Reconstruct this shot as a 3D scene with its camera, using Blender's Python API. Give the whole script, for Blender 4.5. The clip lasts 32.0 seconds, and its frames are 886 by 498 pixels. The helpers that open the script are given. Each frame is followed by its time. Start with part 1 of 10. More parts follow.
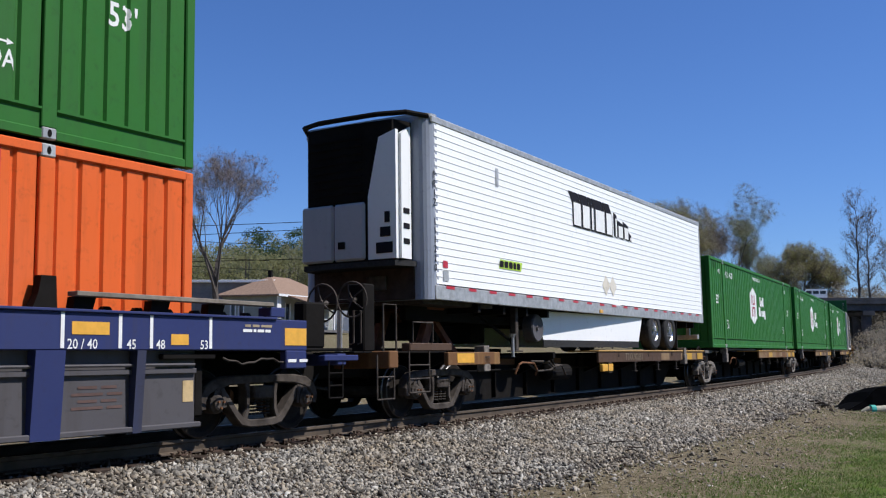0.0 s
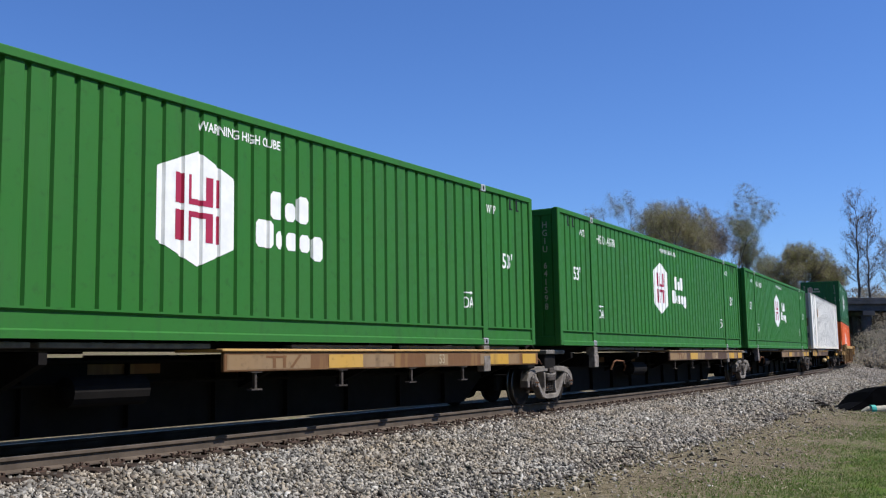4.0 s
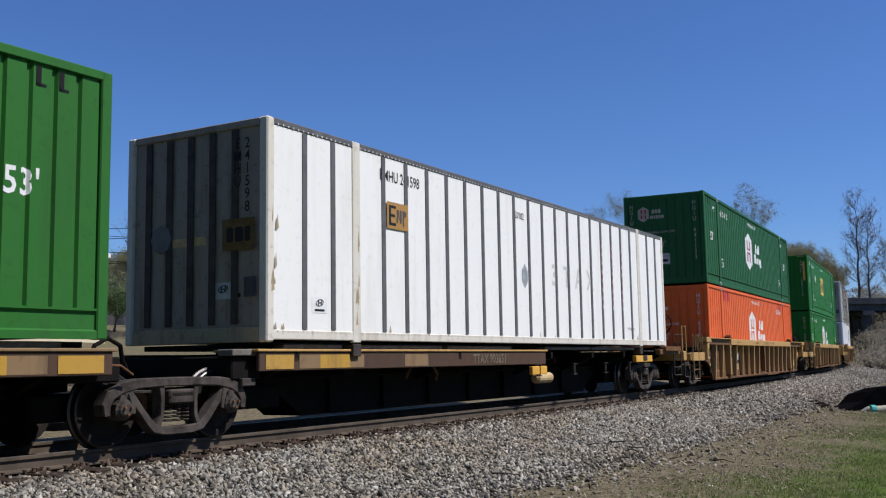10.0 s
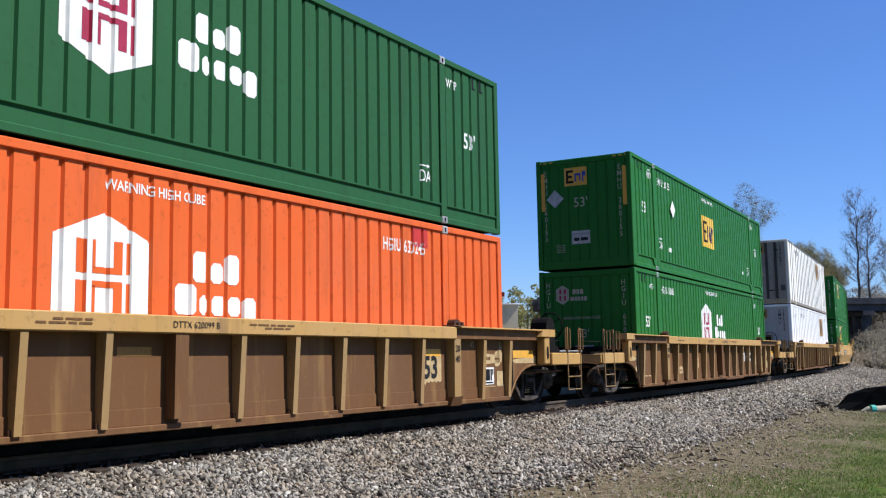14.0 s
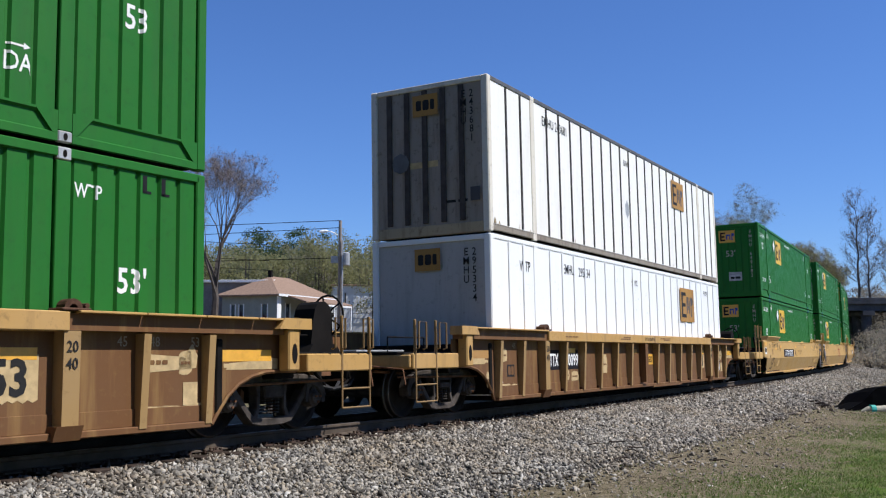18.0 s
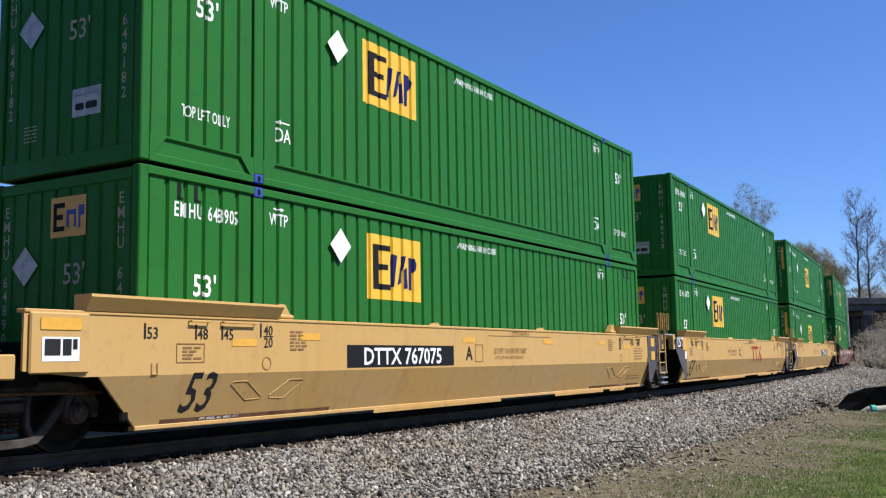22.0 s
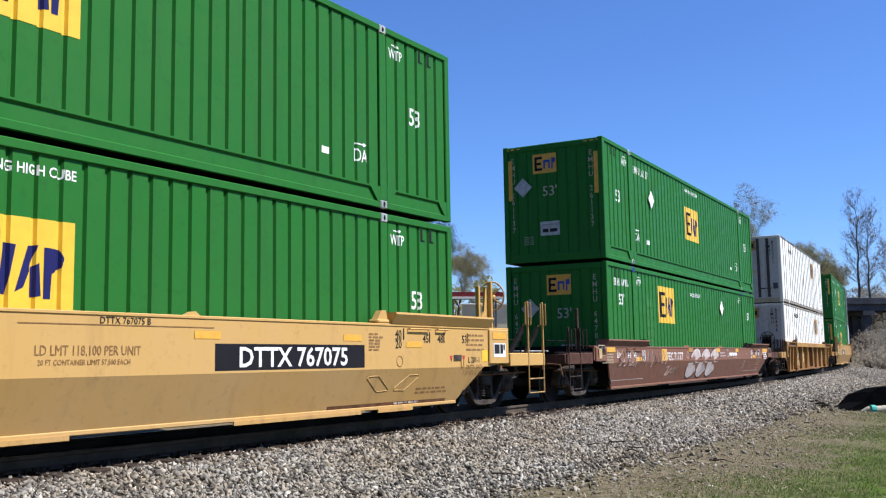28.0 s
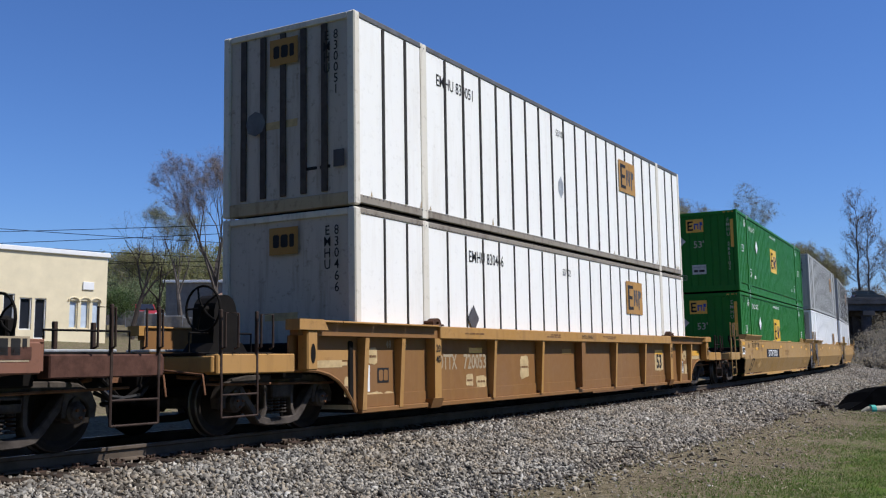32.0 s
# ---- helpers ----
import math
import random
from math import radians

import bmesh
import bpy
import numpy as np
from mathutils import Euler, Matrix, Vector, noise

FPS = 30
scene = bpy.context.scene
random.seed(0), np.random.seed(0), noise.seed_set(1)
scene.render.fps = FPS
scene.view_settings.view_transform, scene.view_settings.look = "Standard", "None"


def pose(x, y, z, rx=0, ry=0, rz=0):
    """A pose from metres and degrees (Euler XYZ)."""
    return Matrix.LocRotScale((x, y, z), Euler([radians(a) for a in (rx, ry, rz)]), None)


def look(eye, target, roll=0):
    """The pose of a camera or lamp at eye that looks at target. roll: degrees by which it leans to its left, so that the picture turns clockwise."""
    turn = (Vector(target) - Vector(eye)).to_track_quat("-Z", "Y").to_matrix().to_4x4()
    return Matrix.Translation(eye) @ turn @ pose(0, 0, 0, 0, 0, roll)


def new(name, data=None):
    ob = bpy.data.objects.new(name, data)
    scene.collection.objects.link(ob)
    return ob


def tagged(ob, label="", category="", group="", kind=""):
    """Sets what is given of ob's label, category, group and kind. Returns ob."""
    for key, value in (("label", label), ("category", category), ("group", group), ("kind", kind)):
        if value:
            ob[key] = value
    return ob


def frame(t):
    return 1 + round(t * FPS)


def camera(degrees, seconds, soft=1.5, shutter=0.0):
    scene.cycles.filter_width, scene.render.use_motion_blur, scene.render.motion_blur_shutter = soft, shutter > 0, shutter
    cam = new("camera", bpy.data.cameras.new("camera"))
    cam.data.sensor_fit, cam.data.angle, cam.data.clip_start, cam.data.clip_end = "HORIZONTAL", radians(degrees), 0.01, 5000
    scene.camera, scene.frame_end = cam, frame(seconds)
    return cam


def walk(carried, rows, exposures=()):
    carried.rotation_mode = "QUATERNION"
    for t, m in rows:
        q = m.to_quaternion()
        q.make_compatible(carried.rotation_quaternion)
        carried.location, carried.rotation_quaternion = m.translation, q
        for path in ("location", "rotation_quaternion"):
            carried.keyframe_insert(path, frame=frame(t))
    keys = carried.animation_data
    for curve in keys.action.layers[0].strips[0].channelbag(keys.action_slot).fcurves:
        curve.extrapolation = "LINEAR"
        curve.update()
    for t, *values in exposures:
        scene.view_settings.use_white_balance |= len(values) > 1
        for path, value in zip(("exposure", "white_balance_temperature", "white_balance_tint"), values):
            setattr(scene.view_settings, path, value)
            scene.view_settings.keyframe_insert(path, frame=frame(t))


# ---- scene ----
# ---- camera: it stands still beside the line ----
cam = camera(48.2, 32.0, soft=1.2)
EYE = (0.0, 0.0, 1.105)
STAND = look(EYE, (0.0, math.cos(radians(5.82)), 1.105 + math.sin(radians(5.82))), 0.14)
walk(cam, [(0.0, STAND), (32.0, STAND)],
     exposures=[(t, e + 0.50, 5750, 10) for t, e in ((0.0, -0.3), (1.0, -0.74), (2.0, -0.85), (2.6, -0.8), (4.4, 0.1), (5.0, 0.3), (8.4, 0.3), (9.0, 0.15), (10.0, -0.45), (11.0, -1.0), (12.0, -0.57), (13.0, -0.2), (16.0, 0.1), (17.2, 0.1), (18.0, -0.17), (19.0, -0.8), (20.0, -1.17), (20.5, -0.9), (21.0, -0.5), (22.0, 0.0), (23.0, 0.1), (26.0, 0.12), (28.5, 0.2), (30.0, 0.25), (31.0, 0.12), (32.0, -0.34))])

# ---- daylight ----
SUN_TO = Vector((1.085, -0.155, 1.50)).normalized()      # towards the sun
world = bpy.data.worlds.new("sky")
scene.world = world
world.use_nodes = True
wn = world.node_tree.nodes
sky = wn.new("ShaderNodeTexSky")
sky.sky_type, sky.sun_disc = "NISHITA", False
sky.sun_elevation = math.asin(SUN_TO.z)
sky.sun_rotation = math.atan2(SUN_TO.x, SUN_TO.y)
sky.altitude, sky.air_density, sky.dust_density, sky.ozone_density = 300, 1.0, 0.1, 5.0
deep = wn.new("ShaderNodeMix")
deep.data_type, deep.blend_type = "RGBA", "MULTIPLY"
deep.inputs["Factor"].default_value = 1.0
deep.inputs[7].default_value = (0.86, 1.0, 1.31, 1)      # a deep, clear blue
world.node_tree.links.new(sky.outputs[0], deep.inputs[6])
world.node_tree.links.new(deep.outputs[2], wn["Background"].inputs[0])
wn["Background"].inputs[1].default_value = 0.073
lamp = bpy.data.lights.new("sun", "SUN")
lamp.energy, lamp.angle, lamp.color = 5.0, radians(0.53), (1.0, 0.90, 0.78)
sun = new("sun", lamp)
sun.matrix_world = look((30, -20, 40), Vector((30, -20, 40)) - SUN_TO)

# ---- the line: its centre, from the foot of the camera's perpendicular, s metres along ----
BEND = ((-80, -0.00143), (0, -0.00143), (30, -0.00253), (60, -0.00073), (100, -0.00329), (700, -0.00329))
HEADING, OFFSET, CANT = radians(32.34), 9.866, radians(1.28)
S = np.arange(-80.0, 520.0, 0.5)
KAPPA = np.interp(S, [b[0] for b in BEND], [b[1] for b in BEND])
TURN = np.concatenate([[0], np.cumsum((KAPPA[1:] + KAPPA[:-1]) / 2 * 0.5)])
TURN += HEADING - np.interp(0.0, S, TURN)
MIDTURN = (TURN[1:] + TURN[:-1]) / 2
LX = np.concatenate([[0], np.cumsum(np.sin(MIDTURN) * 0.5)])
LY = np.concatenate([[0], np.cumsum(np.cos(MIDTURN) * 0.5)])
LX += -OFFSET * math.cos(HEADING) - np.interp(0.0, S, LX)
LY += OFFSET * math.sin(HEADING) - np.interp(0.0, S, LY)


def line(s):
    return float(np.interp(s, S, LX)), float(np.interp(s, S, LY)), float(np.interp(s, S, TURN))


def beside(s, lat, z=0.0, cant=0.0):
    """The place lat metres towards the camera from the line's centre."""
    x, y, a = line(s)
    l, h = lat * math.cos(cant) - z * math.sin(cant), z * math.cos(cant) + lat * math.sin(cant)
    return Vector((x + l * math.cos(a), y - l * math.sin(a), h))


# metres that the train has run, by seconds
RUN = ((0, 0.0), (0.5, 3.64), (1, 7.28), (1.5, 10.91), (2, 14.57), (2.5, 18.25), (3.5, 25.65), (4.5, 33.08), (5, 36.77), (5.5, 40.48),
       (6, 44.22), (6.5, 47.95), (7, 51.70), (7.5, 55.40), (8, 59.13), (8.5, 62.92), (9, 66.75), (9.5, 70.56), (10, 74.37),
       (10.5, 78.13), (11, 81.94), (11.5, 85.78), (12, 89.60), (12.5, 93.42), (13, 97.21), (13.5, 101.0), (14.5, 108.67),
       (15.5, 116.40), (16, 120.28), (16.5, 124.17), (17, 128.06), (17.5, 131.96), (18, 135.86), (18.5, 139.77), (19, 143.69),
       (19.5, 147.66), (20, 151.64), (20.5, 155.59), (21, 159.56), (21.5, 163.53), (22, 167.51), (22.5, 171.52), (23, 175.52),
       (23.5, 179.48), (24, 183.40), (24.5, 187.37), (25, 191.39), (25.5, 195.46), (26, 199.52), (26.5, 203.56), (27.5, 211.58),
       (28.5, 219.62), (29, 223.72), (29.5, 227.84), (30, 231.97), (30.5, 236.10), (31, 240.24), (31.5, 244.40), (32, 248.57))


def car_pose(middle, half, run):
    """A car whose bogies stand half metres before and behind the middle; its x points back along the train, -y to the camera."""
    x0, y0, _ = line(middle - half - run)
    x1, y1, _ = line(middle + half - run)
    return (Matrix.Translation(((x0 + x1) / 2, (y0 + y1) / 2, 0)) @ Matrix.Rotation(math.atan2(y1 - y0, x1 - x0), 4, "Z")
            @ Matrix.Rotation(-CANT, 4, "X"))


MOVING = []           # (thing, the car's middle, half its bogie distance, place on the car)


def rides(ob, middle, half, local=None):
    MOVING.append((ob, middle, half, local or Matrix.Identity(4)))
    ob.matrix_basis = car_pose(middle, half, 0.0) @ MOVING[-1][3]
    return ob


# ---- materials ----
def nodes_of(name):
    m = bpy.data.materials.new(name)
    m.use_nodes = True
    nt = m.node_tree
    return m, nt, nt.nodes["Principled BSDF"]


def link(nt, a, b):
    nt.links.new(a, b)


def noise_at(nt, scale, detail=4.0, rough=0.6, stretch=(1, 1, 1), space="Object"):
    tc, mp, n = nt.nodes.new("ShaderNodeTexCoord"), nt.nodes.new("ShaderNodeMapping"), nt.nodes.new("ShaderNodeTexNoise")
    mp.inputs["Scale"].default_value = stretch
    n.inputs["Scale"].default_value, n.inputs["Detail"].default_value, n.inputs["Roughness"].default_value = scale, detail, rough
    link(nt, tc.outputs[space], mp.inputs[0])
    link(nt, mp.outputs[0], n.inputs["Vector"])
    return n.outputs["Fac"]


def ramp(nt, fac, stops):
    r = nt.nodes.new("ShaderNodeValToRGB")
    while len(r.color_ramp.elements) < len(stops):
        r.color_ramp.elements.new(0.5)
    for e, (p, c) in zip(r.color_ramp.elements, stops):
        e.position, e.color = p, (*c, 1) if len(c) == 3 else c
    link(nt, fac, r.inputs[0])
    return r.outputs[0]


def mixed(nt, fac, a, b, mode="MIX"):
    x = nt.nodes.new("ShaderNodeMix")
    x.data_type, x.blend_type = "RGBA", mode
    for sock, v in ((x.inputs["Factor"], fac), (x.inputs[6], a), (x.inputs[7], b)):
        if hasattr(v, "links"):
            link(nt, v, sock)
        else:
            sock.default_value = (*v, 1) if isinstance(v, tuple) else v
    return x.outputs[2]


def bumped(nt, b, fac, strength, distance):
    bp = nt.nodes.new("ShaderNodeBump")
    bp.inputs["Strength"].default_value, bp.inputs["Distance"].default_value = strength, distance
    link(nt, fac, bp.inputs["Height"])
    link(nt, bp.outputs[0], b.inputs["Normal"])


def paint(name, col, dirt=(0.10, 0.075, 0.05), amount=0.35, rough=0.45, metal=0.0, fade=0.25, chips=None, grain=1.0):
    """Weathered paint: uneven fading, dirt that ran down, chips of what lies beneath, and a fine grain."""
    m, nt, b = nodes_of(name)
    faded = tuple(min(1.0, c * (1 - fade) + fade * (0.5 * sum(col) / 3 + 0.5 * c) * 1.25) for c in col)
    c = mixed(nt, ramp(nt, noise_at(nt, 0.55 * grain, 3), [(0.35, (0, 0, 0)), (0.7, (1, 1, 1))]), col, faded)
    run = ramp(nt, noise_at(nt, 2.2 * grain, 5, 0.65, (1.6, 1.6, 0.16)), [(0.52, (0, 0, 0)), (0.80, (amount,) * 3)])
    c = mixed(nt, run, c, dirt)
    spots = ramp(nt, noise_at(nt, 9 * grain, 6, 0.7), [(0.56, (0, 0, 0)), (0.72, (amount * 0.7,) * 3)])
    c = mixed(nt, spots, c, tuple(0.6 * x for x in dirt))
    if chips:
        c = mixed(nt, ramp(nt, noise_at(nt, 5.5 * grain, 8, 0.75), [(0.64, (0, 0, 0)), (0.66, (1, 1, 1))]), c, chips)
    link(nt, c, b.inputs["Base Color"])
    r = ramp(nt, noise_at(nt, 6, 4), [(0.3, (rough - 0.1,) * 3), (0.7, (rough + 0.18,) * 3)])
    link(nt, r, b.inputs["Roughness"])
    b.inputs["Metallic"].default_value = metal
    b.inputs["Specular IOR Level"].default_value = 0.16
    bumped(nt, b, noise_at(nt, 14, 4), 0.12, 0.004)
    return m


def plain(name, col, rough=0.6, metal=0.0, vary=0.25, scale=4.0, bump=0.2, space="Object"):
    m, nt, b = nodes_of(name)
    n = noise_at(nt, scale, 6, 0.65, space=space)
    c = ramp(nt, n, [(0.3, tuple(x * (1 - vary) for x in col)), (0.7, tuple(min(1, x * (1 + vary)) for x in col))])
    link(nt, c, b.inputs["Base Color"])
    b.inputs["Roughness"].default_value, b.inputs["Metallic"].default_value = rough, metal
    b.inputs["Specular IOR Level"].default_value = 0.12 if rough > 0.55 else 0.45
    if bump:
        bumped(nt, b, noise_at(nt, scale * 4, 5, space=space), bump, 0.01)
    return m


GREEN = paint("green container paint", (0.032, 0.145, 0.022), (0.035, 0.075, 0.03), 0.5, 0.55, fade=0.18)
GREEN2 = paint("newer green container paint", (0.023, 0.145, 0.019), (0.03, 0.075, 0.025), 0.4, 0.5, fade=0.12)
ORANGE = paint("orange container paint", (0.70, 0.125, 0.022), (0.22, 0.06, 0.02), 0.45, 0.5, fade=0.12)
WHITE = paint("aged white panel paint", (0.86, 0.84, 0.79), (0.46, 0.37, 0.25), 0.22, 0.45, fade=0.03)
WHITE2 = paint("clean white panel paint", (0.85, 0.85, 0.84), (0.55, 0.52, 0.46), 0.14, 0.35, fade=0.03)
RIBGREY = plain("grey riveted seam", (0.13, 0.125, 0.12), 0.55, 0.3)
CREAMRAIL = paint("stained cream rail", (0.68, 0.63, 0.53), (0.24, 0.15, 0.08), 0.6, 0.55)
# for plates below the fold: some of the tilt's shade is in this yellow
LOWYELLOW = paint("dimmer railcar yellow paint", (0.50, 0.305, 0.095), (0.24, 0.15, 0.07), 0.4, 0.5, fade=0.25)
YELLOWB = paint("bright yellow railcar paint", (0.54, 0.33, 0.10), (0.30, 0.18, 0.08), 0.35, 0.48, fade=0.15)
BROWNY = paint("grimy brown over yellow paint", (0.152, 0.073, 0.028), (0.36, 0.225, 0.080), 0.68, 0.65, chips=None)
BUFF = paint("worn buff yellow paint", (0.47, 0.28, 0.083), (0.16, 0.10, 0.06), 0.7, 0.6)
OCHRE = paint("ochre railcar paint", (0.40, 0.215, 0.055), (0.16, 0.09, 0.04), 0.6, 0.6)
OXIDE = paint("oxide brown railcar paint", (0.215, 0.100, 0.062), (0.10, 0.06, 0.04), 0.45, 0.6)
BLUE = paint("dark blue railcar paint", (0.030, 0.040, 0.130), (0.06, 0.05, 0.05), 0.5, 0.55)
SLATE = paint("slate grey panel paint", (0.085, 0.080, 0.085), (0.05, 0.04, 0.035), 0.5, 0.6)
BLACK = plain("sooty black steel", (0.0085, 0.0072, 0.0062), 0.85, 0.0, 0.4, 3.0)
CAST = plain("grimy cast steel", (0.062, 0.052, 0.044), 0.8, 0.0, 0.6, 5.0, 0.5)
RUST = plain("rusted steel", (0.17, 0.085, 0.045), 0.8, 0.2, 0.5, 6.0, 0.4)
GALV = plain("galvanised grey steel", (0.42, 0.42, 0.41), 0.5, 0.4, 0.3, 8.0)
TREAD = plain("bright wheel tread", (0.12, 0.115, 0.11), 0.45, 1.0, 0.1, 8.0, 0)
RUBBER = plain("tyre rubber", (0.035, 0.034, 0.034), 0.8, 0, 0.3, 20)
ALU = plain("polished aluminium", (0.72, 0.72, 0.73), 0.25, 1.0, 0.08, 10, 0.05)
LETTER = plain("white lettering", (0.78, 0.78, 0.76), 0.6, 0, 0.08, 6, 0)
DARKLET = plain("black lettering", (0.025, 0.024, 0.024), 0.6, 0, 0.2, 6, 0)
CRIMSON = plain("crimson sign paint", (0.33, 0.012, 0.05), 0.5, 0, 0.12, 5, 0)
SIGNY = plain("yellow sign film", (0.78, 0.48, 0.03), 0.45, 0, 0.08, 5, 0)
SIGNO = plain("orange yellow reflector", (0.72, 0.38, 0.045), 0.4, 0, 0.12, 8, 0)
NAVY = plain("dark navy sign paint", (0.014, 0.013, 0.017), 0.75, 0, 0.1, 5, 0)
SIGNBLUE = plain("dark blue sign paint", (0.016, 0.018, 0.105), 0.7, 0, 0.1, 5, 0)
ROYAL = plain("royal blue sign paint", (0.03, 0.06, 0.32), 0.5, 0, 0.1, 5, 0)
FADEDLET = plain("sooted lettering", (0.19, 0.155, 0.105), 0.65, 0, 0.3, 7, 0)
BUFFLET = plain("buff lettering", (0.36, 0.29, 0.19), 0.6, 0, 0.2, 6, 0)
PATCH = plain("pale touched-up patch", (0.50, 0.37, 0.19), 0.65, 0, 0.25, 7, 0.1)
PALEGREEN = plain("rubbed paler green", (0.055, 0.185, 0.05), 0.6, 0, 0.45, 14, 0)
FADESPRAY = plain("thin faded spray", (0.34, 0.265, 0.225), 0.7, 0, 0.35, 5, 0)
SMEAR = plain("pale sprayed paint", (0.50, 0.43, 0.40), 0.65, 0, 0.3, 4, 0)
REDP = plain("red warning paint", (0.50, 0.03, 0.02), 0.55, 0, 0.2, 5, 0)
REFL = plain("red reflective tape", (0.45, 0.02, 0.03), 0.35, 0, 0.1, 9, 0)


# ---- mesh building ----
class Geo:
    """Gathers faces for one mesh."""

    def __init__(self):
        self.v, self.f, self.k, self.slot = [], [], [], 0

    def add(self, vs, fs):
        n = len(self.v)
        self.v += [tuple(p) for p in vs]
        self.f += [tuple(i + n for i in f) for f in fs]
        self.k += [self.slot] * len(fs)
        return self

    def box(self, x0, x1, y0, y1, z0, z1, c=0.0):
        """A box; c: the width of its worn edges."""
        if c <= 0:
            vs = [(x, y, z) for x in (x0, x1) for y in (y0, y1) for z in (z0, z1)]
            return self.add(vs, [(0, 1, 3, 2), (4, 6, 7, 5), (0, 4, 5, 1), (2, 3, 7, 6), (0, 2, 6, 4), (1, 5, 7, 3)])
        c = min(c, 0.45 * min(x1 - x0, y1 - y0, z1 - z0))
        vs, at = [], {}
        for i, x in enumerate((x0, x1)):
            for j, y in enumerate((y0, y1)):
                for k, z in enumerate((z0, z1)):
                    sx, sy, sz = (c, -c)[i], (c, -c)[j], (c, -c)[k]
                    for a, p in enumerate(((x, y + sy, z + sz), (x + sx, y, z + sz), (x + sx, y + sy, z))):
                        at[i, j, k, a] = len(vs)
                        vs.append(p)
        g = lambda *q: at[q]
        fs = [(g(0, 0, 0, 0), g(0, 0, 1, 0), g(0, 1, 1, 0), g(0, 1, 0, 0)), (g(1, 0, 0, 0), g(1, 1, 0, 0), g(1, 1, 1, 0), g(1, 0, 1, 0)),
              (g(0, 0, 0, 1), g(1, 0, 0, 1), g(1, 0, 1, 1), g(0, 0, 1, 1)), (g(0, 1, 0, 1), g(0, 1, 1, 1), g(1, 1, 1, 1), g(1, 1, 0, 1)),
              (g(0, 0, 0, 2), g(0, 1, 0, 2), g(1, 1, 0, 2), g(1, 0, 0, 2)), (g(0, 0, 1, 2), g(1, 0, 1, 2), g(1, 1, 1, 2), g(0, 1, 1, 2))]
        for i in (0, 1):
            for j in (0, 1):
                fs.append((g(i, j, 0, 0), g(i, j, 1, 0), g(i, j, 1, 1), g(i, j, 0, 1)))
                fs.append((g(i, 0, j, 0), g(i, 1, j, 0), g(i, 1, j, 2), g(i, 0, j, 2)))
                fs.append((g(0, i, j, 1), g(1, i, j, 1), g(1, i, j, 2), g(0, i, j, 2)))
                for k in (0, 1):
                    fs.append((g(i, j, k, 0), g(i, j, k, 1), g(i, j, k, 2)))
        return self.add(vs, fs)

    def prism(self, outline, a0, a1, axis="y"):
        """A flat outline of (u, w), drawn out from a0 to a1 along an axis: y: u is x, w is z; x: u is y, w is z; z: u is x, w is y."""
        put = {"y": lambda u, w, a: (u, a, w), "x": lambda u, w, a: (a, u, w), "z": lambda u, w, a: (u, w, a)}[axis]
        n = len(outline)
        vs = [put(u, w, a0) for u, w in outline] + [put(u, w, a1) for u, w in outline]
        return self.add(vs, [tuple(range(n)), tuple(range(2 * n - 1, n - 1, -1))] + [(i, (i + 1) % n, n + (i + 1) % n, n + i) for i in range(n)])

    def ring(self, centres, radii, n=8, close=True, up=(0, 0, 1)):
        """A round bar through centres, with a radius at each."""
        pts = [Vector(p) for p in centres]
        vs, fs = [], []
        side = None
        for i, p in enumerate(pts):
            d = (pts[min(i + 1, len(pts) - 1)] - pts[max(i - 1, 0)]).normalized()
            if side is None or abs(side.dot(d)) > 0.95:
                ref = Vector(up) if abs(d.dot(Vector(up))) < 0.9 else Vector((1, 0, 0))
                side = d.cross(ref)
            side = (side - d * side.dot(d)).normalized()
            o = d.cross(side)
            r = radii[i] if isinstance(radii, (list, tuple)) else radii
            vs += [p + r * (math.cos(2 * math.pi * k / n) * side + math.sin(2 * math.pi * k / n) * o) for k in range(n)]
            if i:
                a, b = (i - 1) * n, i * n
                fs += [(a + k, a + (k + 1) % n, b + (k + 1) % n, b + k) for k in range(n)]
        if close:
            fs += [tuple(range(n - 1, -1, -1)), tuple(range(len(vs) - n, len(vs)))]
        return self.add(vs, fs)

    def lathe(self, profile, n=24, centre=(0, 0, 0)):
        """(radius, along y) turned about the y axis."""
        cx, cy, cz = centre
        vs = [(cx + r * math.cos(2 * math.pi * k / n), cy + a, cz + r * math.sin(2 * math.pi * k / n)) for r, a in profile for k in range(n)]
        fs = [(i * n + k, i * n + (k + 1) % n, (i + 1) * n + (k + 1) % n, (i + 1) * n + k) for i in range(len(profile) - 1) for k in range(n)]
        return self.add(vs, fs)

    def mesh(self, name, *mats):
        me = bpy.data.meshes.new(name)
        me.from_pydata(self.v, [], self.f)
        for m in mats:
            me.materials.append(m)
        if len(mats) > 1:
            me.polygons.foreach_set("material_index", self.k)
        bm = bmesh.new()
        bm.from_mesh(me)
        bmesh.ops.recalc_face_normals(bm, faces=bm.faces)
        bm.to_mesh(me)
        bm.free()
        return me


def part(name, geo, material, parent, label=""):
    """One mesh object under a thing or under a part."""
    me = geo if isinstance(geo, bpy.types.Mesh) else geo.mesh(name, material)
    if isinstance(geo, bpy.types.Mesh) and not me.materials:
        me.materials.append(material)
    ob = new(name, me)
    ob.parent = parent
    return tagged(ob, label)


def thing(name, label, category, group="", kind=""):
    return tagged(new(name), label, category, group, kind)


def put_at(ob, x=0, y=0, z=0, rx=0, ry=0, rz=0):
    ob.matrix_basis = pose(x, y, z, rx, ry, rz)
    return ob


_words = {}


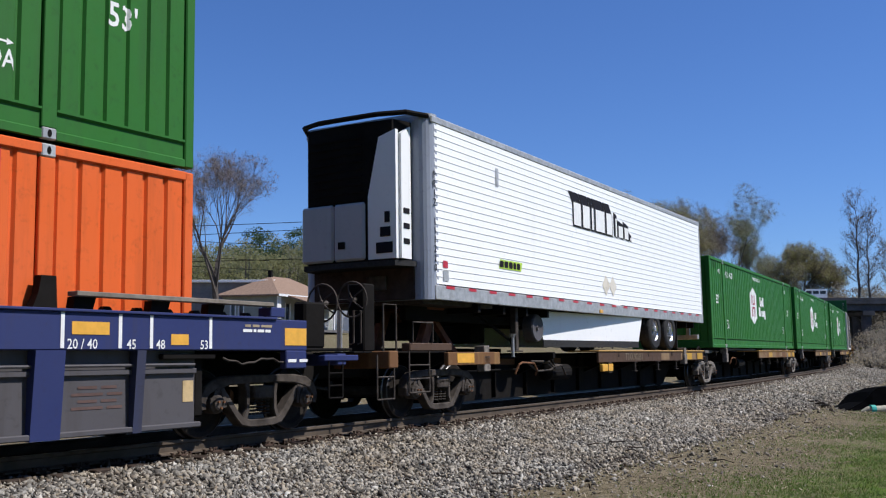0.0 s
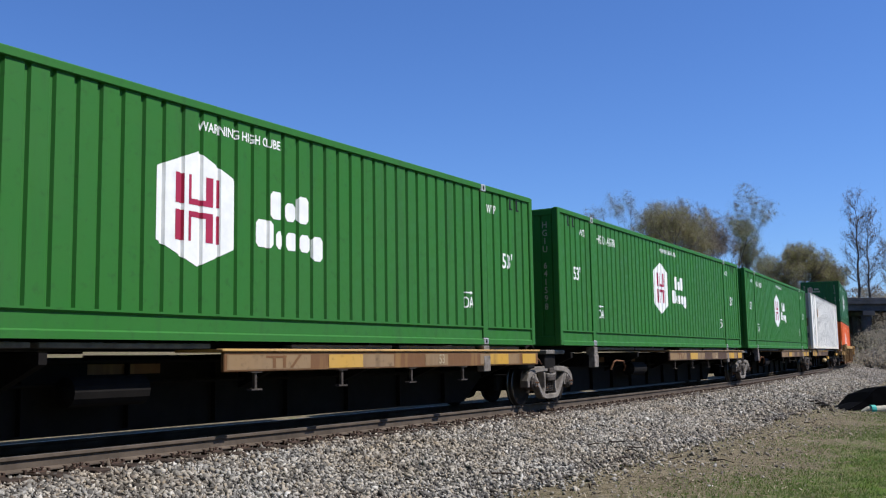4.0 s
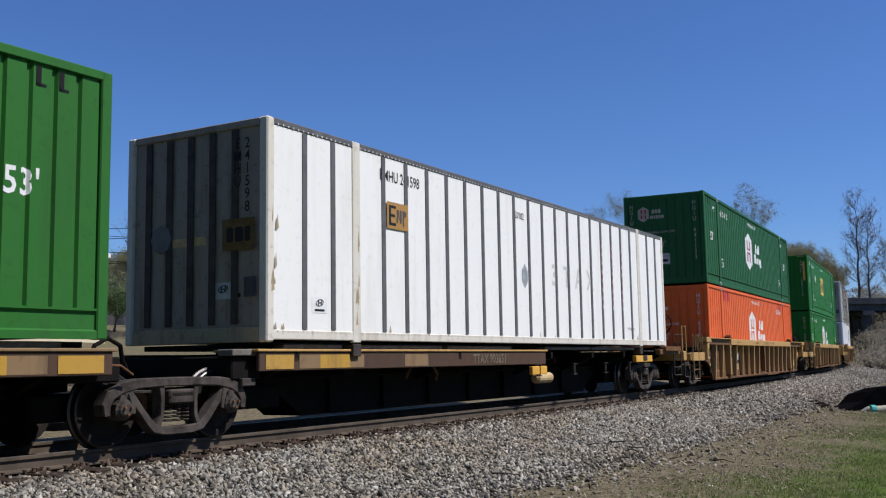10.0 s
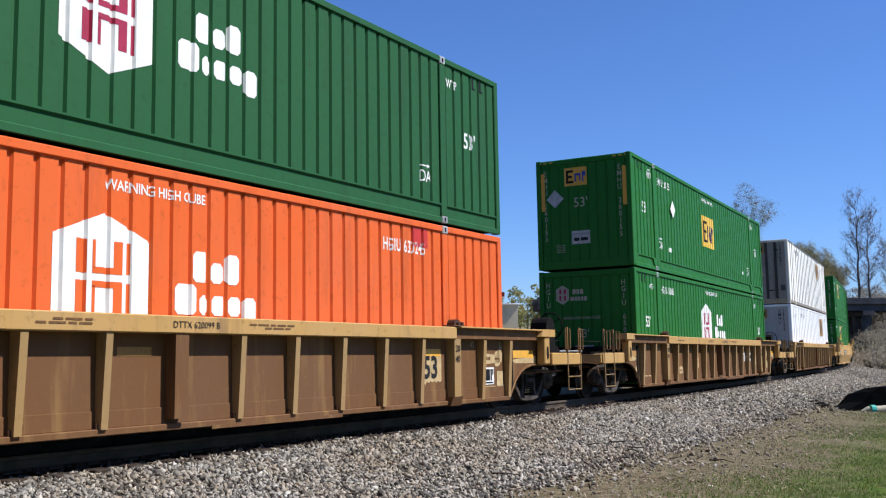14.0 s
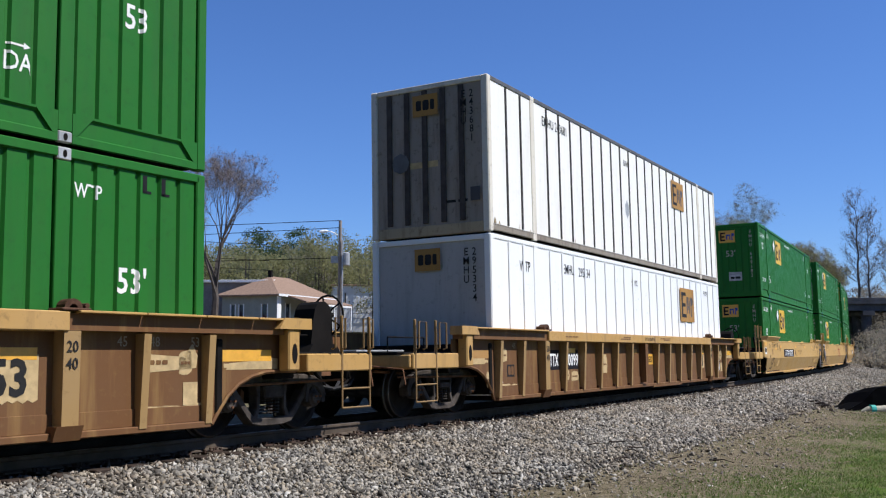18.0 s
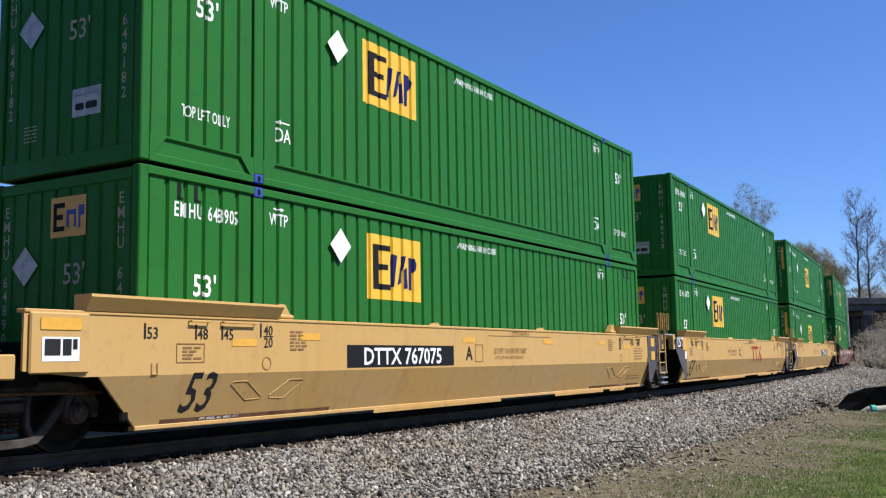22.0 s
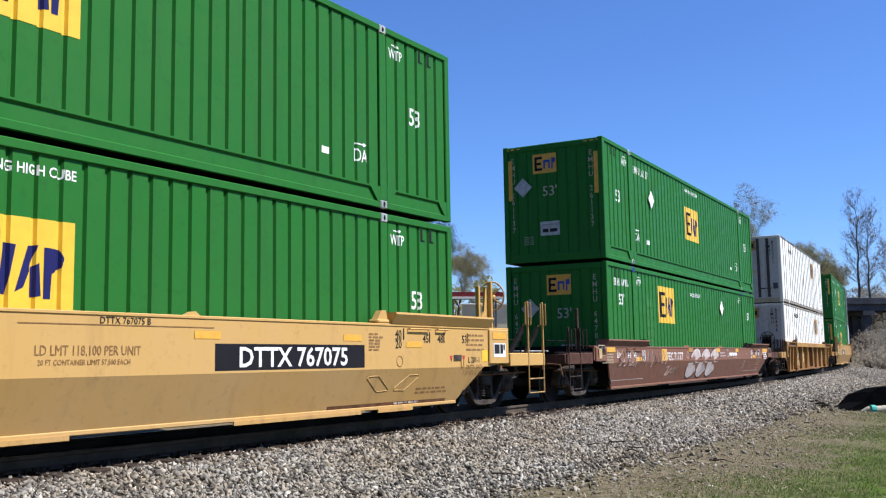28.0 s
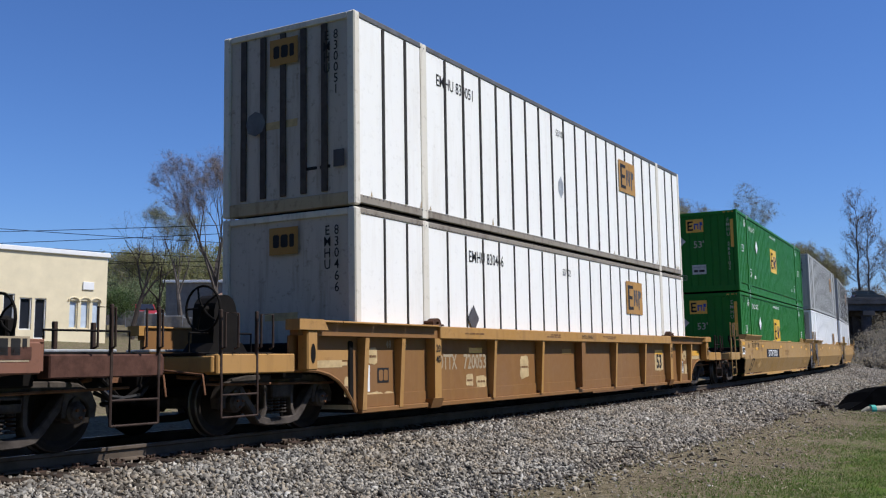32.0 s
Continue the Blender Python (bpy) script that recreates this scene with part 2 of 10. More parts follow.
def words(text, height, wide=1.0, bold=0.0, spacing=1.0):
    """Flat lettering as (points in the plane, faces), its middle at the origin; height of a capital."""
    key = (text, round(height, 3), wide, bold, spacing)
    if key not in _words:
        cu = bpy.data.curves.new("words", "FONT")
        cu.body, cu.align_x, cu.resolution_u, cu.offset, cu.space_character = text, "CENTER", 2, bold, spacing
        ob = new("words", cu)
        bpy.context.view_layer.update()
        me = ob.evaluated_get(bpy.context.evaluated_depsgraph_get()).to_mesh()
        k = height / 0.69
        pts = [(v.co.x * k * wide, (v.co.y - 0.345) * k) for v in me.vertices]
        _words[key] = pts, [tuple(p.vertices) for p in me.polygons]
        ob.to_mesh_clear()
        bpy.data.objects.remove(ob)
        bpy.data.curves.remove(cu)
    return _words[key]


def bars(widths, height, gap):
    """A row of plain bars with their middle at the origin, as words() gives them."""
    total = sum(widths) + gap * (len(widths) - 1)
    pts, fs, x = [], [], -total / 2
    for w in widths:
        n, c = len(pts), min(w, height) * 0.18
        pts += [(x + c, -height / 2), (x + w - c, -height / 2), (x + w, -height / 2 + c), (x + w, height / 2 - c), (x + w - c, height / 2),
                (x + c, height / 2), (x, height / 2 - c), (x, -height / 2 + c)]
        fs.append(tuple(range(n, n + 8)))
        x += w + gap
    return pts, fs


def shape(*outlines):
    pts, fs = [], []
    for o in outlines:
        fs.append(tuple(range(len(pts), len(pts) + len(o))))
        pts += list(o)
    return pts, fs


def rect(x0, x1, y0, y1):
    return [(x0, y0), (x1, y0), (x1, y1), (x0, y1)]


def decal(name, flat, x, z, surface, material, parent, label="", breaks=(), lift=0.004, mirror=False):
    """Paint laid on the near side of a car or container: it follows the surface y(x), cut at its folds."""
    pts, fs = flat
    bm = bmesh.new()
    vs = [bm.verts.new((px + x, 0.0, pz + z)) for px, pz in pts]
    for f in fs:
        if len(set(f)) > 2:
            try:
                bm.faces.new([vs[i] for i in f])
            except ValueError:
                pass
    xs = [v.co.x for v in bm.verts]
    lo, hi = min(xs), max(xs)
    for b in breaks:
        if lo < b < hi:
            bmesh.ops.bisect_plane(bm, geom=bm.verts[:] + bm.edges[:] + bm.faces[:], plane_co=(b, 0, 0), plane_no=(1, 0, 0))
    for v in bm.verts:
        v.co.y = surface(v.co.x) - lift
    bmesh.ops.recalc_face_normals(bm, faces=bm.faces)
    me = bpy.data.meshes.new(name)
    bm.to_mesh(me)
    bm.free()
    me.materials.append(material)
    return part(name, me, material, parent, label)


def end_decal(name, flat, y, z, x, material, parent, label="", lift=0.004):
    """Paint on the leading end, which looks along -x; seen from there, -y lies to the right."""
    pts, fs = flat
    me = bpy.data.meshes.new(name)
    me.from_pydata([(x - lift, y - px, pz + z) for px, pz in pts], [], fs)
    me.materials.append(material)
    return part(name, me, material, parent, label)


def stacked(text, height, step, wide=1.0, bold=0.0):
    """Letters one below the other."""
    pts, fs = [], []
    for i, ch in enumerate(text):
        if ch != " ":
            p, f = words(ch, height, wide, bold)
            fs += [tuple(k + len(pts) for k in q) for q in f]
            pts += [(x, z - i * step) for x, z in p]
    return pts, fs


# ---- containers ----
HALF, WIDE, TALL, POST = 8.077, 1.295, 2.896, 6.096
PITCH = 0.297


def corrugation(x0, x1, pitch=PITCH, depth=0.034):
    """Folds of a corrugated sheet between x0 and x1: (x, how far it stands back)."""
    n = max(1, round((x1 - x0) / pitch))
    p = (x1 - x0) / n
    out = []
    for i in range(n):
        a = x0 + i * p
        out += [(a, depth), (a + 0.09 * p, depth), (a + 0.18 * p, 0.0), (a + 0.91 * p, 0.0)]
    out.append((x1, depth))
    return out


SHEETS = [corrugation(-HALF + 0.13, -POST - 0.09), corrugation(-POST + 0.09, POST - 0.09), corrugation(POST + 0.09, HALF - 0.13)]
FOLDS = [x for sh in SHEETS for x, _ in sh]
_fx, _fy = [p[0] for sh in SHEETS for p in sh], [p[1] for sh in SHEETS for p in sh]


def side_y(x):
    return -WIDE + 0.030 + float(np.interp(x, _fx, _fy))


def sheet(folds, z0, z1, y, flip=1):
    g = Geo()
    vs = [(x, flip * (y + d), z) for x, d in folds for z in (z0, z1)]
    return g.add(vs, [(2 * i, 2 * i + 2, 2 * i + 3, 2 * i + 1) for i in range(len(folds) - 1)])


def steel_container(material, label, casting=GALV, group="containers on the train", gussets=True):
    """A 53 ft corrugated container, its floor at z = 0, empty of writing."""
    c = thing("container", label, "shipping container", group)
    for sh in SHEETS:
        part("side_sheet", sheet(sh, 0.30, TALL - 0.09, -WIDE + 0.030), material, c)
    part("far_side", Geo().box(-HALF + 0.1, HALF - 0.1, WIDE - 0.04, WIDE - 0.01, 0.2, TALL - 0.05), material, c)
    part("roof", Geo().box(-HALF + 0.05, HALF - 0.05, -WIDE + 0.03, WIDE - 0.03, TALL - 0.05, TALL - 0.015), material, c)
    part("floor", Geo().box(-HALF + 0.1, HALF - 0.1, -WIDE + 0.06, WIDE - 0.06, 0.10, 0.2), BLACK, c)
    for y0, y1 in ((-WIDE, -WIDE + 0.07), (WIDE - 0.07, WIDE)):
        part("top_rail", Geo().box(-HALF + 0.1, HALF - 0.1, y0, y1, TALL - 0.105, TALL - 0.002, 0.010), material, c)
        g = Geo()
        for a, b in ((-HALF + 0.14, -POST - 0.09), (-POST + 0.09, POST - 0.09), (POST + 0.09, HALF - 0.14)):
            s = 1 if y0 < 0 else -1
            e = y0 if s > 0 else y1
            prof = [(e, 0.004), (e, 0.085), (e + s * 0.034, 0.105), (e + s * 0.034, 0.275), (e + s * 0.004, 0.300), (e + s * 0.004, 0.325), (e + s * 0.075, 0.325), (e + s * 0.075, 0.004)]
            for x, d in ((a, 1), (b, -1)) if gussets else ():
                g.prism([(x, 0.09), (x + d * 0.06, 0.09), (x + d * 0.26, 0.31), (x, 0.31)], e + s * 0.002, e + s * 0.033)
            g.prism(prof, a, b, "x")
        part("bottom_rail", g, material, c)
        for x in (-POST, POST):
            g = Geo().box(x - 0.09, x + 0.09, y0 + (0.004 if y0 < 0 else 0), y1 - (0 if y0 < 0 else 0.004), 0.12, TALL - 0.14, 0.008)
            part("post", g, material, c)
            for z0, z1 in ((0.0, 0.118), (TALL - 0.135, TALL)):
                g = Geo().box(x - 0.086, x + 0.086, y0 - 0.006 if y0 < 0 else y0, y1 if y0 < 0 else y1 + 0.006, z0, z1, 0.012)
                k = part("casting", g, casting, c, "corner casting with a lifting hole")
                h = Geo().prism([(x + 0.026 * math.cos(q), (z0 + z1) / 2 + 0.042 * math.sin(q)) for q in np.linspace(0, 2 * math.pi, 11)[:-1]],
                                (y0 - 0.009) if y0 < 0 else y1 + 0.002, (y0 - 0.004) if y0 < 0 else y1 + 0.009)
                part("lifting_hole", h, BLACK, k)
    for x0, x1 in ((-HALF, -HALF + 0.14), (HALF - 0.14, HALF)):
        for y0, y1 in ((-WIDE, -WIDE + 0.13), (WIDE - 0.13, WIDE)):
            part("corner_post", Geo().box(x0, x1, y0, y1, 0, TALL - 0.004, 0.014), material, c)
    ends = corrugation(-WIDE + 0.13, WIDE - 0.13, 0.25, 0.022)
    g = Geo()
    g.add([(-HALF + 0.03 + d, y, z) for y, d in ends for z in (0.2, TALL - 0.14)], [(2 * i, 2 * i + 2, 2 * i + 3, 2 * i + 1) for i in range(len(ends) - 1)])
    part("end_sheet", g, material, c)
    for z0, z1 in ((0.0, 0.2), (TALL - 0.16, TALL - 0.03)):
        part("end_beam", Geo().box(-HALF + 0.01, -HALF + 0.12, -WIDE + 0.132, WIDE - 0.132, z0, z1, 0.01), material, c)
    for y0, y1 in ((-WIDE + 0.135, -0.006), (0.006, WIDE - 0.135)):
        d = part("door", Geo().box(HALF - 0.07, HALF - 0.02, y0, y1, 0.04, TALL - 0.05, 0.01), material, c)
        for k in (0.3, 0.72):
            y = y0 + k * (y1 - y0)
            part("lock_rod", Geo().ring([(HALF - 0.008, y, 0.06), (HALF - 0.008, y, TALL - 0.08)], 0.017, 6), GALV, d)
    return c


def put_words(c, text, x, z, h, wide=0.9, bold=0.012, name="lettering", mat=None, spacing=1.0):
    return decal(name, words(text, h, wide, bold, spacing), x, z, side_y, mat or LETTER, c, "", FOLDS)


def arrow(w, h):
    return shape([(-w / 2, -h * 0.16), (w * 0.2, -h * 0.16), (w * 0.2, -h / 2), (w / 2, 0), (w * 0.2, h / 2), (w * 0.2, h * 0.16), (-w / 2, h * 0.16)])


def lift_marks(c, top=True, high=None):
    """The painted notes of lifting points beside the inner posts, and small cut marks under the roof."""
    for x, s in ((-5.58, -1), (5.55, 1)):
        put_words(c, "DA", x, 0.73, 0.19, 0.8)
        decal("arrow", arrow(0.26 * s, 0.07), x, 0.90, side_y, LETTER, c, "", FOLDS)
    for x in (-7.45, -7.18, 7.45, 7.18):
        decal("cut_mark", shape(rect(-0.03, 0.03, -0.10, 0.10), rect(-0.03, 0.09, -0.10, -0.07)), x, 2.66, side_y, NAVY, c, "", FOLDS)


def hexagon(w, h, cut):
    return [(-w / 2, -h / 2 + cut), (0, -h / 2), (w / 2, -h / 2 + cut), (w / 2, h / 2 - cut), (0, h / 2), (-w / 2, h / 2 - cut)]


def hub_badge(c, x, z, ink=CRIMSON, tail=True):
    """A white six-cornered badge with crimson bars, and beside it two rows of white blocks."""
    decal("badge", shape(hexagon(1.30, 1.40, 0.27)), x, z, side_y, LETTER, c, "white six-cornered badge", FOLDS)
    for a0, a1, b0, b1 in ((-0.36, -0.22, 0.04, 0.40), (-0.15, -0.11, 0.09, 0.40), (-0.15, 0.13, 0.04, 0.11), (0.13, 0.25, 0.04, 0.40), (0.33, 0.37, 0.05, 0.40),
                           (-0.36, -0.22, -0.40, -0.04), (-0.15, -0.11, -0.40, -0.09), (-0.15, 0.13, -0.11, -0.04), (0.13, 0.25, -0.40, -0.04), (0.33, 0.37, -0.40, -0.05)):
        decal("badge_bar", shape(rect(a0, a1, b0, b1)), x, z, side_y, ink, c, "", FOLDS, lift=0.007)
    if tail:
        for dx, dz, row in ((1.30, 0.03, ((0.24, 0.37), (0.21, 0.25), (0.23, 0.37))), (1.02, -0.36, ((0.34, 0.36), (0.15, 0.24), (0.23, 0.24), (0.22, 0.24), (0.23, 0.24, -0.10)))):
            px = dx
            for w, high, *low in row:
                foot = low[0] if low else 0.0
                decal("white_block", chamfered(px, px + w, dz + foot, dz + high), x, z, side_y, LETTER, c, "plain white block", FOLDS)
                px += w + 0.05


def chamfered(x0, x1, z0, z1, k=0.05):
    return shape([(x0 + k, z0), (x1 - k, z0), (x1, z0 + k), (x1, z1 - k), (x1 - k, z1), (x0 + k, z1), (x0, z1 - k), (x0, z0 + k)])


def yellow_badge(c, x, z, k=1.0, ground=SIGNY):
    """A yellow square with a dark bracket and two blue bars."""
    wide = lambda pts: [(1.42 * a, b) for a, b in pts]
    decal("badge", shape(wide(rect(-0.56 * k, 0.56 * k, -0.52 * k, 0.52 * k))), x, z, side_y, ground, c, "yellow square sign", FOLDS)
    for b in (rect(-0.44 * k, -0.33 * k, -0.36 * k, 0.36 * k), rect(-0.33 * k, -0.08 * k, 0.27 * k, 0.36 * k), rect(-0.33 * k, -0.14 * k, -0.04 * k, 0.05 * k),
              rect(-0.33 * k, -0.08 * k, -0.36 * k, -0.27 * k)):
        decal("badge_bar", shape(wide(b)), x, z, side_y, NAVY, c, "", FOLDS, lift=0.007)
    for b in ([(-0.09, -0.30), (-0.02, -0.30), (0.05, 0.22), (-0.05, 0.24)], [(0.05, -0.27), (0.12, -0.22), (0.24, 0.24), (0.15, 0.22)], [(0.19, -0.32), (0.27, -0.30), (0.25, 0.05), (0.19, 0.0)],
              [(0.29, -0.33), (0.35, -0.33), (0.36, -0.06), (0.45, 0.02), (0.47, 0.12), (0.43, 0.21), (0.29, 0.22)]):
        decal("badge_bar", shape(wide([(k * a, k * h) for a, h in b])), x, z, side_y, SIGNBLUE, c, "", FOLDS, lift=0.007)


def diamond(c, x, z, k=0.25):
    decal("placard", shape([(-k, 0), (0, -k), (k, 0), (0, k)]), x, z, (lambda x: -WIDE + 0.006), LETTER, c, "white diamond placard", lift=0.02)


# darker copy of the white lettering; the end's shade is in its colour
ENDLET = plain("end lettering, white dimmed for shade", (0.40, 0.37, 0.29), 0.6, 0, 0.2, 6, 0)
INKGREY = plain("grey print", (0.30, 0.30, 0.30), 0.6, 0, 0.2, 6, 0)


def end_marks(c, number, kind, off=0.0, ink=ENDLET):
    """What is painted on the shaded leading end."""
    x = -HALF + 0.03
    for y in (-0.98, 1.05):
        end_decal("lettering", stacked(number[:4] + " " + number[4:], 0.13, 0.172, 0.9, 0.008), y, TALL - 0.36, x, ink, c)
    if kind == "hub":
        end_decal("badge", shape(hexagon(0.36, 0.50, 0.11)), 0.66, TALL - 0.62, x, ink, c, "pale six-cornered badge")
        for u in (-0.085, 0.045):
            end_decal("badge_bar", shape(rect(u, u + 0.05, 0.02, 0.15), rect(u, u + 0.05, -0.15, -0.02)), 0.66, TALL - 0.62, x, CRIMSON, c, lift=0.007)
        end_decal("white_block", bars([0.09, 0.08, 0.08], 0.13, 0.02), 0.24, TALL - 0.55, x, ink, c)
        end_decal("white_block", bars([0.11, 0.05, 0.07, 0.07, 0.08], 0.11, 0.018), 0.22, TALL - 0.73, x, ink, c)
        end_decal("lettering", words("WARNING HIGH CUBE", 0.075, 0.9), 0.15, TALL - 1.22, x, ink, c)
        end_decal("lettering", words("53'", 0.21, 0.9), 0.12, TALL - 1.62, x, ink, c)
    else:
        end_decal("badge", shape(rect(-0.31, 0.31, -0.24, 0.24)), 0.2 + off, TALL - 0.50, x, SIGNO, c, "yellow sign in shade")
        end_decal("badge_bar", shape(rect(-0.26, -0.20, -0.17, 0.17), rect(-0.20, -0.06, 0.11, 0.17), rect(-0.20, -0.09, -0.03, 0.03), rect(-0.20, -0.06, -0.17, -0.11)), 0.2 + off, TALL - 0.50, x, NAVY, c, lift=0.007)
        end_decal("badge_bar", shape(rect(-0.03, 0.02, -0.13, 0.08), rect(0.02, 0.10, 0.02, 0.08), rect(0.10, 0.14, -0.13, 0.08), rect(0.18, 0.22, -0.15, 0.12), rect(0.22, 0.28, 0.0, 0.12)), 0.2 + off, TALL - 0.50, x, ROYAL, c, lift=0.007)
        end_decal("placard", shape([(-0.24, 0), (0, -0.24), (0.24, 0), (0, 0.24)]), 0.78 + 0.4 * off, TALL - 1.05, x, GALV, c, "diamond placard", lift=0.02)
        end_decal("lettering", words("53'", 0.24, 0.95, 0.006), 0.08 + off, TALL - 1.18, x, ink, c)
        for k in range(5):
            end_decal("notice_text", bars([0.05, 0.09, 0.07] if k % 2 else [0.12, 0.10], 0.014, 0.02), 0.66, 0.62 - 0.045 * k, x, ink, c)
    end_decal("notice", shape(rect(-0.25, 0.25, -0.17, 0.17)), 0.10 + 1.6 * off, 0.80, x, GALV, c, "grey weight notice")
    end_decal("notice_text", bars([0.15, 0.2], 0.085, 0.03), 0.10 + 1.6 * off, 0.75, x, DARKLET, c, lift=0.007)
    end_decal("notice_text", bars([0.42], 0.03, 0.02), 0.10 + 1.6 * off, 0.89, x, INKGREY, c, lift=0.007)


def hub_container(number, material=GREEN, ink=CRIMSON, low=False, place=(-0.93, 1.58)):
    orange = material is ORANGE
    c = steel_container(material, "orange corrugated container with a white badge, faded" if orange else "green corrugated container with a white badge", gussets=False)
    hub_badge(c, place[0], place[1], ORANGE if orange else ink)
    put_words(c, "WARNING HIGH CUBE", -0.18, 2.61, 0.115, 0.86, 0.018)
    put_words(c, number, 4.9 if orange else -5.12, 2.45, 0.19, 0.68, 0.018, spacing=1.14)
    if not orange:
        for x in (-7.02, 7.02):
            put_words(c, "53'", x, 1.56, 0.27, 0.85, 0.018, spacing=1.06)
        for x in (-6.62, 6.42):
            put_words(c, "WTP", x, 2.48, 0.15, 0.75)
        lift_marks(c)
    else:
        for x in (-5.62, -5.02, 5.36):
            decal("red_patch", shape(rect(-0.22, 0.22, -0.17, 0.17)), x, 2.64, side_y, REDP, c, "red paint patch", FOLDS)
    end_marks(c, number.replace(" ", ""), "hub", 0.0, GHOST if orange else ENDLET)
    return c


def emp_container(number, material=GREEN2, badge=(-0.25, 1.63), gap=-4.4, mid=False, outer=False, lift_note=True, diamond_z=None, warning=(2.62, 0.90)):
    c = steel_container(material, "green corrugated container with a yellow square sign", casting=GALV if mid else ROYAL)
    yellow_badge(c, badge[0], badge[1], 0.95)
    diamond(c, gap, diamond_z or badge[1] + 0.22)
    put_words(c, "WARNING HIGH CUBE", -0.2, warning[0], 0.105, warning[1], 0.018)
    if outer:
        put_words(c, number, -6.98, 2.45, 0.17, 0.66, 0.018, spacing=1.16)
        for x in (-7.02, 7.02):
            put_words(c, "53'", x, 2.04 if lift_note else 1.57, 0.25, 0.85, 0.02, spacing=1.1)
            if lift_note:
                put_words(c, "TOP LIFT ONLY", x, 0.70, 0.14, 0.58)
    else:
        put_words(c, number, -5.14, 2.47, 0.18, 0.68, 0.018, spacing=1.16)
        for x in (-7.02, 7.02):
            put_words(c, "53", x, 1.60, 0.28, 0.85)
        decal("notice", shape(rect(-0.13, 0.13, -0.06, 0.06)), -4.7, 0.67, side_y, LETTER, c, "small white notice", FOLDS)
        decal("notice", shape(rect(-0.09, 0.09, -0.05, 0.05)), 4.7, 0.67, side_y, LETTER, c, "small white notice", FOLDS)
    for x in ((-6.48, 6.48) if mid else (-5.67, 5.67)):
        put_words(c, "WTP", x, 2.52, 0.16, 0.75)
        decal("arrow", arrow(0.22, 0.06), x, 2.66, side_y, LETTER, c, "", FOLDS)
    lift_marks(c)
    end_marks(c, number.replace(" ", ""), "emp", -0.28 if outer else 0.0)
    if mid:
        for y in (-1.12, 1.12):
            end_decal("hazard_strip", shape(rect(-0.06, 0.06, -0.5, 0.5)), y, TALL - 0.85, -HALF + 0.02, SIGNO, c, "yellow hazard strip")
            end_decal("hazard_bar", bars([0.1, 0.1, 0.1], 0.03, 0.06), y * 0.92, TALL - 0.08, -HALF + 0.005, SIGNO, c)
    return c


# white ends: real grime, plus a darker base that stands in for shade
GRIMESHADE = paint("grimy white end paint, darkened for shade", (0.33, 0.28, 0.23), (0.10, 0.065, 0.038), 0.9, 0.7, fade=0.1)
DARKOCHRE = plain("dark ochre sign", (0.17, 0.105, 0.035), 0.7, 0, 0.4, 8, 0)
PALEEND = paint("stained white end paint, dimmed for shade", (0.52, 0.46, 0.39), (0.16, 0.10, 0.055), 0.75, 0.7, fade=0.1)
GREYEND = paint("mottled grey end paint", (0.46, 0.44, 0.41), (0.22, 0.18, 0.14), 0.5, 0.5)
STREAKRAIL = paint("rust-streaked grey rail", (0.27, 0.235, 0.19), (0.10, 0.06, 0.035), 0.8, 0.65)
RUSTRAIL = paint("rust-stained ochre rail", (0.42, 0.33, 0.20), (0.13, 0.07, 0.035), 0.85, 0.65)
DARKSEAM = plain("dark caulked seam", (0.040, 0.036, 0.033), 0.7, 0, 0.3, 6, 0.1)
DARKRIB = plain("dark brown grimy rib", (0.075, 0.062, 0.055), 0.7, 0.1, 0.35, 5)


TALLW = 2.955


GHOST = plain("ghost of old lettering", (0.62, 0.60, 0.56), 0.6, 0, 0.12, 8, 0)


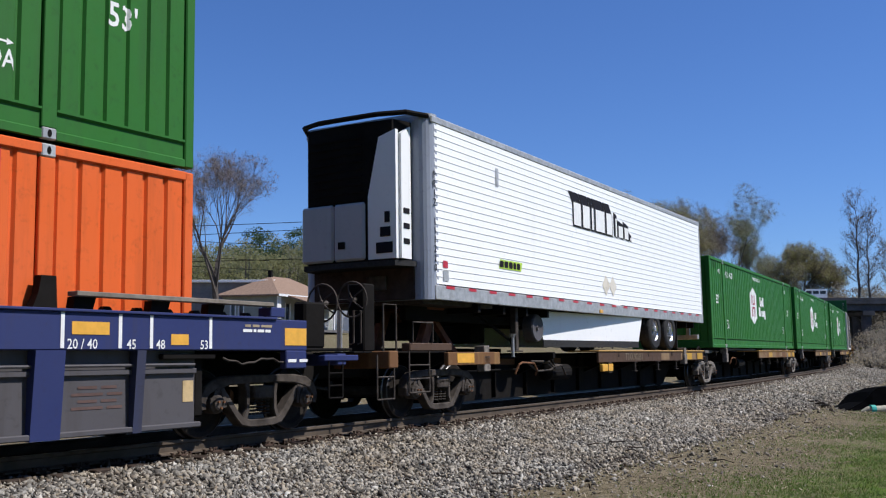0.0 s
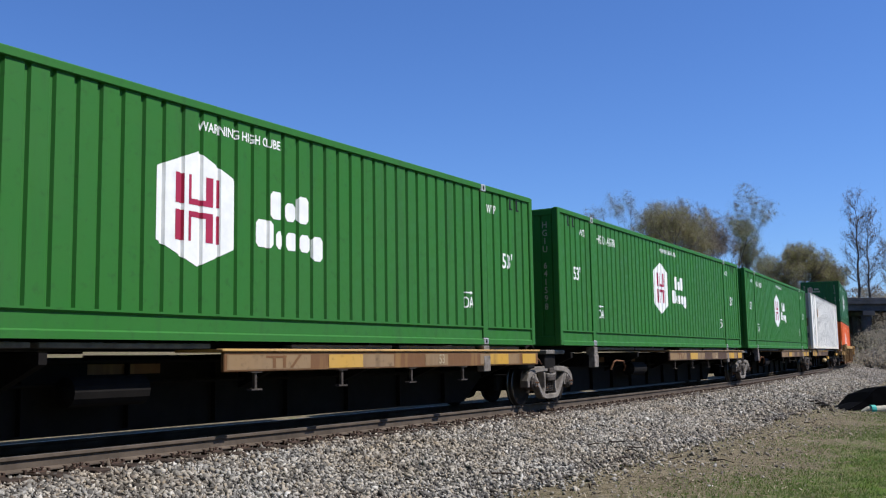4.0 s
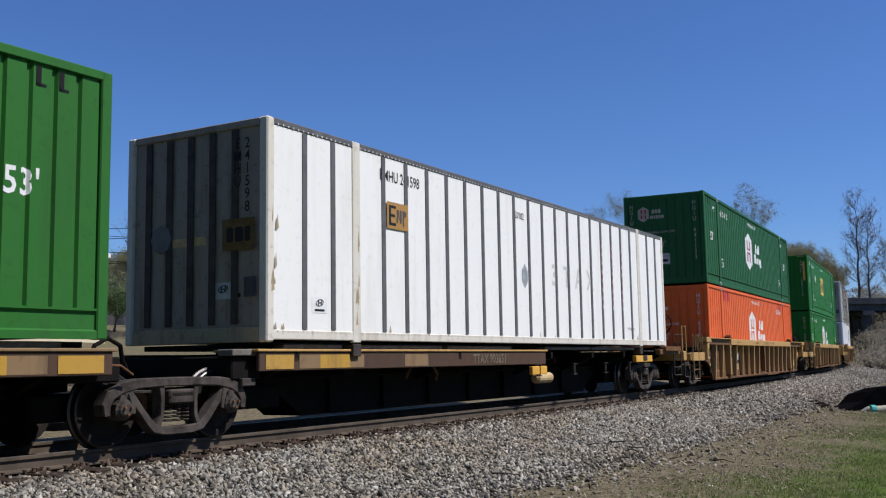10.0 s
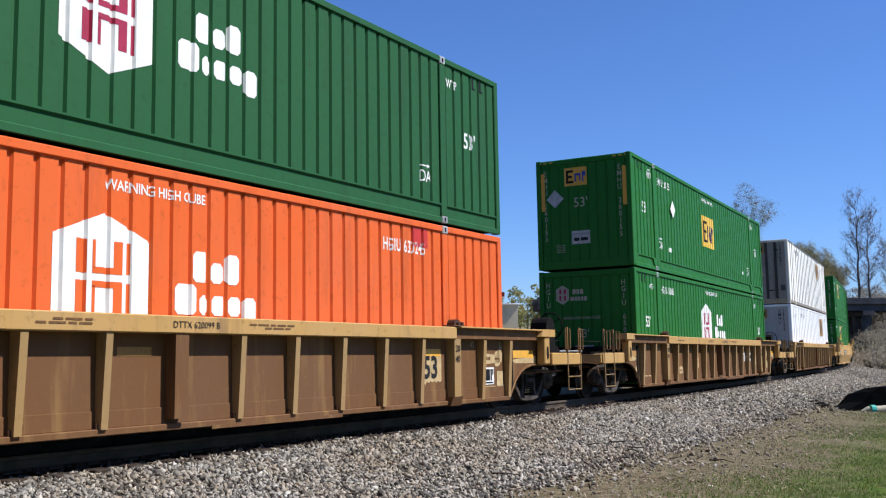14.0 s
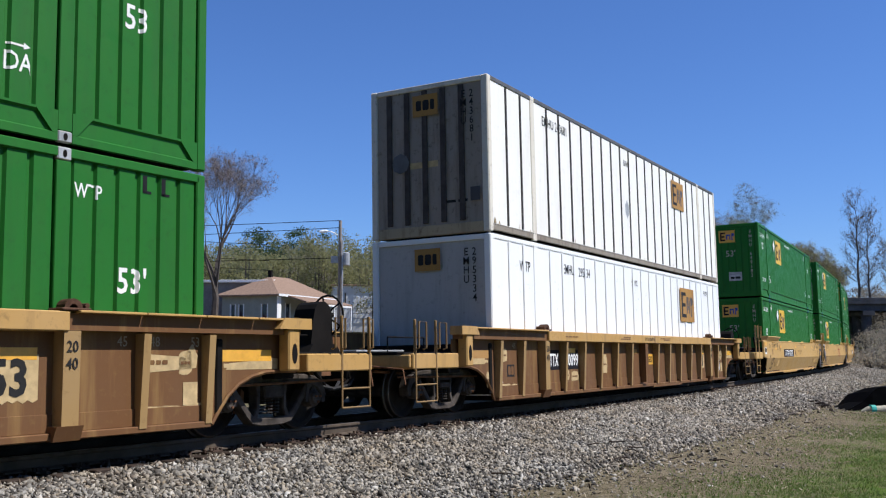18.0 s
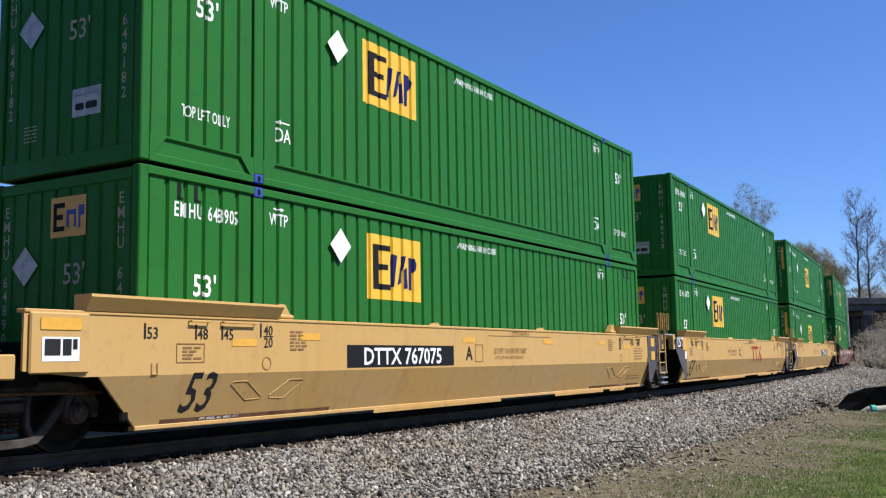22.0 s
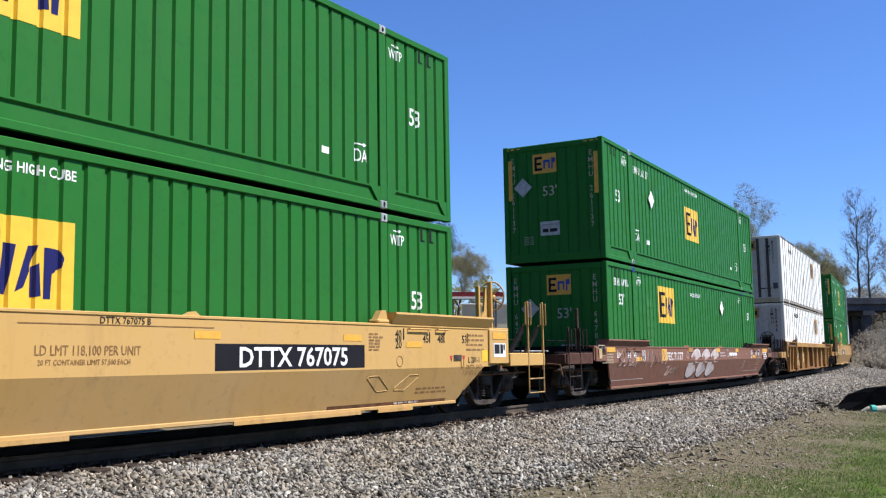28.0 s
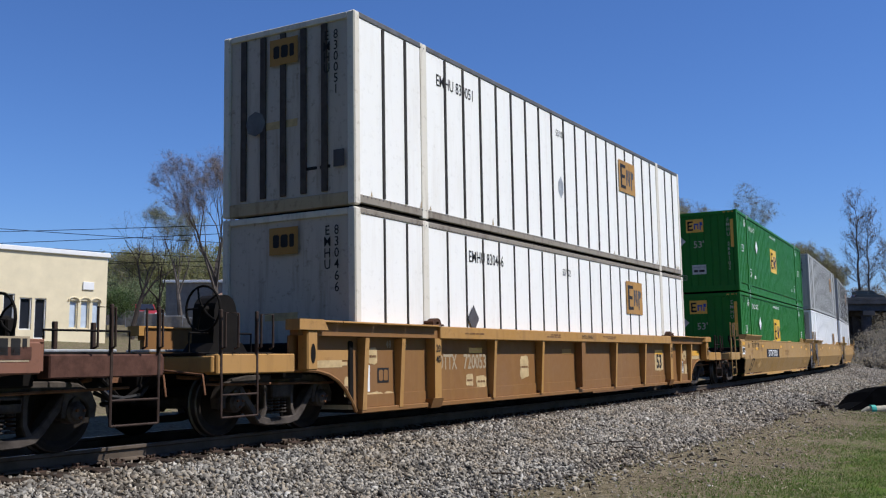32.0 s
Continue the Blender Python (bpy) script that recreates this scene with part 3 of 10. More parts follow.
def panel_container(number, badge, material=WHITE, tall_seams=True, seam=RIBGREY, marks=(), lower=False, diamond_at=None, broad=False, pale_end=False):
    """A 53 ft container of riveted white sheets with upright seams."""
    c = thing("container", "white riveted-panel container, " + ("clean" if material is WHITE2 else "stained and rusty at the rails"), "shipping container", "containers on the train")
    flat = lambda x: -WIDE + 0.010
    part("side_sheet", Geo().box(-HALF + 0.14, HALF - 0.14, -WIDE + 0.010, -WIDE + 0.05, 0.16, TALLW - 0.1), material, c)
    part("far_side", Geo().box(-HALF + 0.1, HALF - 0.1, WIDE - 0.05, WIDE - 0.01, 0.16, TALLW - 0.1), material, c)
    part("roof", Geo().box(-HALF + 0.05, HALF - 0.05, -WIDE + 0.03, WIDE - 0.03, TALLW - 0.06, TALLW - 0.015), GALV, c)
    part("floor", Geo().box(-HALF + 0.1, HALF - 0.1, -WIDE + 0.06, WIDE - 0.06, 0.06, 0.16), BLACK, c)
    seam = seam if broad else DARKSEAM
    xs = [-HALF + 0.14 + 0.64 * i for i in range(1, 25)]
    xs = [x for x in xs if x < HALF - 0.3 and min(abs(x + POST), abs(x - POST)) > 0.22]
    w = (0.048 if broad else 0.034) if not lower else 0.022
    for x in xs:
        if material is WHITE2:
            part("seam", Geo().box(x - 0.045, x + 0.045, -WIDE - 0.014, -WIDE + 0.012, 0.17, TALLW - 0.11, 0.008), WHITE2, c)
        else:
            part("seam", Geo().box(x - w, x + w, -WIDE - 0.004, -WIDE + 0.012, 0.17, TALLW - 0.11), seam, c)
    for y0, y1 in ((-WIDE - 0.002, -WIDE + 0.06), (WIDE - 0.06, WIDE)):
        part("top_rail", Geo().box(-HALF + 0.1, HALF - 0.1, y0, y1, TALLW - 0.10, TALLW - 0.005, 0.012), (STREAKRAIL if lower else RIBGREY) if material is WHITE else material, c)
        part("bottom_rail", Geo().box(-HALF + 0.12, HALF - 0.12, y0, y1, 0.03, 0.16, 0.012), (CREAMRAIL if broad or lower else STREAKRAIL) if material is WHITE else material, c)
        if y0 < 0:
            g = Geo()
            for k in range(150):
                x = -HALF + 0.22 + 0.1045 * k
                g.box(x - 0.011, x + 0.011, y0 - 0.006, y0 + 0.004, 0.128, 0.150)
                g.box(x - 0.011, x + 0.011, y0 - 0.006, y0 + 0.004, TALLW - 0.092, TALLW - 0.070)
            part("rivets", g, (CREAMRAIL if broad else RIBGREY) if material is WHITE else GALV, c)
        for x in (-POST, POST):
            part("post", Geo().box(x - 0.10, x + 0.10, y0 - 0.003, y1, 0.0, TALLW - 0.003, 0.012), CREAMRAIL if material is WHITE else material, c)
    for x0, x1 in ((-HALF, -HALF + 0.15), (HALF - 0.15, HALF)):
        for y0, y1 in ((-WIDE - 0.004, -WIDE + 0.14), (WIDE - 0.14, WIDE)):
            part("corner_post", Geo().box(x0, x1, y0, y1, 0, TALLW - 0.004, 0.02), CREAMRAIL if material is WHITE else material, c)
    part("end_sheet", Geo().box(-HALF + 0.04, -HALF + 0.07, -WIDE + 0.14, WIDE - 0.14, 0.2, TALLW - 0.1), (PALEEND if pale_end else GRIMESHADE) if material is WHITE else GREYEND, c)
    if not lower:
        for y in (-0.72, -0.32, 0.08, 0.48, 0.88):
            part("end_rib", Geo().box(-HALF + 0.012, -HALF + 0.041, y - 0.06, y + 0.06, 0.24, TALLW - 0.12, 0.01), DARKRIB, c)
    for z0, z1 in ((0.0, 0.2), (TALLW - 0.11, TALLW - 0.01)):
        part("end_beam", Geo().box(-HALF + 0.01, -HALF + 0.12, -WIDE + 0.142, WIDE - 0.142, z0, z1, 0.01), (RUSTRAIL if z0 == 0 and not lower else GRIMESHADE if broad else CREAMRAIL) if material is WHITE else material, c)
    for y0, y1 in ((-WIDE + 0.142, -0.006), (0.006, WIDE - 0.142)):
        part("door", Geo().box(HALF - 0.07, HALF - 0.02, y0, y1, 0.04, TALLW - 0.05, 0.01), material, c)
    on = lambda x: -WIDE - (0.016 if material is WHITE2 else 0.006)
    rnd = random.Random(int(number[-3:]))
    face = lambda x: -WIDE + 0.009
    if material is WHITE:
        # rust that bled from the rails and from the posts' feet
        for i in range(16):
            x = rnd.choice([-POST, POST, -HALF + 0.3, HALF - 0.3, rnd.uniform(-7, 7)]) + rnd.gauss(0, 0.12)
            h, w = rnd.uniform(0.03, 0.13), rnd.uniform(0.012, 0.04)
            decal("rust_run", shape([(-w, 0), (w, 0), (0.7 * w, 0.4 * h), (0.3 * w, h), (-0.2 * w, 0.8 * h), (-0.6 * w, 0.35 * h)]), x, 0.165, face, RUSTRAIL, c, "rust bleeding from the rail")
        end_decal("notice_text", bars([0.3, 0.2], 0.05, 0.05), -0.55, 0.62, -HALF + 0.038, DARKLET, c)
        end_decal("patch", shape(rect(-0.10, 0.10, -0.13, 0.13)), -1.0, 0.72, -HALF + 0.010, SLATE, c)
        end_decal("patch", shape(rect(-0.34, 0.30, -0.06, 0.06)), 0.1, 1.38, -HALF + 0.037, PATCH, c, "tan touched-up strip")
    if broad:
        # a maker's oval on a pale label, on the side and on the end
        ring = [[(r * math.cos(q) + 0.3 * r * math.sin(q), 0.6 * r * math.sin(q)) for r, q in ((0.085, q0), (0.085, q0 + 0.4), (0.066, q0 + 0.4), (0.066, q0))] for q0 in np.arange(0, 6.2, 0.4)]
        emblem = shape(*ring, [(-0.045, -0.04), (-0.025, -0.04), (-0.01, 0.04), (-0.03, 0.04)], [(0.02, -0.04), (0.04, -0.04), (0.055, 0.04), (0.035, 0.04)], rect(-0.02, 0.035, -0.008, 0.008))
        decal("maker_label", shape(rect(-0.17, 0.17, -0.12, 0.10)), -6.97, 0.52, face, LETTER, c, "pale maker's label", lift=0.003)
        decal("maker_mark", emblem, -6.97, 0.54, face, DARKLET, c, "dark oval mark", lift=0.006)
        decal("notice_text", bars([0.22], 0.03, 0.02), -6.97, 0.44, face, DARKLET, c, lift=0.006)
        end_decal("maker_label", shape(rect(-0.15, 0.15, -0.12, 0.10)), -0.52, 0.70, -HALF + 0.037, GALV, c, "grey maker's label")
        end_decal("maker_mark", emblem, -0.52, 0.71, -HALF + 0.033, DARKLET, c, "dark oval mark")
        for x in (-POST, -HALF + 0.16):
            for k in range(7):
                w, h = rnd.uniform(0.01, 0.035), rnd.uniform(0.06, 0.28)
                decal("rust_run", shape([(-w, 0), (w, 0.02), (0.6 * w, h * 0.5), (0.2 * w, h), (-0.5 * w, 0.6 * h)]), x + rnd.uniform(-0.06, 0.06), rnd.uniform(0.03, 1.6), lambda x: -WIDE - 0.005, RUSTRAIL, c, "rust streak on the post", lift=0.003)
        for ch, x in (("3", 0.92), ("T", 1.56), ("A", 2.20), ("X", 2.86)):
            decal("faded_letter", words(ch, 0.42, 0.9, 0.02), x, 1.45, face, GHOST, c, "ghost of an old painted letter")
        for x in (xs[-4], xs[-5], xs[-6]):
            for k in range(16):
                decal("reflector_tape", shape(rect(-0.010, 0.010, 0.0, 0.085)), x, 0.85 + 0.10 * k, on, REFL if k % 2 else LETTER, c, "worn red and white tape" if k == 0 else "")
    # a black strip draws the shade in the gap over a lower container
    part("gap_shade", Geo().box(-HALF + 0.2, HALF - 0.2, -WIDE + 0.02, -WIDE + 0.1, TALLW - 0.004, TALLW + 0.02), BLACK, c) if lower else None
    for k, (x, z, s) in enumerate(badge):
        wider = lambda pts: [(1.32 * a, b) for a, b in pts]
        decal("badge", shape(wider(rect(-0.44 * s, 0.44 * s, -0.40 * s, 0.40 * s))), x, z, on, OCHRE, c, "faded yellow sign")
        for piece in (rect(-0.36 * s, -0.28 * s, -0.30 * s, 0.30 * s), rect(-0.28 * s, -0.08 * s, 0.22 * s, 0.30 * s), rect(-0.28 * s, -0.08 * s, -0.30 * s, -0.22 * s), rect(-0.28 * s, -0.12 * s, -0.04 * s, 0.04 * s)):
            decal("badge_bar", shape(wider(piece)), x, z, on, DARKLET, c, lift=0.007)
        for piece in ([(-0.06 * s, -0.2 * s), (0.0, -0.2 * s), (0.02 * s, 0.2 * s), (-0.04 * s, 0.2 * s)], [(0.0, 0.2 * s), (0.05 * s, -0.1 * s), (0.08 * s, -0.1 * s), (0.04 * s, 0.2 * s)], rect(0.09 * s, 0.15 * s, -0.2 * s, 0.2 * s),
                      rect(0.20 * s, 0.26 * s, -0.28 * s, 0.2 * s), [(0.26 * s, 0.0), (0.34 * s, 0.02 * s), (0.36 * s, 0.16 * s), (0.26 * s, 0.2 * s)]):
            decal("badge_bar", shape(wider(piece)), x, z, on, SLATE, c, lift=0.007)
    for text, x, z, h in marks:
        decal("lettering", words(text, h, 0.78, 0.006), x, z, face, DARKLET, c)
    end_decal("lettering", stacked(number[:4], 0.14, 0.17, 0.9, 0.008), -0.78, TALLW - 0.32, -HALF + 0.012, DARKLET, c)
    end_decal("lettering", stacked(number[4:].strip(), 0.14, 0.17, 0.9, 0.008), -0.95, TALLW - 0.32, -HALF + 0.012, DARKLET, c)
    sign_y, sign_z = (-0.80, 1.42) if broad else (0.05, TALLW - 0.42)
    end_decal("badge", shape(rect(-0.28, 0.28, -0.21, 0.21)), sign_y, sign_z, -HALF + 0.010, DARKOCHRE if broad else OCHRE, c, "faded yellow sign")
    end_decal("badge_bar", bars([0.12, 0.14, 0.09], 0.2, 0.03), sign_y, sign_z, -HALF + 0.010, DARKLET, c, lift=0.007)
    if diamond_at:
        decal("placard", shape([(-0.2, 0), (0, -0.24), (0.2, 0), (0, 0.24)]), diamond_at[0], diamond_at[1], on, SLATE, c, "dark diamond placard", lift=0.012)
    if not lower:
        end_decal("placard", shape([(0.2 * math.cos(q), 0.2 * math.sin(q)) for q in np.linspace(0, 2 * math.pi, 9)[:-1]]), 0.62, 1.45, -HALF + 0.011, RIBGREY, c, "dark scuffed placard")
        decal("placard", shape([(-0.13, -0.1), (0, -0.24), (0.13, -0.1), (0.13, 0.1), (0, 0.24), (-0.13, 0.1)], ), -0.47, 1.34, face, GALV, c, "grey placard")
    return c


# ---- bogies ----
WHEEL = 0.42
_wheel = Geo().lathe([(0.06, 0.0), (0.10, 0.0), (0.12, 0.02), (0.30, 0.035), (0.345, 0.0), (0.405, 0.0), (WHEEL, 0.012), (WHEEL + 0.004, 0.085), (WHEEL + 0.028, 0.098),
                      (WHEEL + 0.028, 0.125), (0.36, 0.13), (0.32, 0.10), (0.12, 0.10), (0.10, 0.13), (0.06, 0.13)], 28)
_wheel.k = [1 if 5 <= i // 28 <= 7 else 0 for i in range(len(_wheel.f))]
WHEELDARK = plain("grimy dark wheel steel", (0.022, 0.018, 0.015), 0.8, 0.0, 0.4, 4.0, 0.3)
WHEEL_MESH = _wheel.mesh("wheel", WHEELDARK, TREAD)
AXLE_MESH = Geo().ring([(0, -1.0, 0), (0, -0.86, 0), (0, -0.8, 0), (0, 0.8, 0), (0, 0.86, 0), (0, 1.0, 0)], [0.07, 0.08, 0.09, 0.085, 0.08, 0.07], 12).mesh("axle", CAST)


def bar_path(g, path, widths, y0, y1):
    """A flat bar of changing width that follows a bent path in x and z."""
    n = len(path)
    left, right = [], []
    for i, (x, z) in enumerate(path):
        a, b = path[max(0, i - 1)], path[min(n - 1, i + 1)]
        d = math.hypot(b[0] - a[0], b[1] - a[1])
        nx_, nz_ = -(b[1] - a[1]) / d, (b[0] - a[0]) / d
        left.append((x + nx_ * widths[i] / 2, z + nz_ * widths[i] / 2))
        right.append((x - nx_ * widths[i] / 2, z - nz_ * widths[i] / 2))
    c = 0.018 * (1 if y1 > y0 else -1)
    vs = []
    for p, q in zip(left, right):
        m = ((p[0] + q[0]) / 2, (p[1] + q[1]) / 2)
        e = [(m[0] + (p[0] - m[0]) * 0.74, m[1] + (p[1] - m[1]) * 0.74), (m[0] + (q[0] - m[0]) * 0.74, m[1] + (q[1] - m[1]) * 0.74)]
        vs += [(e[0][0], y0, e[0][1]), (p[0], y0 + c, p[1]), (p[0], y1, p[1]), (q[0], y1, q[1]), (q[0], y0 + c, q[1]), (e[1][0], y0, e[1][1])]
    fs = [(6 * i + k, 6 * i + (k + 1) % 6, 6 * i + 6 + (k + 1) % 6, 6 * i + 6 + k) for i in range(n - 1) for k in range(6)]
    return g.add(vs, fs + [tuple(range(6)), tuple(range(6 * n - 1, 6 * n - 7, -1))])


def side_frame_geo(y0, y1):
    """A cast side frame: an arched top member that turns down over the axle boxes, slanting lower members, two columns and a spring seat."""
    g = Geo()
    if y0 > 0:
        y0, y1 = y1, y0
    bar_path(g, [(-1.05, 0.36), (-1.06, 0.47), (-1.00, 0.58), (-0.86, 0.655), (-0.62, 0.695), (-0.30, 0.705), (0.0, 0.705), (0.30, 0.705), (0.62, 0.695), (0.86, 0.655), (1.00, 0.58), (1.06, 0.47), (1.05, 0.36)],
             [0.09, 0.12, 0.14, 0.14, 0.115, 0.105, 0.11, 0.105, 0.115, 0.14, 0.14, 0.12, 0.09], y0, y1)
    for s in (-1, 1):
        bar_path(g, [(s * 0.80, 0.64), (s * 0.70, 0.55), (s * 0.58, 0.41), (s * 0.46, 0.27), (s * 0.36, 0.18), (s * 0.22, 0.150), (0.0, 0.145)], [0.13, 0.10, 0.095, 0.10, 0.11, 0.10, 0.10], y0 + 0.012 * (1 if y1 > y0 else -1), y1)
        bar_path(g, [(s * 0.27, 0.68), (s * 0.255, 0.5), (s * 0.26, 0.32), (s * 0.32, 0.19)], [0.10, 0.065, 0.065, 0.09], y0 + 0.018 * (1 if y1 > y0 else -1), y1)
        bar_path(g, [(s * 0.735, 0.60), (s * 0.70, 0.48), (s * 0.69, 0.37)], [0.09, 0.075, 0.06], y0, y1)
        g.ring([(s * 0.84, y0 - 0.002 if y0 < 0 else y0 + 0.002, 0.535), (s * 0.84, y1, 0.535)], 0.05, 8)
    g.box(-0.20, 0.20, min(y0, y1) - 0.03, max(y0, y1) - 0.02, 0.52, 0.62, 0.02)
    return g


DUSTY = plain("pale dust on cast steel", (0.175, 0.155, 0.132), 0.85, 0.0, 0.45, 5.0, 0.5)
FRAME_DUSTY = side_frame_geo(-1.09, -0.93).mesh("side_frame", DUSTY)
FRAME_NEAR = side_frame_geo(-1.09, -0.93).mesh("side_frame", CAST)
FRAME_FAR = side_frame_geo(0.93, 1.09).mesh("side_frame", CAST)
_g = Geo()
for _x in (0.0,):
    for _k in range(5):
        _g.lathe([(0.052, 0.0), (0.060, 0.012), (0.052, 0.024)], 10, (0, 0, 0))
        _n = len(_g.v) - 30
        _g.v[_n:] = [(_x + p[0], -1.01 + p[2], 0.25 + 0.042 * _k + p[1]) for p in _g.v[_n:]]
SPRING_MESH = _g.mesh("spring", CAST)
BOLSTER_MESH = Geo().box(-0.19, 0.19, -1.12, 1.12, 0.45, 0.60, 0.02).mesh("bogie", CAST)
BOX_MESH = Geo().lathe([(0.0, -1.16), (0.06, -1.16), (0.085, -1.145), (0.095, -1.12), (0.12, -1.10), (0.12, -0.94)], 12).mesh("axle_box", CAST)
_g = Geo()
for _q in range(3):
    _a = 2 * math.pi * _q / 3 + 0.5
    _g.ring([(0.05 * math.cos(_a), -1.185, 0.05 * math.sin(_a)), (0.05 * math.cos(_a), -1.15, 0.05 * math.sin(_a))], 0.016, 6)
CAP_MESH = _g.mesh("cap_screw", RUST)
SHOE_MESH = Geo().prism([(-0.05, 0.30), (0.0, 0.26), (0.03, 0.42), (0.0, 0.58), (-0.05, 0.54)], -0.86, -0.70).mesh("brake_shoe", RUST)


def bogie(dusty=False):
    # frames come in two tones; all but three bogies take the dark one
    b = thing("bogie", "dusty pale cast-steel freight bogie standing on the rails" if dusty else "dark cast-steel freight bogie standing on the rails", "bogie", "bogies of the train")
    part("bolster", BOLSTER_MESH, CAST, b)
    for me in (FRAME_DUSTY if dusty else FRAME_NEAR, FRAME_FAR):
        part("side_frame", me, DUSTY if dusty else CAST, b)
    for x in (-0.13, 0.0, 0.13):
        part("spring", SPRING_MESH, CAST, b).location = (x, 0, 0)
    for x in (-0.84, 0.84):
        axle = part("axle", AXLE_MESH, CAST, b)
        axle.location = (x, 0, WHEEL)
        near, far = part("wheel", WHEEL_MESH, WHEELDARK, axle), part("wheel", WHEEL_MESH, WHEELDARK, axle)
        near.matrix_basis = pose(0, -0.82, 0)
        far.matrix_basis = pose(0, 0.82, 0, 0, 0, 180)
        k = part("axle_box", BOX_MESH, CAST, b)
        k.location = (x, 0, WHEEL)
        part("cap_screw", CAP_MESH, RUST, k)
        for s in (-1, 1):
            o = part("brake_shoe", SHOE_MESH, RUST, b)
            o.matrix_basis = pose(x * 0.42, 0, 0) @ Matrix.Diagonal((1 if x > 0 else -1, 1 if s > 0 else -1, 1, 1))
    return b


# ---- well cars ----
def ladder(g, x0, x1, z0, z1, y=-1.50, rungs=4, r=0.016):
    for x in (x0, x1):
        g.ring([(x, y, z0), (x, y, z1)], r, 6)
    for i in range(rungs):
        z = z0 + (z1 - z0) * i / (rungs - 0.0)
        g.ring([(x0, y, z), (x1, y, z)], r * 0.9, 6)
    return g


def grab(g, x0, x1, z0, z1, y=-1.56):
    g.ring([(x0, y + 0.06, z0), (x0, y, z0 + 0.02), (x0, y, z1), (x1, y, z1), (x1, y, z0 + 0.02), (x1, y + 0.06, z0)], 0.014, 6)
    return g


def hand_wheel(car, x, y, z, material, r=0.28):
    g = Geo()
    ring = [(x, y + r * math.cos(q), z + r * math.sin(q)) for q in np.linspace(0, 2 * math.pi, 21)]
    g.ring(ring, 0.016, 6, close=False)
    for i in range(5):
        q = 2 * math.pi * i / 5
        g.ring([(x, y, z), (x - 0.03, y + 0.5 * r * math.cos(q), z + 0.5 * r * math.sin(q)), (x, y + r * math.cos(q), z + r * math.sin(q))], 0.013, 5)
    g.ring([(x - 0.05, y, z), (x + 0.10, y, z)], 0.04, 8)
    return part("hand_brake_wheel", g, material, car, "spoked hand brake wheel")


def coupler(car, s, x):
    g = Geo().box(min(s * (x - 1.2), s * x), max(s * (x - 1.2), s * x), -0.09, 0.09, 0.74, 0.94, 0.02)
    part("coupler", g, CAST, car)
    k = Geo().prism([(s * x, -0.17), (s * (x + 0.24), -0.17), (s * (x + 0.30), -0.06), (s * (x + 0.12), 0.02), (s * (x + 0.22), 0.15), (s * (x + 0.05), 0.19), (s * x, 0.12)], 0.70, 0.98, "z")
    part("knuckle", k, RUST, car)
    h = Geo().ring([(s * (x - 0.5), -0.35, 0.85), (s * (x - 0.15), -0.42, 0.55), (s * (x + 0.25), -0.38, 0.5), (s * (x + 0.45), -0.3, 0.6)], 0.028, 6)
    part("air_hose", h, RUBBER, car)


DARKSTEEL = plain("grimy brown-black steel", (0.050, 0.034, 0.027), 0.75, 0.1, 0.4, 6.0)


# LADDER is a darkened buff that holds the shade on the end ladders
LADDER = paint("ochre ladder paint, darkened for shade", (0.25, 0.155, 0.060), (0.06, 0.04, 0.025), 0.8, 0.65)
LADDERY = paint("grimy yellow ladder paint", (0.38, 0.235, 0.075), (0.08, 0.05, 0.03), 0.75, 0.6)
OXDARK = plain("grimy oxide brown steel", (0.085, 0.042, 0.030), 0.8, 0.0, 0.4, 6.0, 0.3)


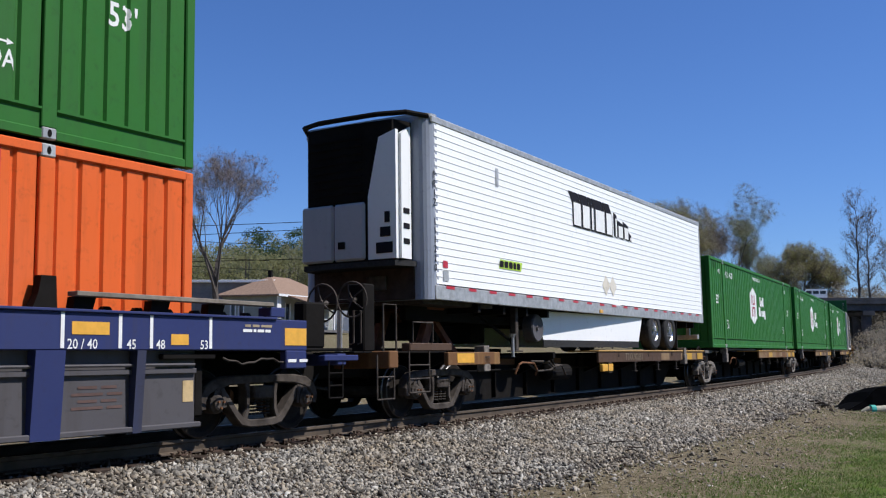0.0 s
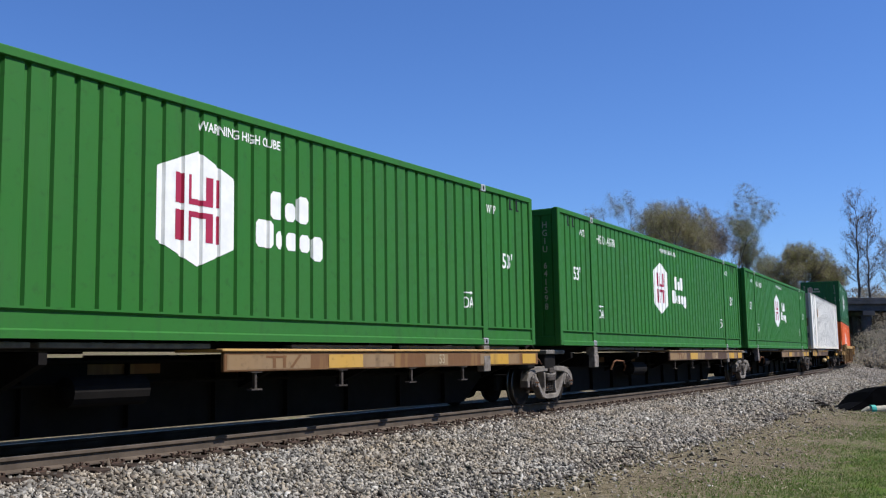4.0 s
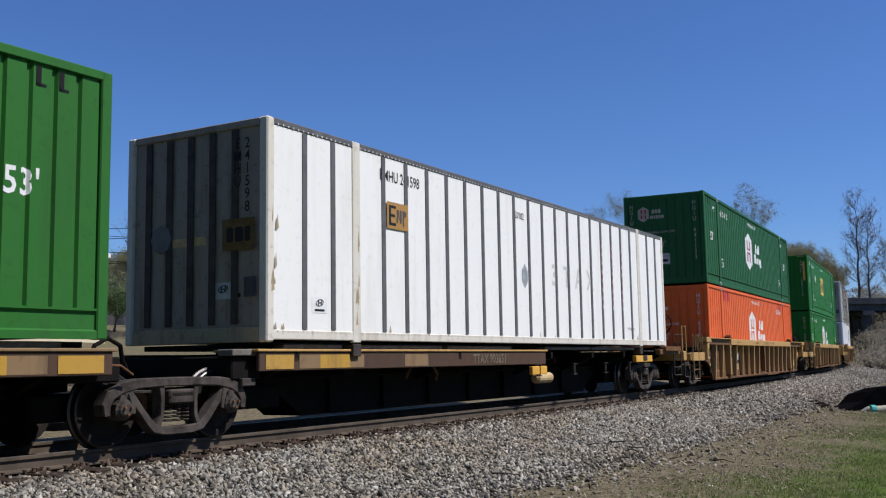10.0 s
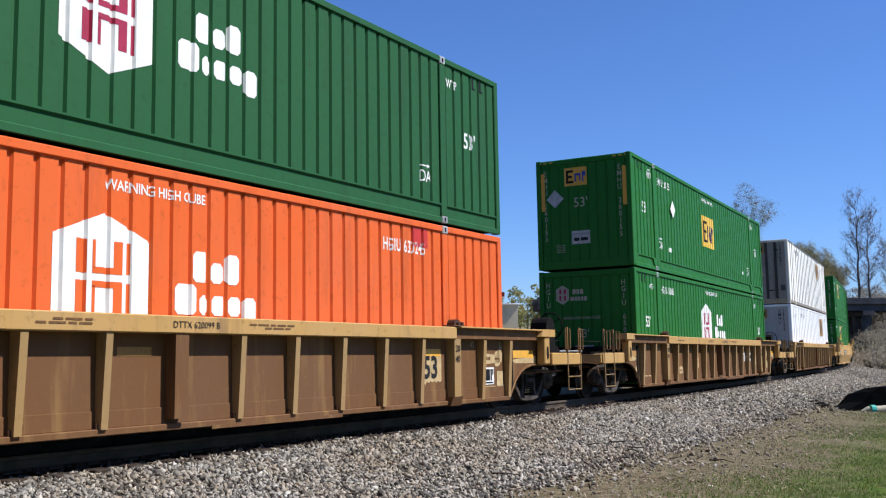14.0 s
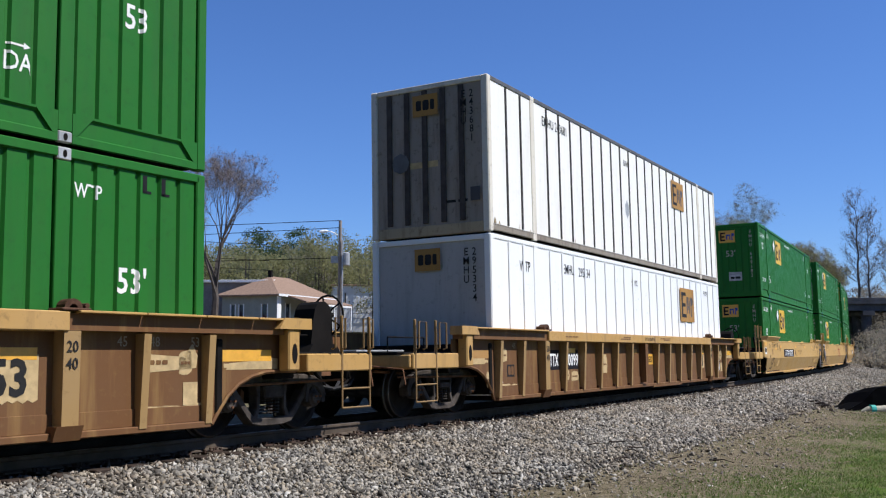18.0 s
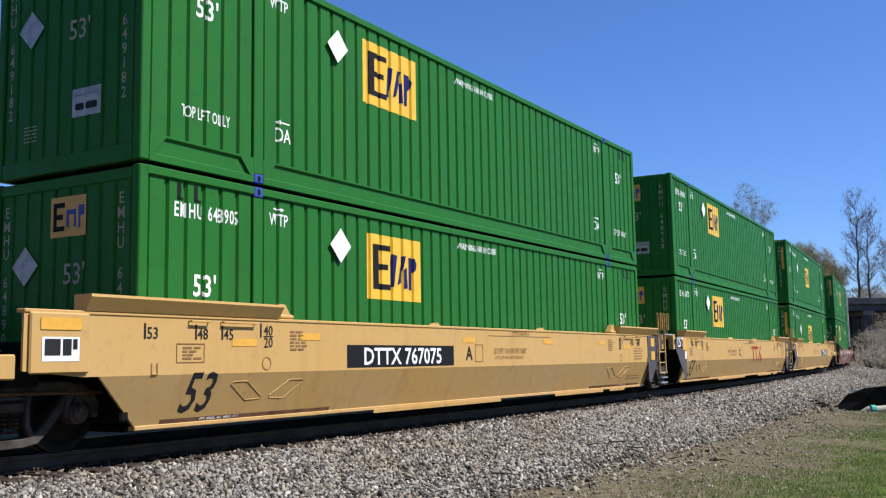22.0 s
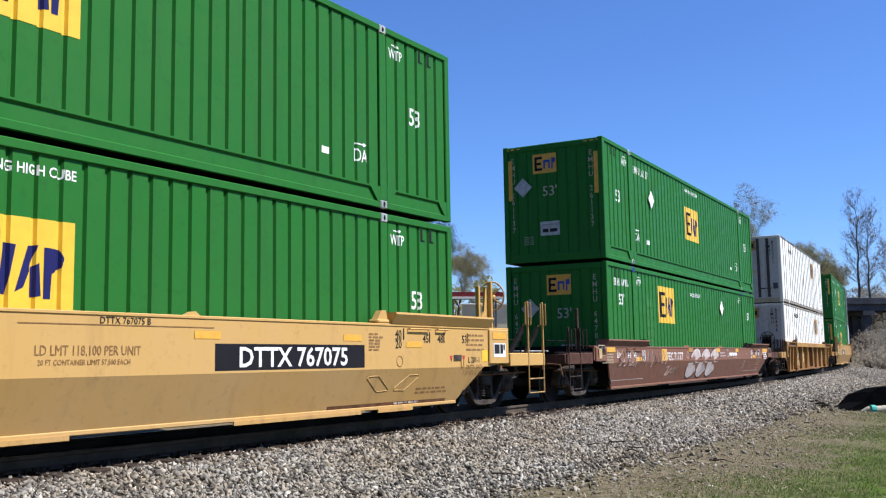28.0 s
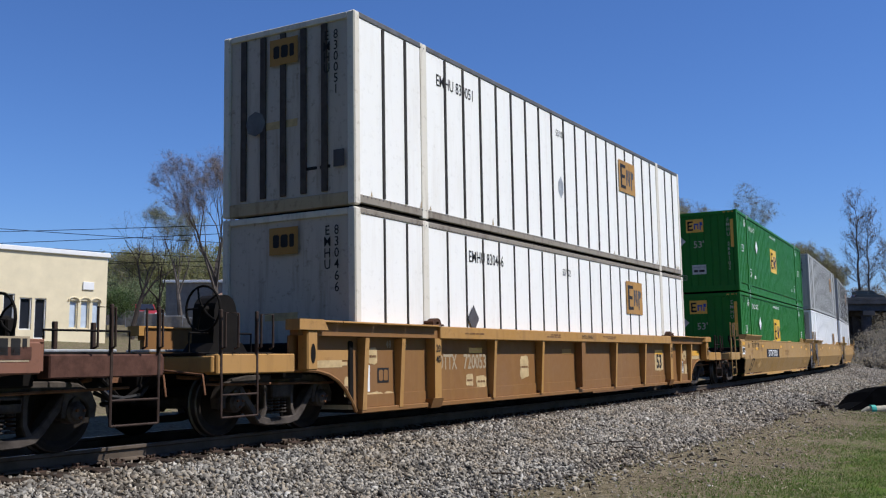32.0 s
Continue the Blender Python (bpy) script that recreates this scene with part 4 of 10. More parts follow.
def end_platform(car, s, main, dark, wheel=False, x_in=9.65, ladder_mat=None, tall=False, short=False):
    """The end of a car over its bogie: sill, deck plate, cross beam, ladders and grab irons. s: -1 the leading end."""
    lm = ladder_mat or main
    X = lambda a, b: (min(s * a, s * b), max(s * a, s * b))
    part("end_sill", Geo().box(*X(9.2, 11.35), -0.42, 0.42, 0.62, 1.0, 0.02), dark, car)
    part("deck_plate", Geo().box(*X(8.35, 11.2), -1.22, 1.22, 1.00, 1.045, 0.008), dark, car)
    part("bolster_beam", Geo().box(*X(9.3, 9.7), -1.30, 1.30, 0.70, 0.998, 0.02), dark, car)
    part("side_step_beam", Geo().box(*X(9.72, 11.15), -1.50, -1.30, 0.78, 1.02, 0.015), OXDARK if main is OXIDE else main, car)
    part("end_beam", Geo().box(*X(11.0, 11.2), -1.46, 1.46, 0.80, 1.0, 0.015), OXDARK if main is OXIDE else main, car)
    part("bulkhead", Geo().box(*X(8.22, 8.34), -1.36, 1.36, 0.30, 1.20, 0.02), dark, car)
    top = 1.95 if tall else 1.50
    part("ladder", ladder(Geo(), s * 10.45, s * 11.08, 0.28, 0.80, rungs=2), lm, car)
    for x in (10.45, 11.08):
        part("stanchion", Geo().box(*X(x - 0.016, x + 0.024), -1.51, -1.47, 0.76, top + 0.04, 0.008), lm, car)
        part("grab_iron", grab(Geo(), s * x, s * (x - 0.22), top - 0.42, top), lm, car)
        if tall:
            part("brace", Geo().prism([(s * (x - 0.04), 1.56), (s * (x - 0.04), 1.44), (s * (x - 0.50), 1.046), (s * (x - 0.62), 1.046)], -1.44, -1.39), BLACK, car)
        part("stanchion", Geo().box(*X(x - 0.025, x + 0.035), 1.40, 1.46, 0.76, top, 0.008), lm, car)
    part("brake_pipe", Geo().ring([(s * 8.5, -0.7, 0.9), (s * 9.4, -0.85, 0.72), (s * 10.3, -0.9, 0.7), (s * 10.9, -0.6, 0.75)], 0.025, 6), RUST, car)
    part("hand_rail", Geo().ring([(s * 10.0, -1.0, 1.05), (s * 10.0, -1.0, 1.28), (s * 11.1, -1.0, 1.28), (s * 11.1, -1.0, 1.05)], 0.014, 6), dark, car)
    part("air_hose", Geo().ring([(s * 11.1, -0.45, 0.80), (s * 11.35, -0.42, 0.62), (s * 11.55, -0.36, 0.48), (s * 11.8, -0.3, 0.46)], 0.024, 6), BLACK, car)
    part("cut_lever", Geo().ring([(s * 11.26, -1.42, 0.55), (s * 11.26, -1.38, 0.78), (s * 11.28, -0.5, 0.86), (s * 11.40, -0.12, 0.84)], 0.014, 6), RUST, car)
    part("brake_rod", Geo().ring([(s * 8.4, -1.12, 0.62), (s * 11.0, -1.12, 0.66)], 0.018, 6), RUST, car)
    part("foot_board", Geo().box(*X(9.9, 11.3), -0.55, -0.15, 1.06, 1.09, 0.006), GALV, car)
    if wheel:
        part("brake_housing", Geo().prism([(s * 10.28, 1.05), (s * 10.78, 1.05), (s * 10.76, 1.50)] + [(s * (10.56 + 0.20 * math.cos(q)), 1.54 + 0.22 * math.sin(q)) for q in np.linspace(0.1, math.pi - 0.1, 8)] + [(s * 10.34, 1.46)], -1.08, -0.72), dark, car)
        part("brake_bracket", Geo().prism([(s * 10.20, 1.04), (s * 10.90, 1.04), (s * 10.80, 1.16), (s * 10.30, 1.16)], -1.12, -0.68), dark, car)
        part("brake_chain", Geo().ring([(s * 10.50, -0.93, 1.30), (s * 10.40, -0.90, 0.95), (s * 9.6, -0.80, 0.66)], 0.016, 6), RUST, car)
        hand_wheel(car, s * 10.82, -0.95, 1.58, dark)
    coupler(car, s, 11.45)


DULLYEL = plain("dull worn yellow", (0.42, 0.25, 0.06), 0.7, 0, 0.35, 7, 0.1)
GUIDERUST = plain("dark rusty guide steel", (0.085, 0.045, 0.028), 0.8, 0.2, 0.5, 8.0, 0.4)


def marks_on(y):
    return lambda x: y


RIBBUFF = paint("travel-worn buff rib paint", (0.34, 0.215, 0.080), (0.15, 0.085, 0.04), 0.7, 0.65)


def worn_mark(c, on):
    """A dark panel with slanted pale blocks and fine stripes, half hidden by a rib, its pale paint run below."""
    decal("dark_panel", shape(rect(-0.92, 0.92, -0.15, 0.15)), 4.06, 0.86, on, DARKLET, c, "dark panel of a worn mark", lift=0.002)
    for x0, x1, z0, z1, lean in ((-0.84, -0.10, 0.06, 0.14, 0.05), (-0.70, -0.54, -0.14, 0.06, 0.05), (-0.22, -0.06, -0.14, 0.06, 0.05), (0.02, 0.40, 0.06, 0.14, 0.05), (0.40, 0.56, -0.14, 0.14, 0.20), (0.62, 0.84, 0.05, 0.14, 0.04), (0.70, 0.82, -0.14, -0.05, -0.1)):
        decal("white_block", shape([(x0 - lean / 2, z0), (x1 - lean / 2, z0), (x1 + lean / 2, z1), (x0 + lean / 2, z1)]), 4.06, 0.86, on, GHOST, c, "", lift=0.005)
    for k in range(3):
        decal("stripe", shape(rect(-0.52, 0.44, -0.008, 0.008)), 4.06, 0.89 - 0.05 * k, on, GHOST, c, "", lift=0.004)
    rnd = random.Random(8)
    for x in np.arange(3.25, 4.9, 0.09):
        w, d = rnd.uniform(0.012, 0.04), rnd.uniform(0.02, 0.07)
        decal("run", shape([(-w, 0), (w, 0), (w * 0.4, -d), (-w * 0.4, -d)]), x, 0.71, on, PATCH, c)


def ribbed_well(label, main, plate, number, wheel_end=1, group="well cars of the train", rust=False, bright=True, patched=True, stencil=False, step=1.016):
    """A single well car whose sides are stiffened by upright ribs."""
    c = thing("well_car", label, "well car", group)
    for y in (-1, 1):
        s = -y
        yy = lambda a, b: (min(y * a, y * b), max(y * a, y * b))
        arch = [(8.16, 0.20), (8.28, 0.36), (8.42, 0.52), (8.60, 0.65), (8.82, 0.74), (9.08, 0.79), (9.35, 0.80), (9.65, 0.80)]
        out = [(-9.65, 1.26)] + [(-a, b) for a, b in reversed(arch)] + arch + [(9.65, 1.26)]
        part("side_plate", Geo().prism(out, y * 1.335, y * 1.310), plate, c)
        part("lap_plate", Geo().box(-8.0, 8.0, *yy(1.3355, 1.347), 0.246, 0.43, 0.003), plate, c)
        part("bottom_sill", Geo().box(-8.1, 8.1, *yy(1.31, 1.41), 0.17, 0.245, 0.01), plate, c)
        part("top_chord", Geo().box(-6.05, 6.05, *yy(1.335, 1.52), 1.25, 1.45, 0.012), main, c)
        if y < 0:
            for x in [-6.096 + step * i for i in range(round(12.192 / step) + 1)]:
                broad = abs(abs(x) - 6.096) < 0.05 or abs(x) < 0.05
                w = 0.10 if broad else 0.045
                z0 = 0.30 if broad else 0.24
                m = RIBBUFF if main is BUFF and not abs(x) < 0.05 else main if not abs(x) < 0.05 else plate
                part("rib", Geo().prism([(-1.50, 1.255), (-1.335, 1.255), (-1.335, z0), (-1.44 if not broad else -1.49, z0)], x - w, x + w, "x"), m, c)
                if not broad:
                    part("rib_foot", Geo().box(x - 0.075, x + 0.075, -1.40, -1.348, 0.246, 0.30, 0.006).box(x + 0.05, x + 0.075, -1.42, -1.348, 0.29, 0.36, 0.004), GUIDERUST, c)
            for x in (-8.05, -7.08, 7.08, 8.05):
                part("rib", Geo().prism([(-1.48, 1.24), (-1.335, 1.24), (-1.335, 0.22), (-1.42, 0.22)], x - 0.05, x + 0.05, "x"), RIBBUFF if main is BUFF else main, c)
            for x in (-6.096, 6.096):
                part("rib_foot", Geo().prism([(-1.50, 0.31), (-1.335, 0.31), (-1.335, 0.16), (-1.44, 0.16)], x - 0.16, x + 0.16, "x"), plate, c)
        for s in (-1, 1):
            part("arch_rim", Geo().ring([(s * a, y * 1.35, b) for a, b in arch], 0.026, 6), plate, c)
            for k in range(4):
                a = 6.14 + 0.87 * k
                part("walkway_plate", Geo().box(min(s * a, s * (a + 0.855)), max(s * a, s * (a + 0.855)), *yy(1.30, 1.56), 1.435, 1.462, 0.006), main, c)
            part("walkway_beam", Geo().box(min(s * 6.05, s * 9.62), max(s * 6.05, s * 9.62), *yy(1.33, 1.47), 1.26, 1.434), plate, c)
            part("corner_post", Geo().box(min(s * 9.30, s * 9.52), max(s * 9.30, s * 9.52), *yy(1.37, 1.55), 0.80, 1.33, 0.02), main, c)
            part("corner_cap", Geo().prism([(s * 9.10, 1.33), (s * 9.72, 1.33), (s * 9.72, 1.47), (s * 9.20, 1.47)], y * 1.34, y * 1.575), main, c)
            part("slot", Geo().prism([(s * 9.41 + 0.05 * math.cos(q), 1.02 + 0.13 * math.sin(q)) for q in np.linspace(0, 2 * math.pi, 13)[:-1]], y * 1.551, y * 1.556), BLACK, c)
            g = Geo().box(min(s * 5.94, s * 6.30), max(s * 5.94, s * 6.30), *yy(1.30, 1.53), 1.455, 1.485, 0.01)
            arc = [(s * 6.10 + 0.11 * math.cos(q), 1.48 + 0.10 * math.sin(q)) for q in np.linspace(math.pi, 0, 9)]
            hole = [(s * 6.10 + 0.05 * math.cos(q), 1.48 + 0.045 * math.sin(q)) for q in np.linspace(math.pi, 0, 9)]
            for k in range(8):
                g.prism([arc[k], arc[k + 1], hole[k + 1], hole[k]], y * 1.50, y * 1.36)
            g.ring([(s * 6.25, y * 1.34, 1.51), (s * 6.25, y * 1.52, 1.51)], 0.028, 8)
            part("container_guide", g, GUIDERUST, c, "rusty hinged container guide")
    part("floor_beam", Geo().box(-8.0, 8.0, -1.33, -1.0, 0.17, 0.25), BLACK, c)
    part("floor_beam", Geo().box(-8.0, 8.0, 1.0, 1.33, 0.17, 0.25), BLACK, c)
    for x in (-7.8, -6.1, -3, 0, 3, 6.1, 7.8):
        part("cross_beam", Geo().box(x - 0.14, x + 0.14, -1.0, 1.0, 0.17, 0.25), BLACK, c)
    part("drip_edge", Geo().box(0.5, 3.0, -1.475, -1.46, 0.15, 0.19), BROWNY, c)
    for s in (-1, 1):
        end_platform(c, s, main, BLACK if not rust else plate, wheel=(s == wheel_end), ladder_mat=DARKSTEEL if wheel_end < 0 else LADDER)
    on = marks_on(-1.3355)
    rib = marks_on(-1.502)
    if not patched:
        decal("lettering", words(number[:4], 0.24, 0.66, 0.02), -5.53, 0.88, on, LETTER if bright else BUFFLET, c)
        decal("lettering", words(number[5:], 0.24, 0.8, 0.02), -4.57, 0.88, on, LETTER if bright else BUFFLET, c)
        decal("reflector", shape(rect(-0.24, 0.24, -0.045, 0.045)), -4.55, 1.07, on, SIGNO, c, "faded yellow reflector")
        decal("reflector", shape(rect(-0.24, 0.24, -0.05, 0.05)), -0.55, 1.05, on, OCHRE, c, "faded yellow reflector")
    if bright:
        decal("dark_panel", shape(rect(-0.36, 0.36, -0.20, 0.20)), -5.53, 0.88, on, NAVY, c, lift=0.001)
    if bright:
        decal("dark_panel", shape(rect(-0.42, 0.42, -0.20, 0.20)), -4.57, 0.88, on, NAVY, c, lift=0.001)
    for x in (-6.096, 6.096):
        for i, tx in enumerate(("20", "40")):
            decal("lettering", words(tx, 0.11, 0.9, 0.01), x, 1.10 - 0.17 * i, rib, DARKLET, c)
    for s in (-1, 1):
        decal("reflector", shape(rect(-0.45, 0.45, -0.07, 0.07)), s * 8.75, 1.0, on, SIGNO if s > 0 else OCHRE, c, "yellow reflector strip")
        decal("notice_text", bars([0.13, 0.2, 0.16, 0.2], 0.05, 0.03), s * 8.75, 0.88, on, PATCH, c)
    rnd = random.Random(len(number) + int(number[-2:]))
    blob = lambda w, h: shape([(w * rnd.uniform(0.88, 1.10) * math.copysign(abs(math.cos(q)) ** 0.4, math.cos(q)), h * rnd.uniform(0.86, 1.12) * math.copysign(abs(math.sin(q)) ** 0.4, math.sin(q)))
                                for q in np.linspace(0, 2 * math.pi, 27)[:-1]])
    for x, z, w, h in ((-7.72, 0.98, 0.12, 0.12), (-7.70, 0.28 + 0.1, 0.24, 0.08), (-7.30, 0.38, 0.14, 0.07), (-4.78, 0.56, 0.13, 0.10), (-4.36, 0.53, 0.19, 0.10), (-2.6, 0.76, 0.19, 0.22), (-8.35, 0.55, 0.08, 0.14),
                       (7.55, 0.36, 0.24, 0.08), (7.75, 0.92, 0.1, 0.13)):
        decal("patch", blob(w, h), x, z, on, PATCH, c, "pale patch round old stencils", lift=0.003)
        decal("notice_text", bars([w * 0.5, w * 0.4, w * 0.4], 0.035, w * 0.08), x, z, on, BROWNY, c, lift=0.006)
    decal("placard", shape(rect(-0.12, 0.12, -0.19, 0.19)), -7.92, 0.66, on, LETTER, c, "pale paper placard")
    if not patched:
        decal("data_plate", shape(rect(-0.20, 0.20, -0.15, 0.15)), 7.41, 0.62, on, LETTER, c, "data plate in a white border", lift=0.006)
        decal("data_plate", shape(rect(-0.17, 0.05, -0.08, 0.12), rect(0.07, 0.12, -0.08, 0.12), rect(0.135, 0.175, 0.02, 0.12), rect(-0.17, 0.17, -0.13, -0.105)), 7.41, 0.62, on, NAVY, c, lift=0.009)
    decal("placard", shape(rect(-0.11, 0.11, -0.13, 0.13)), 7.83, 0.57, on, PATCH, c, "pale paper placard", lift=0.006)
    decal("patch", shape([(-0.25, -0.10), (0.3, -0.11), (0.62, -0.05), (0.60, 0.13), (0.3, 0.10), (-0.24, 0.12)]), 7.40, 0.33, on, PATCH, c, "pale patch round old stencils", lift=0.003)
    decal("patch", shape([(-0.2, -0.10), (0.5, -0.06), (0.52, 0.08), (0.44, 0.22), (0.3, 0.07), (-0.2, 0.10)]), 7.42, 0.92, on, PATCH, c, "pale patch round old stencils", lift=0.003)
    text_rows = ((7.35, 0.93), (7.3, 0.34), (7.7, 0.34))
    for x, z in text_rows:
        decal("notice_text", bars([0.08, 0.07, 0.08], 0.05, 0.02), x, z, on, BROWNY, c, lift=0.007)
    for x in (-8.9, 8.9):
        decal("patch", shape([(-0.5, -0.03), (0.42, -0.03), (0.42, 0.10), (0.1, 0.12), (-0.1, 0.07), (-0.45, 0.05)]), x, 0.86, on, PATCH, c, "pale worn strip", lift=0.003)
    if not patched:
        decal("tag", shape(rect(-0.15, 0.15, -0.11, 0.11)), -7.45, 0.70, on, DARKLET, c)
        decal("tag", bars([0.11, 0.11], 0.16, 0.02), -7.45, 0.70, on, plate, c, lift=0.007)
    else:
        worn_mark(c, on)
    if stencil:
        decal("patch", shape(rect(-0.40, 0.40, -0.13, 0.13)), 0.56, 0.85, on, SIGNO, c, "worn yellow patch", lift=0.003)
        decal("lettering", words("NWG30", 0.15, 0.8, 0.01), 0.56, 0.85, on, DARKLET, c, lift=0.007)
    decal("lettering", words(number + (" B" if wheel_end > 0 else ""), 0.075, 1.0, 0.004), 0.2, 1.35, marks_on(-1.521), DARKLET, c)
    for k, (x, z) in enumerate(((-1.5, 1.375), (-1.6, 1.335), (1.5, 1.375), (1.6, 1.335), (-4.9, 1.35))):
        decal("notice_text", bars([0.12, 0.2, 0.1, 0.16, 0.14][:3 + k % 3], 0.022, 0.03), x, z, marks_on(-1.521), BROWNY, c)
    decal("lettering", words("53", 0.34, 0.9, 0.03), 5.5, 0.80, on, DARKLET, c, lift=0.007)
    drips = [(0.33 - 0.66 * k / 12, -0.22 - 0.07 * (k % 2) * rnd.random()) for k in range(13)]
    decal("patch", shape([(-0.33, 0.22), (0.33, 0.22)] + drips), 5.5, 0.80, on, PATCH, c, "pale patch with run paint", lift=0.003)
    decal("reflector", shape(rect(-0.31, 0.31, -0.06, 0.06)), 5.5, 1.03, on, SIGNO, c, "orange yellow panel", lift=0.005)
    for x in (-7.9, -7.3, -6.85, 6.85, 7.3, 7.9):
        decal("lettering", words({7.9: "53", 7.3: "48", 6.85: "45"}[abs(x)], 0.11, 0.9), x, 1.16, on, BUFFLET, c)
    return c


BOTTOM_Y = 1.30                     # how far out the folded side's lower edge stands


def fold_y(z, fold=0.79):
    return -1.501 if z >= fold else -1.5005 + (fold - z) * (1.50 - BOTTOM_Y) / (fold - 0.24)


def fold_mark(name, flat, x, z, material, parent, label="", lift=0.004):
    """A flat painted mark that follows the folded side."""
    pts, fs = flat
    me = bpy.data.meshes.new(name)
    me.from_pydata([(x + a, fold_y(z + b) - (lift if z + b > 0.78 else 0.25 * lift), z + b) for a, b in pts], [], fs)
    return part(name, me, material, parent, label)


def text_block(c, x, z, rows, material, high=0.024, step=0.062, wide=0.7, seed=1):
    """Small unreadable lines, word by word."""
    r = random.Random(seed)
    for k in range(rows):
        w, left, line_w = [], wide * r.uniform(0.75, 1.0), 0
        while left > 0.08:
            a = min(left, r.uniform(0.07, 0.18))
            w.append(a)
            left -= a + 0.03
        fold_mark("notice_text", bars(w, high, 0.03), x - (wide - sum(w) - 0.03 * len(w)) / 2, z - step * k, material, c)


def outline(x0, x1, z0, z1, w=0.012):
    return shape(rect(x0, x1, z0, z0 + w), rect(x0, x1, z1 - w, z1), rect(x0, x0 + w, z0 + w, z1 - w), rect(x1 - w, x1, z0 + w, z1 - w))


INKB = plain("faded brown stencil ink", (0.26, 0.145, 0.06), 0.6, 0, 0.3, 8, 0)


def smooth_well(label, main, first, last, number, big53=True, letter="", lowpaint=None, group="well cars of the train", top=1.44, walk_z=1.63, ink=None, tower=False, number_x=-3.0):
    """One unit of a well car with smooth folded sides. first, last: True where the unit ends the car over its own bogie."""
    c = thing("well_car", label, "well car", group)
    low = lowpaint or main
    ink = ink or DARKLET
    for y in (-1, 1):
        yy = lambda a, b: (min(y * a, y * b), max(y * a, y * b))
        x0 = -9.65 if first else -8.34
        x1 = 9.65 if last else 8.34
        out = [(x0, top), (x0, 0.86 if first else 0.79), (-8.95 if first else -8.34, 0.79), (8.95 if last else 8.34, 0.79), (x1, 0.86 if last else 0.79), (x1, top)]
        part("side_plate", Geo().prism(out, y * 1.50, y * 1.47), main, c)
        a0, a1 = (-8.75 if first else -8.34), (8.75 if last else 8.34)
        tri = [(a0, 0.79), (a1, 0.79), (8.10 if last else 8.16, 0.24), (-8.10 if first else -8.16, 0.24)]
        outer = [(x, y * (1.50 if z > 0.5 else BOTTOM_Y), z) for x, z in tri]
        inner = [(x, yv - y * 0.03, z) for x, yv, z in outer]
        part("lower_plate", Geo().add(outer + inner, [(0, 1, 2, 3), (7, 6, 5, 4), (0, 4, 5, 1), (1, 5, 6, 2), (2, 6, 7, 3), (3, 7, 4, 0)]), low, c)
        part("bottom_sill", Geo().box(-8.1, 8.1, *yy(BOTTOM_Y - 0.1, BOTTOM_Y + 0.012), 0.19, 0.245, 0.01), low, c)
        part("top_edge", Geo().box(x0, x1, *yy(1.38, 1.512), top - 0.02, top + 0.02, 0.008), main, c)
        for s in (-1, 1):
            a, b = 5.95, (8.95 if (first if s < 0 else last) else (8.60 if s > 0 else 8.28))
            g = Geo().prism([(y * 1.34, walk_z), (y * 1.60, walk_z), (y * 1.605, walk_z - 0.03), (y * 1.52, top + 0.02), (y * 1.34, top + 0.02)], min(s * a, s * b), max(s * a, s * b), "x")
            part("walkway_plate", g, main, c)
            g = Geo().box(min(s * 5.62, s * 5.93), max(s * 5.62, s * 5.93), *yy(1.32, 1.50), top + 0.02, top + 0.08, 0.02)
            g.prism([(s * 5.66, top + 0.08), (s * 5.92, top + 0.08), (s * 5.88, walk_z + 0.03), (s * 5.76, walk_z + 0.02)], y * 1.46, y * 1.36)
            part("container_guide", g, main if main is not OXIDE else BLACK, c)
            part("container_guide", Geo().prism([(s * 2.0 - 0.1, top + 0.02), (s * 2.0 + 0.1, top + 0.02), (s * 2.0 + 0.03, top + 0.07)], y * 1.48, y * 1.36), main, c)
            if y < 0:
                for k0, k1 in ((6.40, 6.98), (7.20, 7.50)):
                    part("hand_hold", Geo().ring([(s * k0, -1.50, top - 0.05), (s * k0, -1.545, top - 0.05), (s * k1, -1.545, top - 0.05), (s * k1, -1.50, top - 0.05)], 0.013, 5), main, c)
    for x in (-8.0, -6.1, -3, 0, 3, 6.1, 8.0):
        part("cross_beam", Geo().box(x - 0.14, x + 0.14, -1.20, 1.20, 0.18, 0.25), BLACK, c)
    for a, b in ((-3.6, 0.45), (2.82, 5.42), (5.84, 6.76)):
        part("drip_edge", Geo().box(a, b, -BOTTOM_Y - 0.035, -BOTTOM_Y - 0.014, 0.15, 0.20), BUFF if main is not OXIDE else DARKSTEEL, c)
    for s, own in ((-1, first), (1, last)):
        X = lambda a, b: (min(s * a, s * b), max(s * a, s * b))
        if own:
            end_platform(c, s, main, BLACK, wheel=(s > 0 and not tower and main is not OXIDE), tall=main is not OXIDE, ladder_mat=LADDERY if main is not OXIDE else DARKSTEEL)
            part("end_box", Geo().box(*X(8.90, 9.60), -1.535, -1.502, 0.83, top - 0.01, 0.02), main, c)
            fold_mark("reflector", shape(rect(-0.24, 0.24, -0.06, 0.06)), s * 9.25, top - 0.12, SIGNO if main is not OXIDE else OXDARK, c, "orange yellow panel", lift=0.042)
            fold_mark("data_plate", shape(rect(-0.22, 0.22, -0.12, 0.12)), s * 9.25, 1.07, LETTER if main is not OXIDE else BUFFLET, c, "data plate in a pale border", lift=0.038)
            fold_mark("data_plate", shape(rect(-0.19, -0.01, -0.06, 0.10), rect(0.02, 0.12, -0.06, 0.10), rect(0.14, 0.19, 0.0, 0.10)), s * 9.25, 1.07, DARKLET, c, lift=0.042)
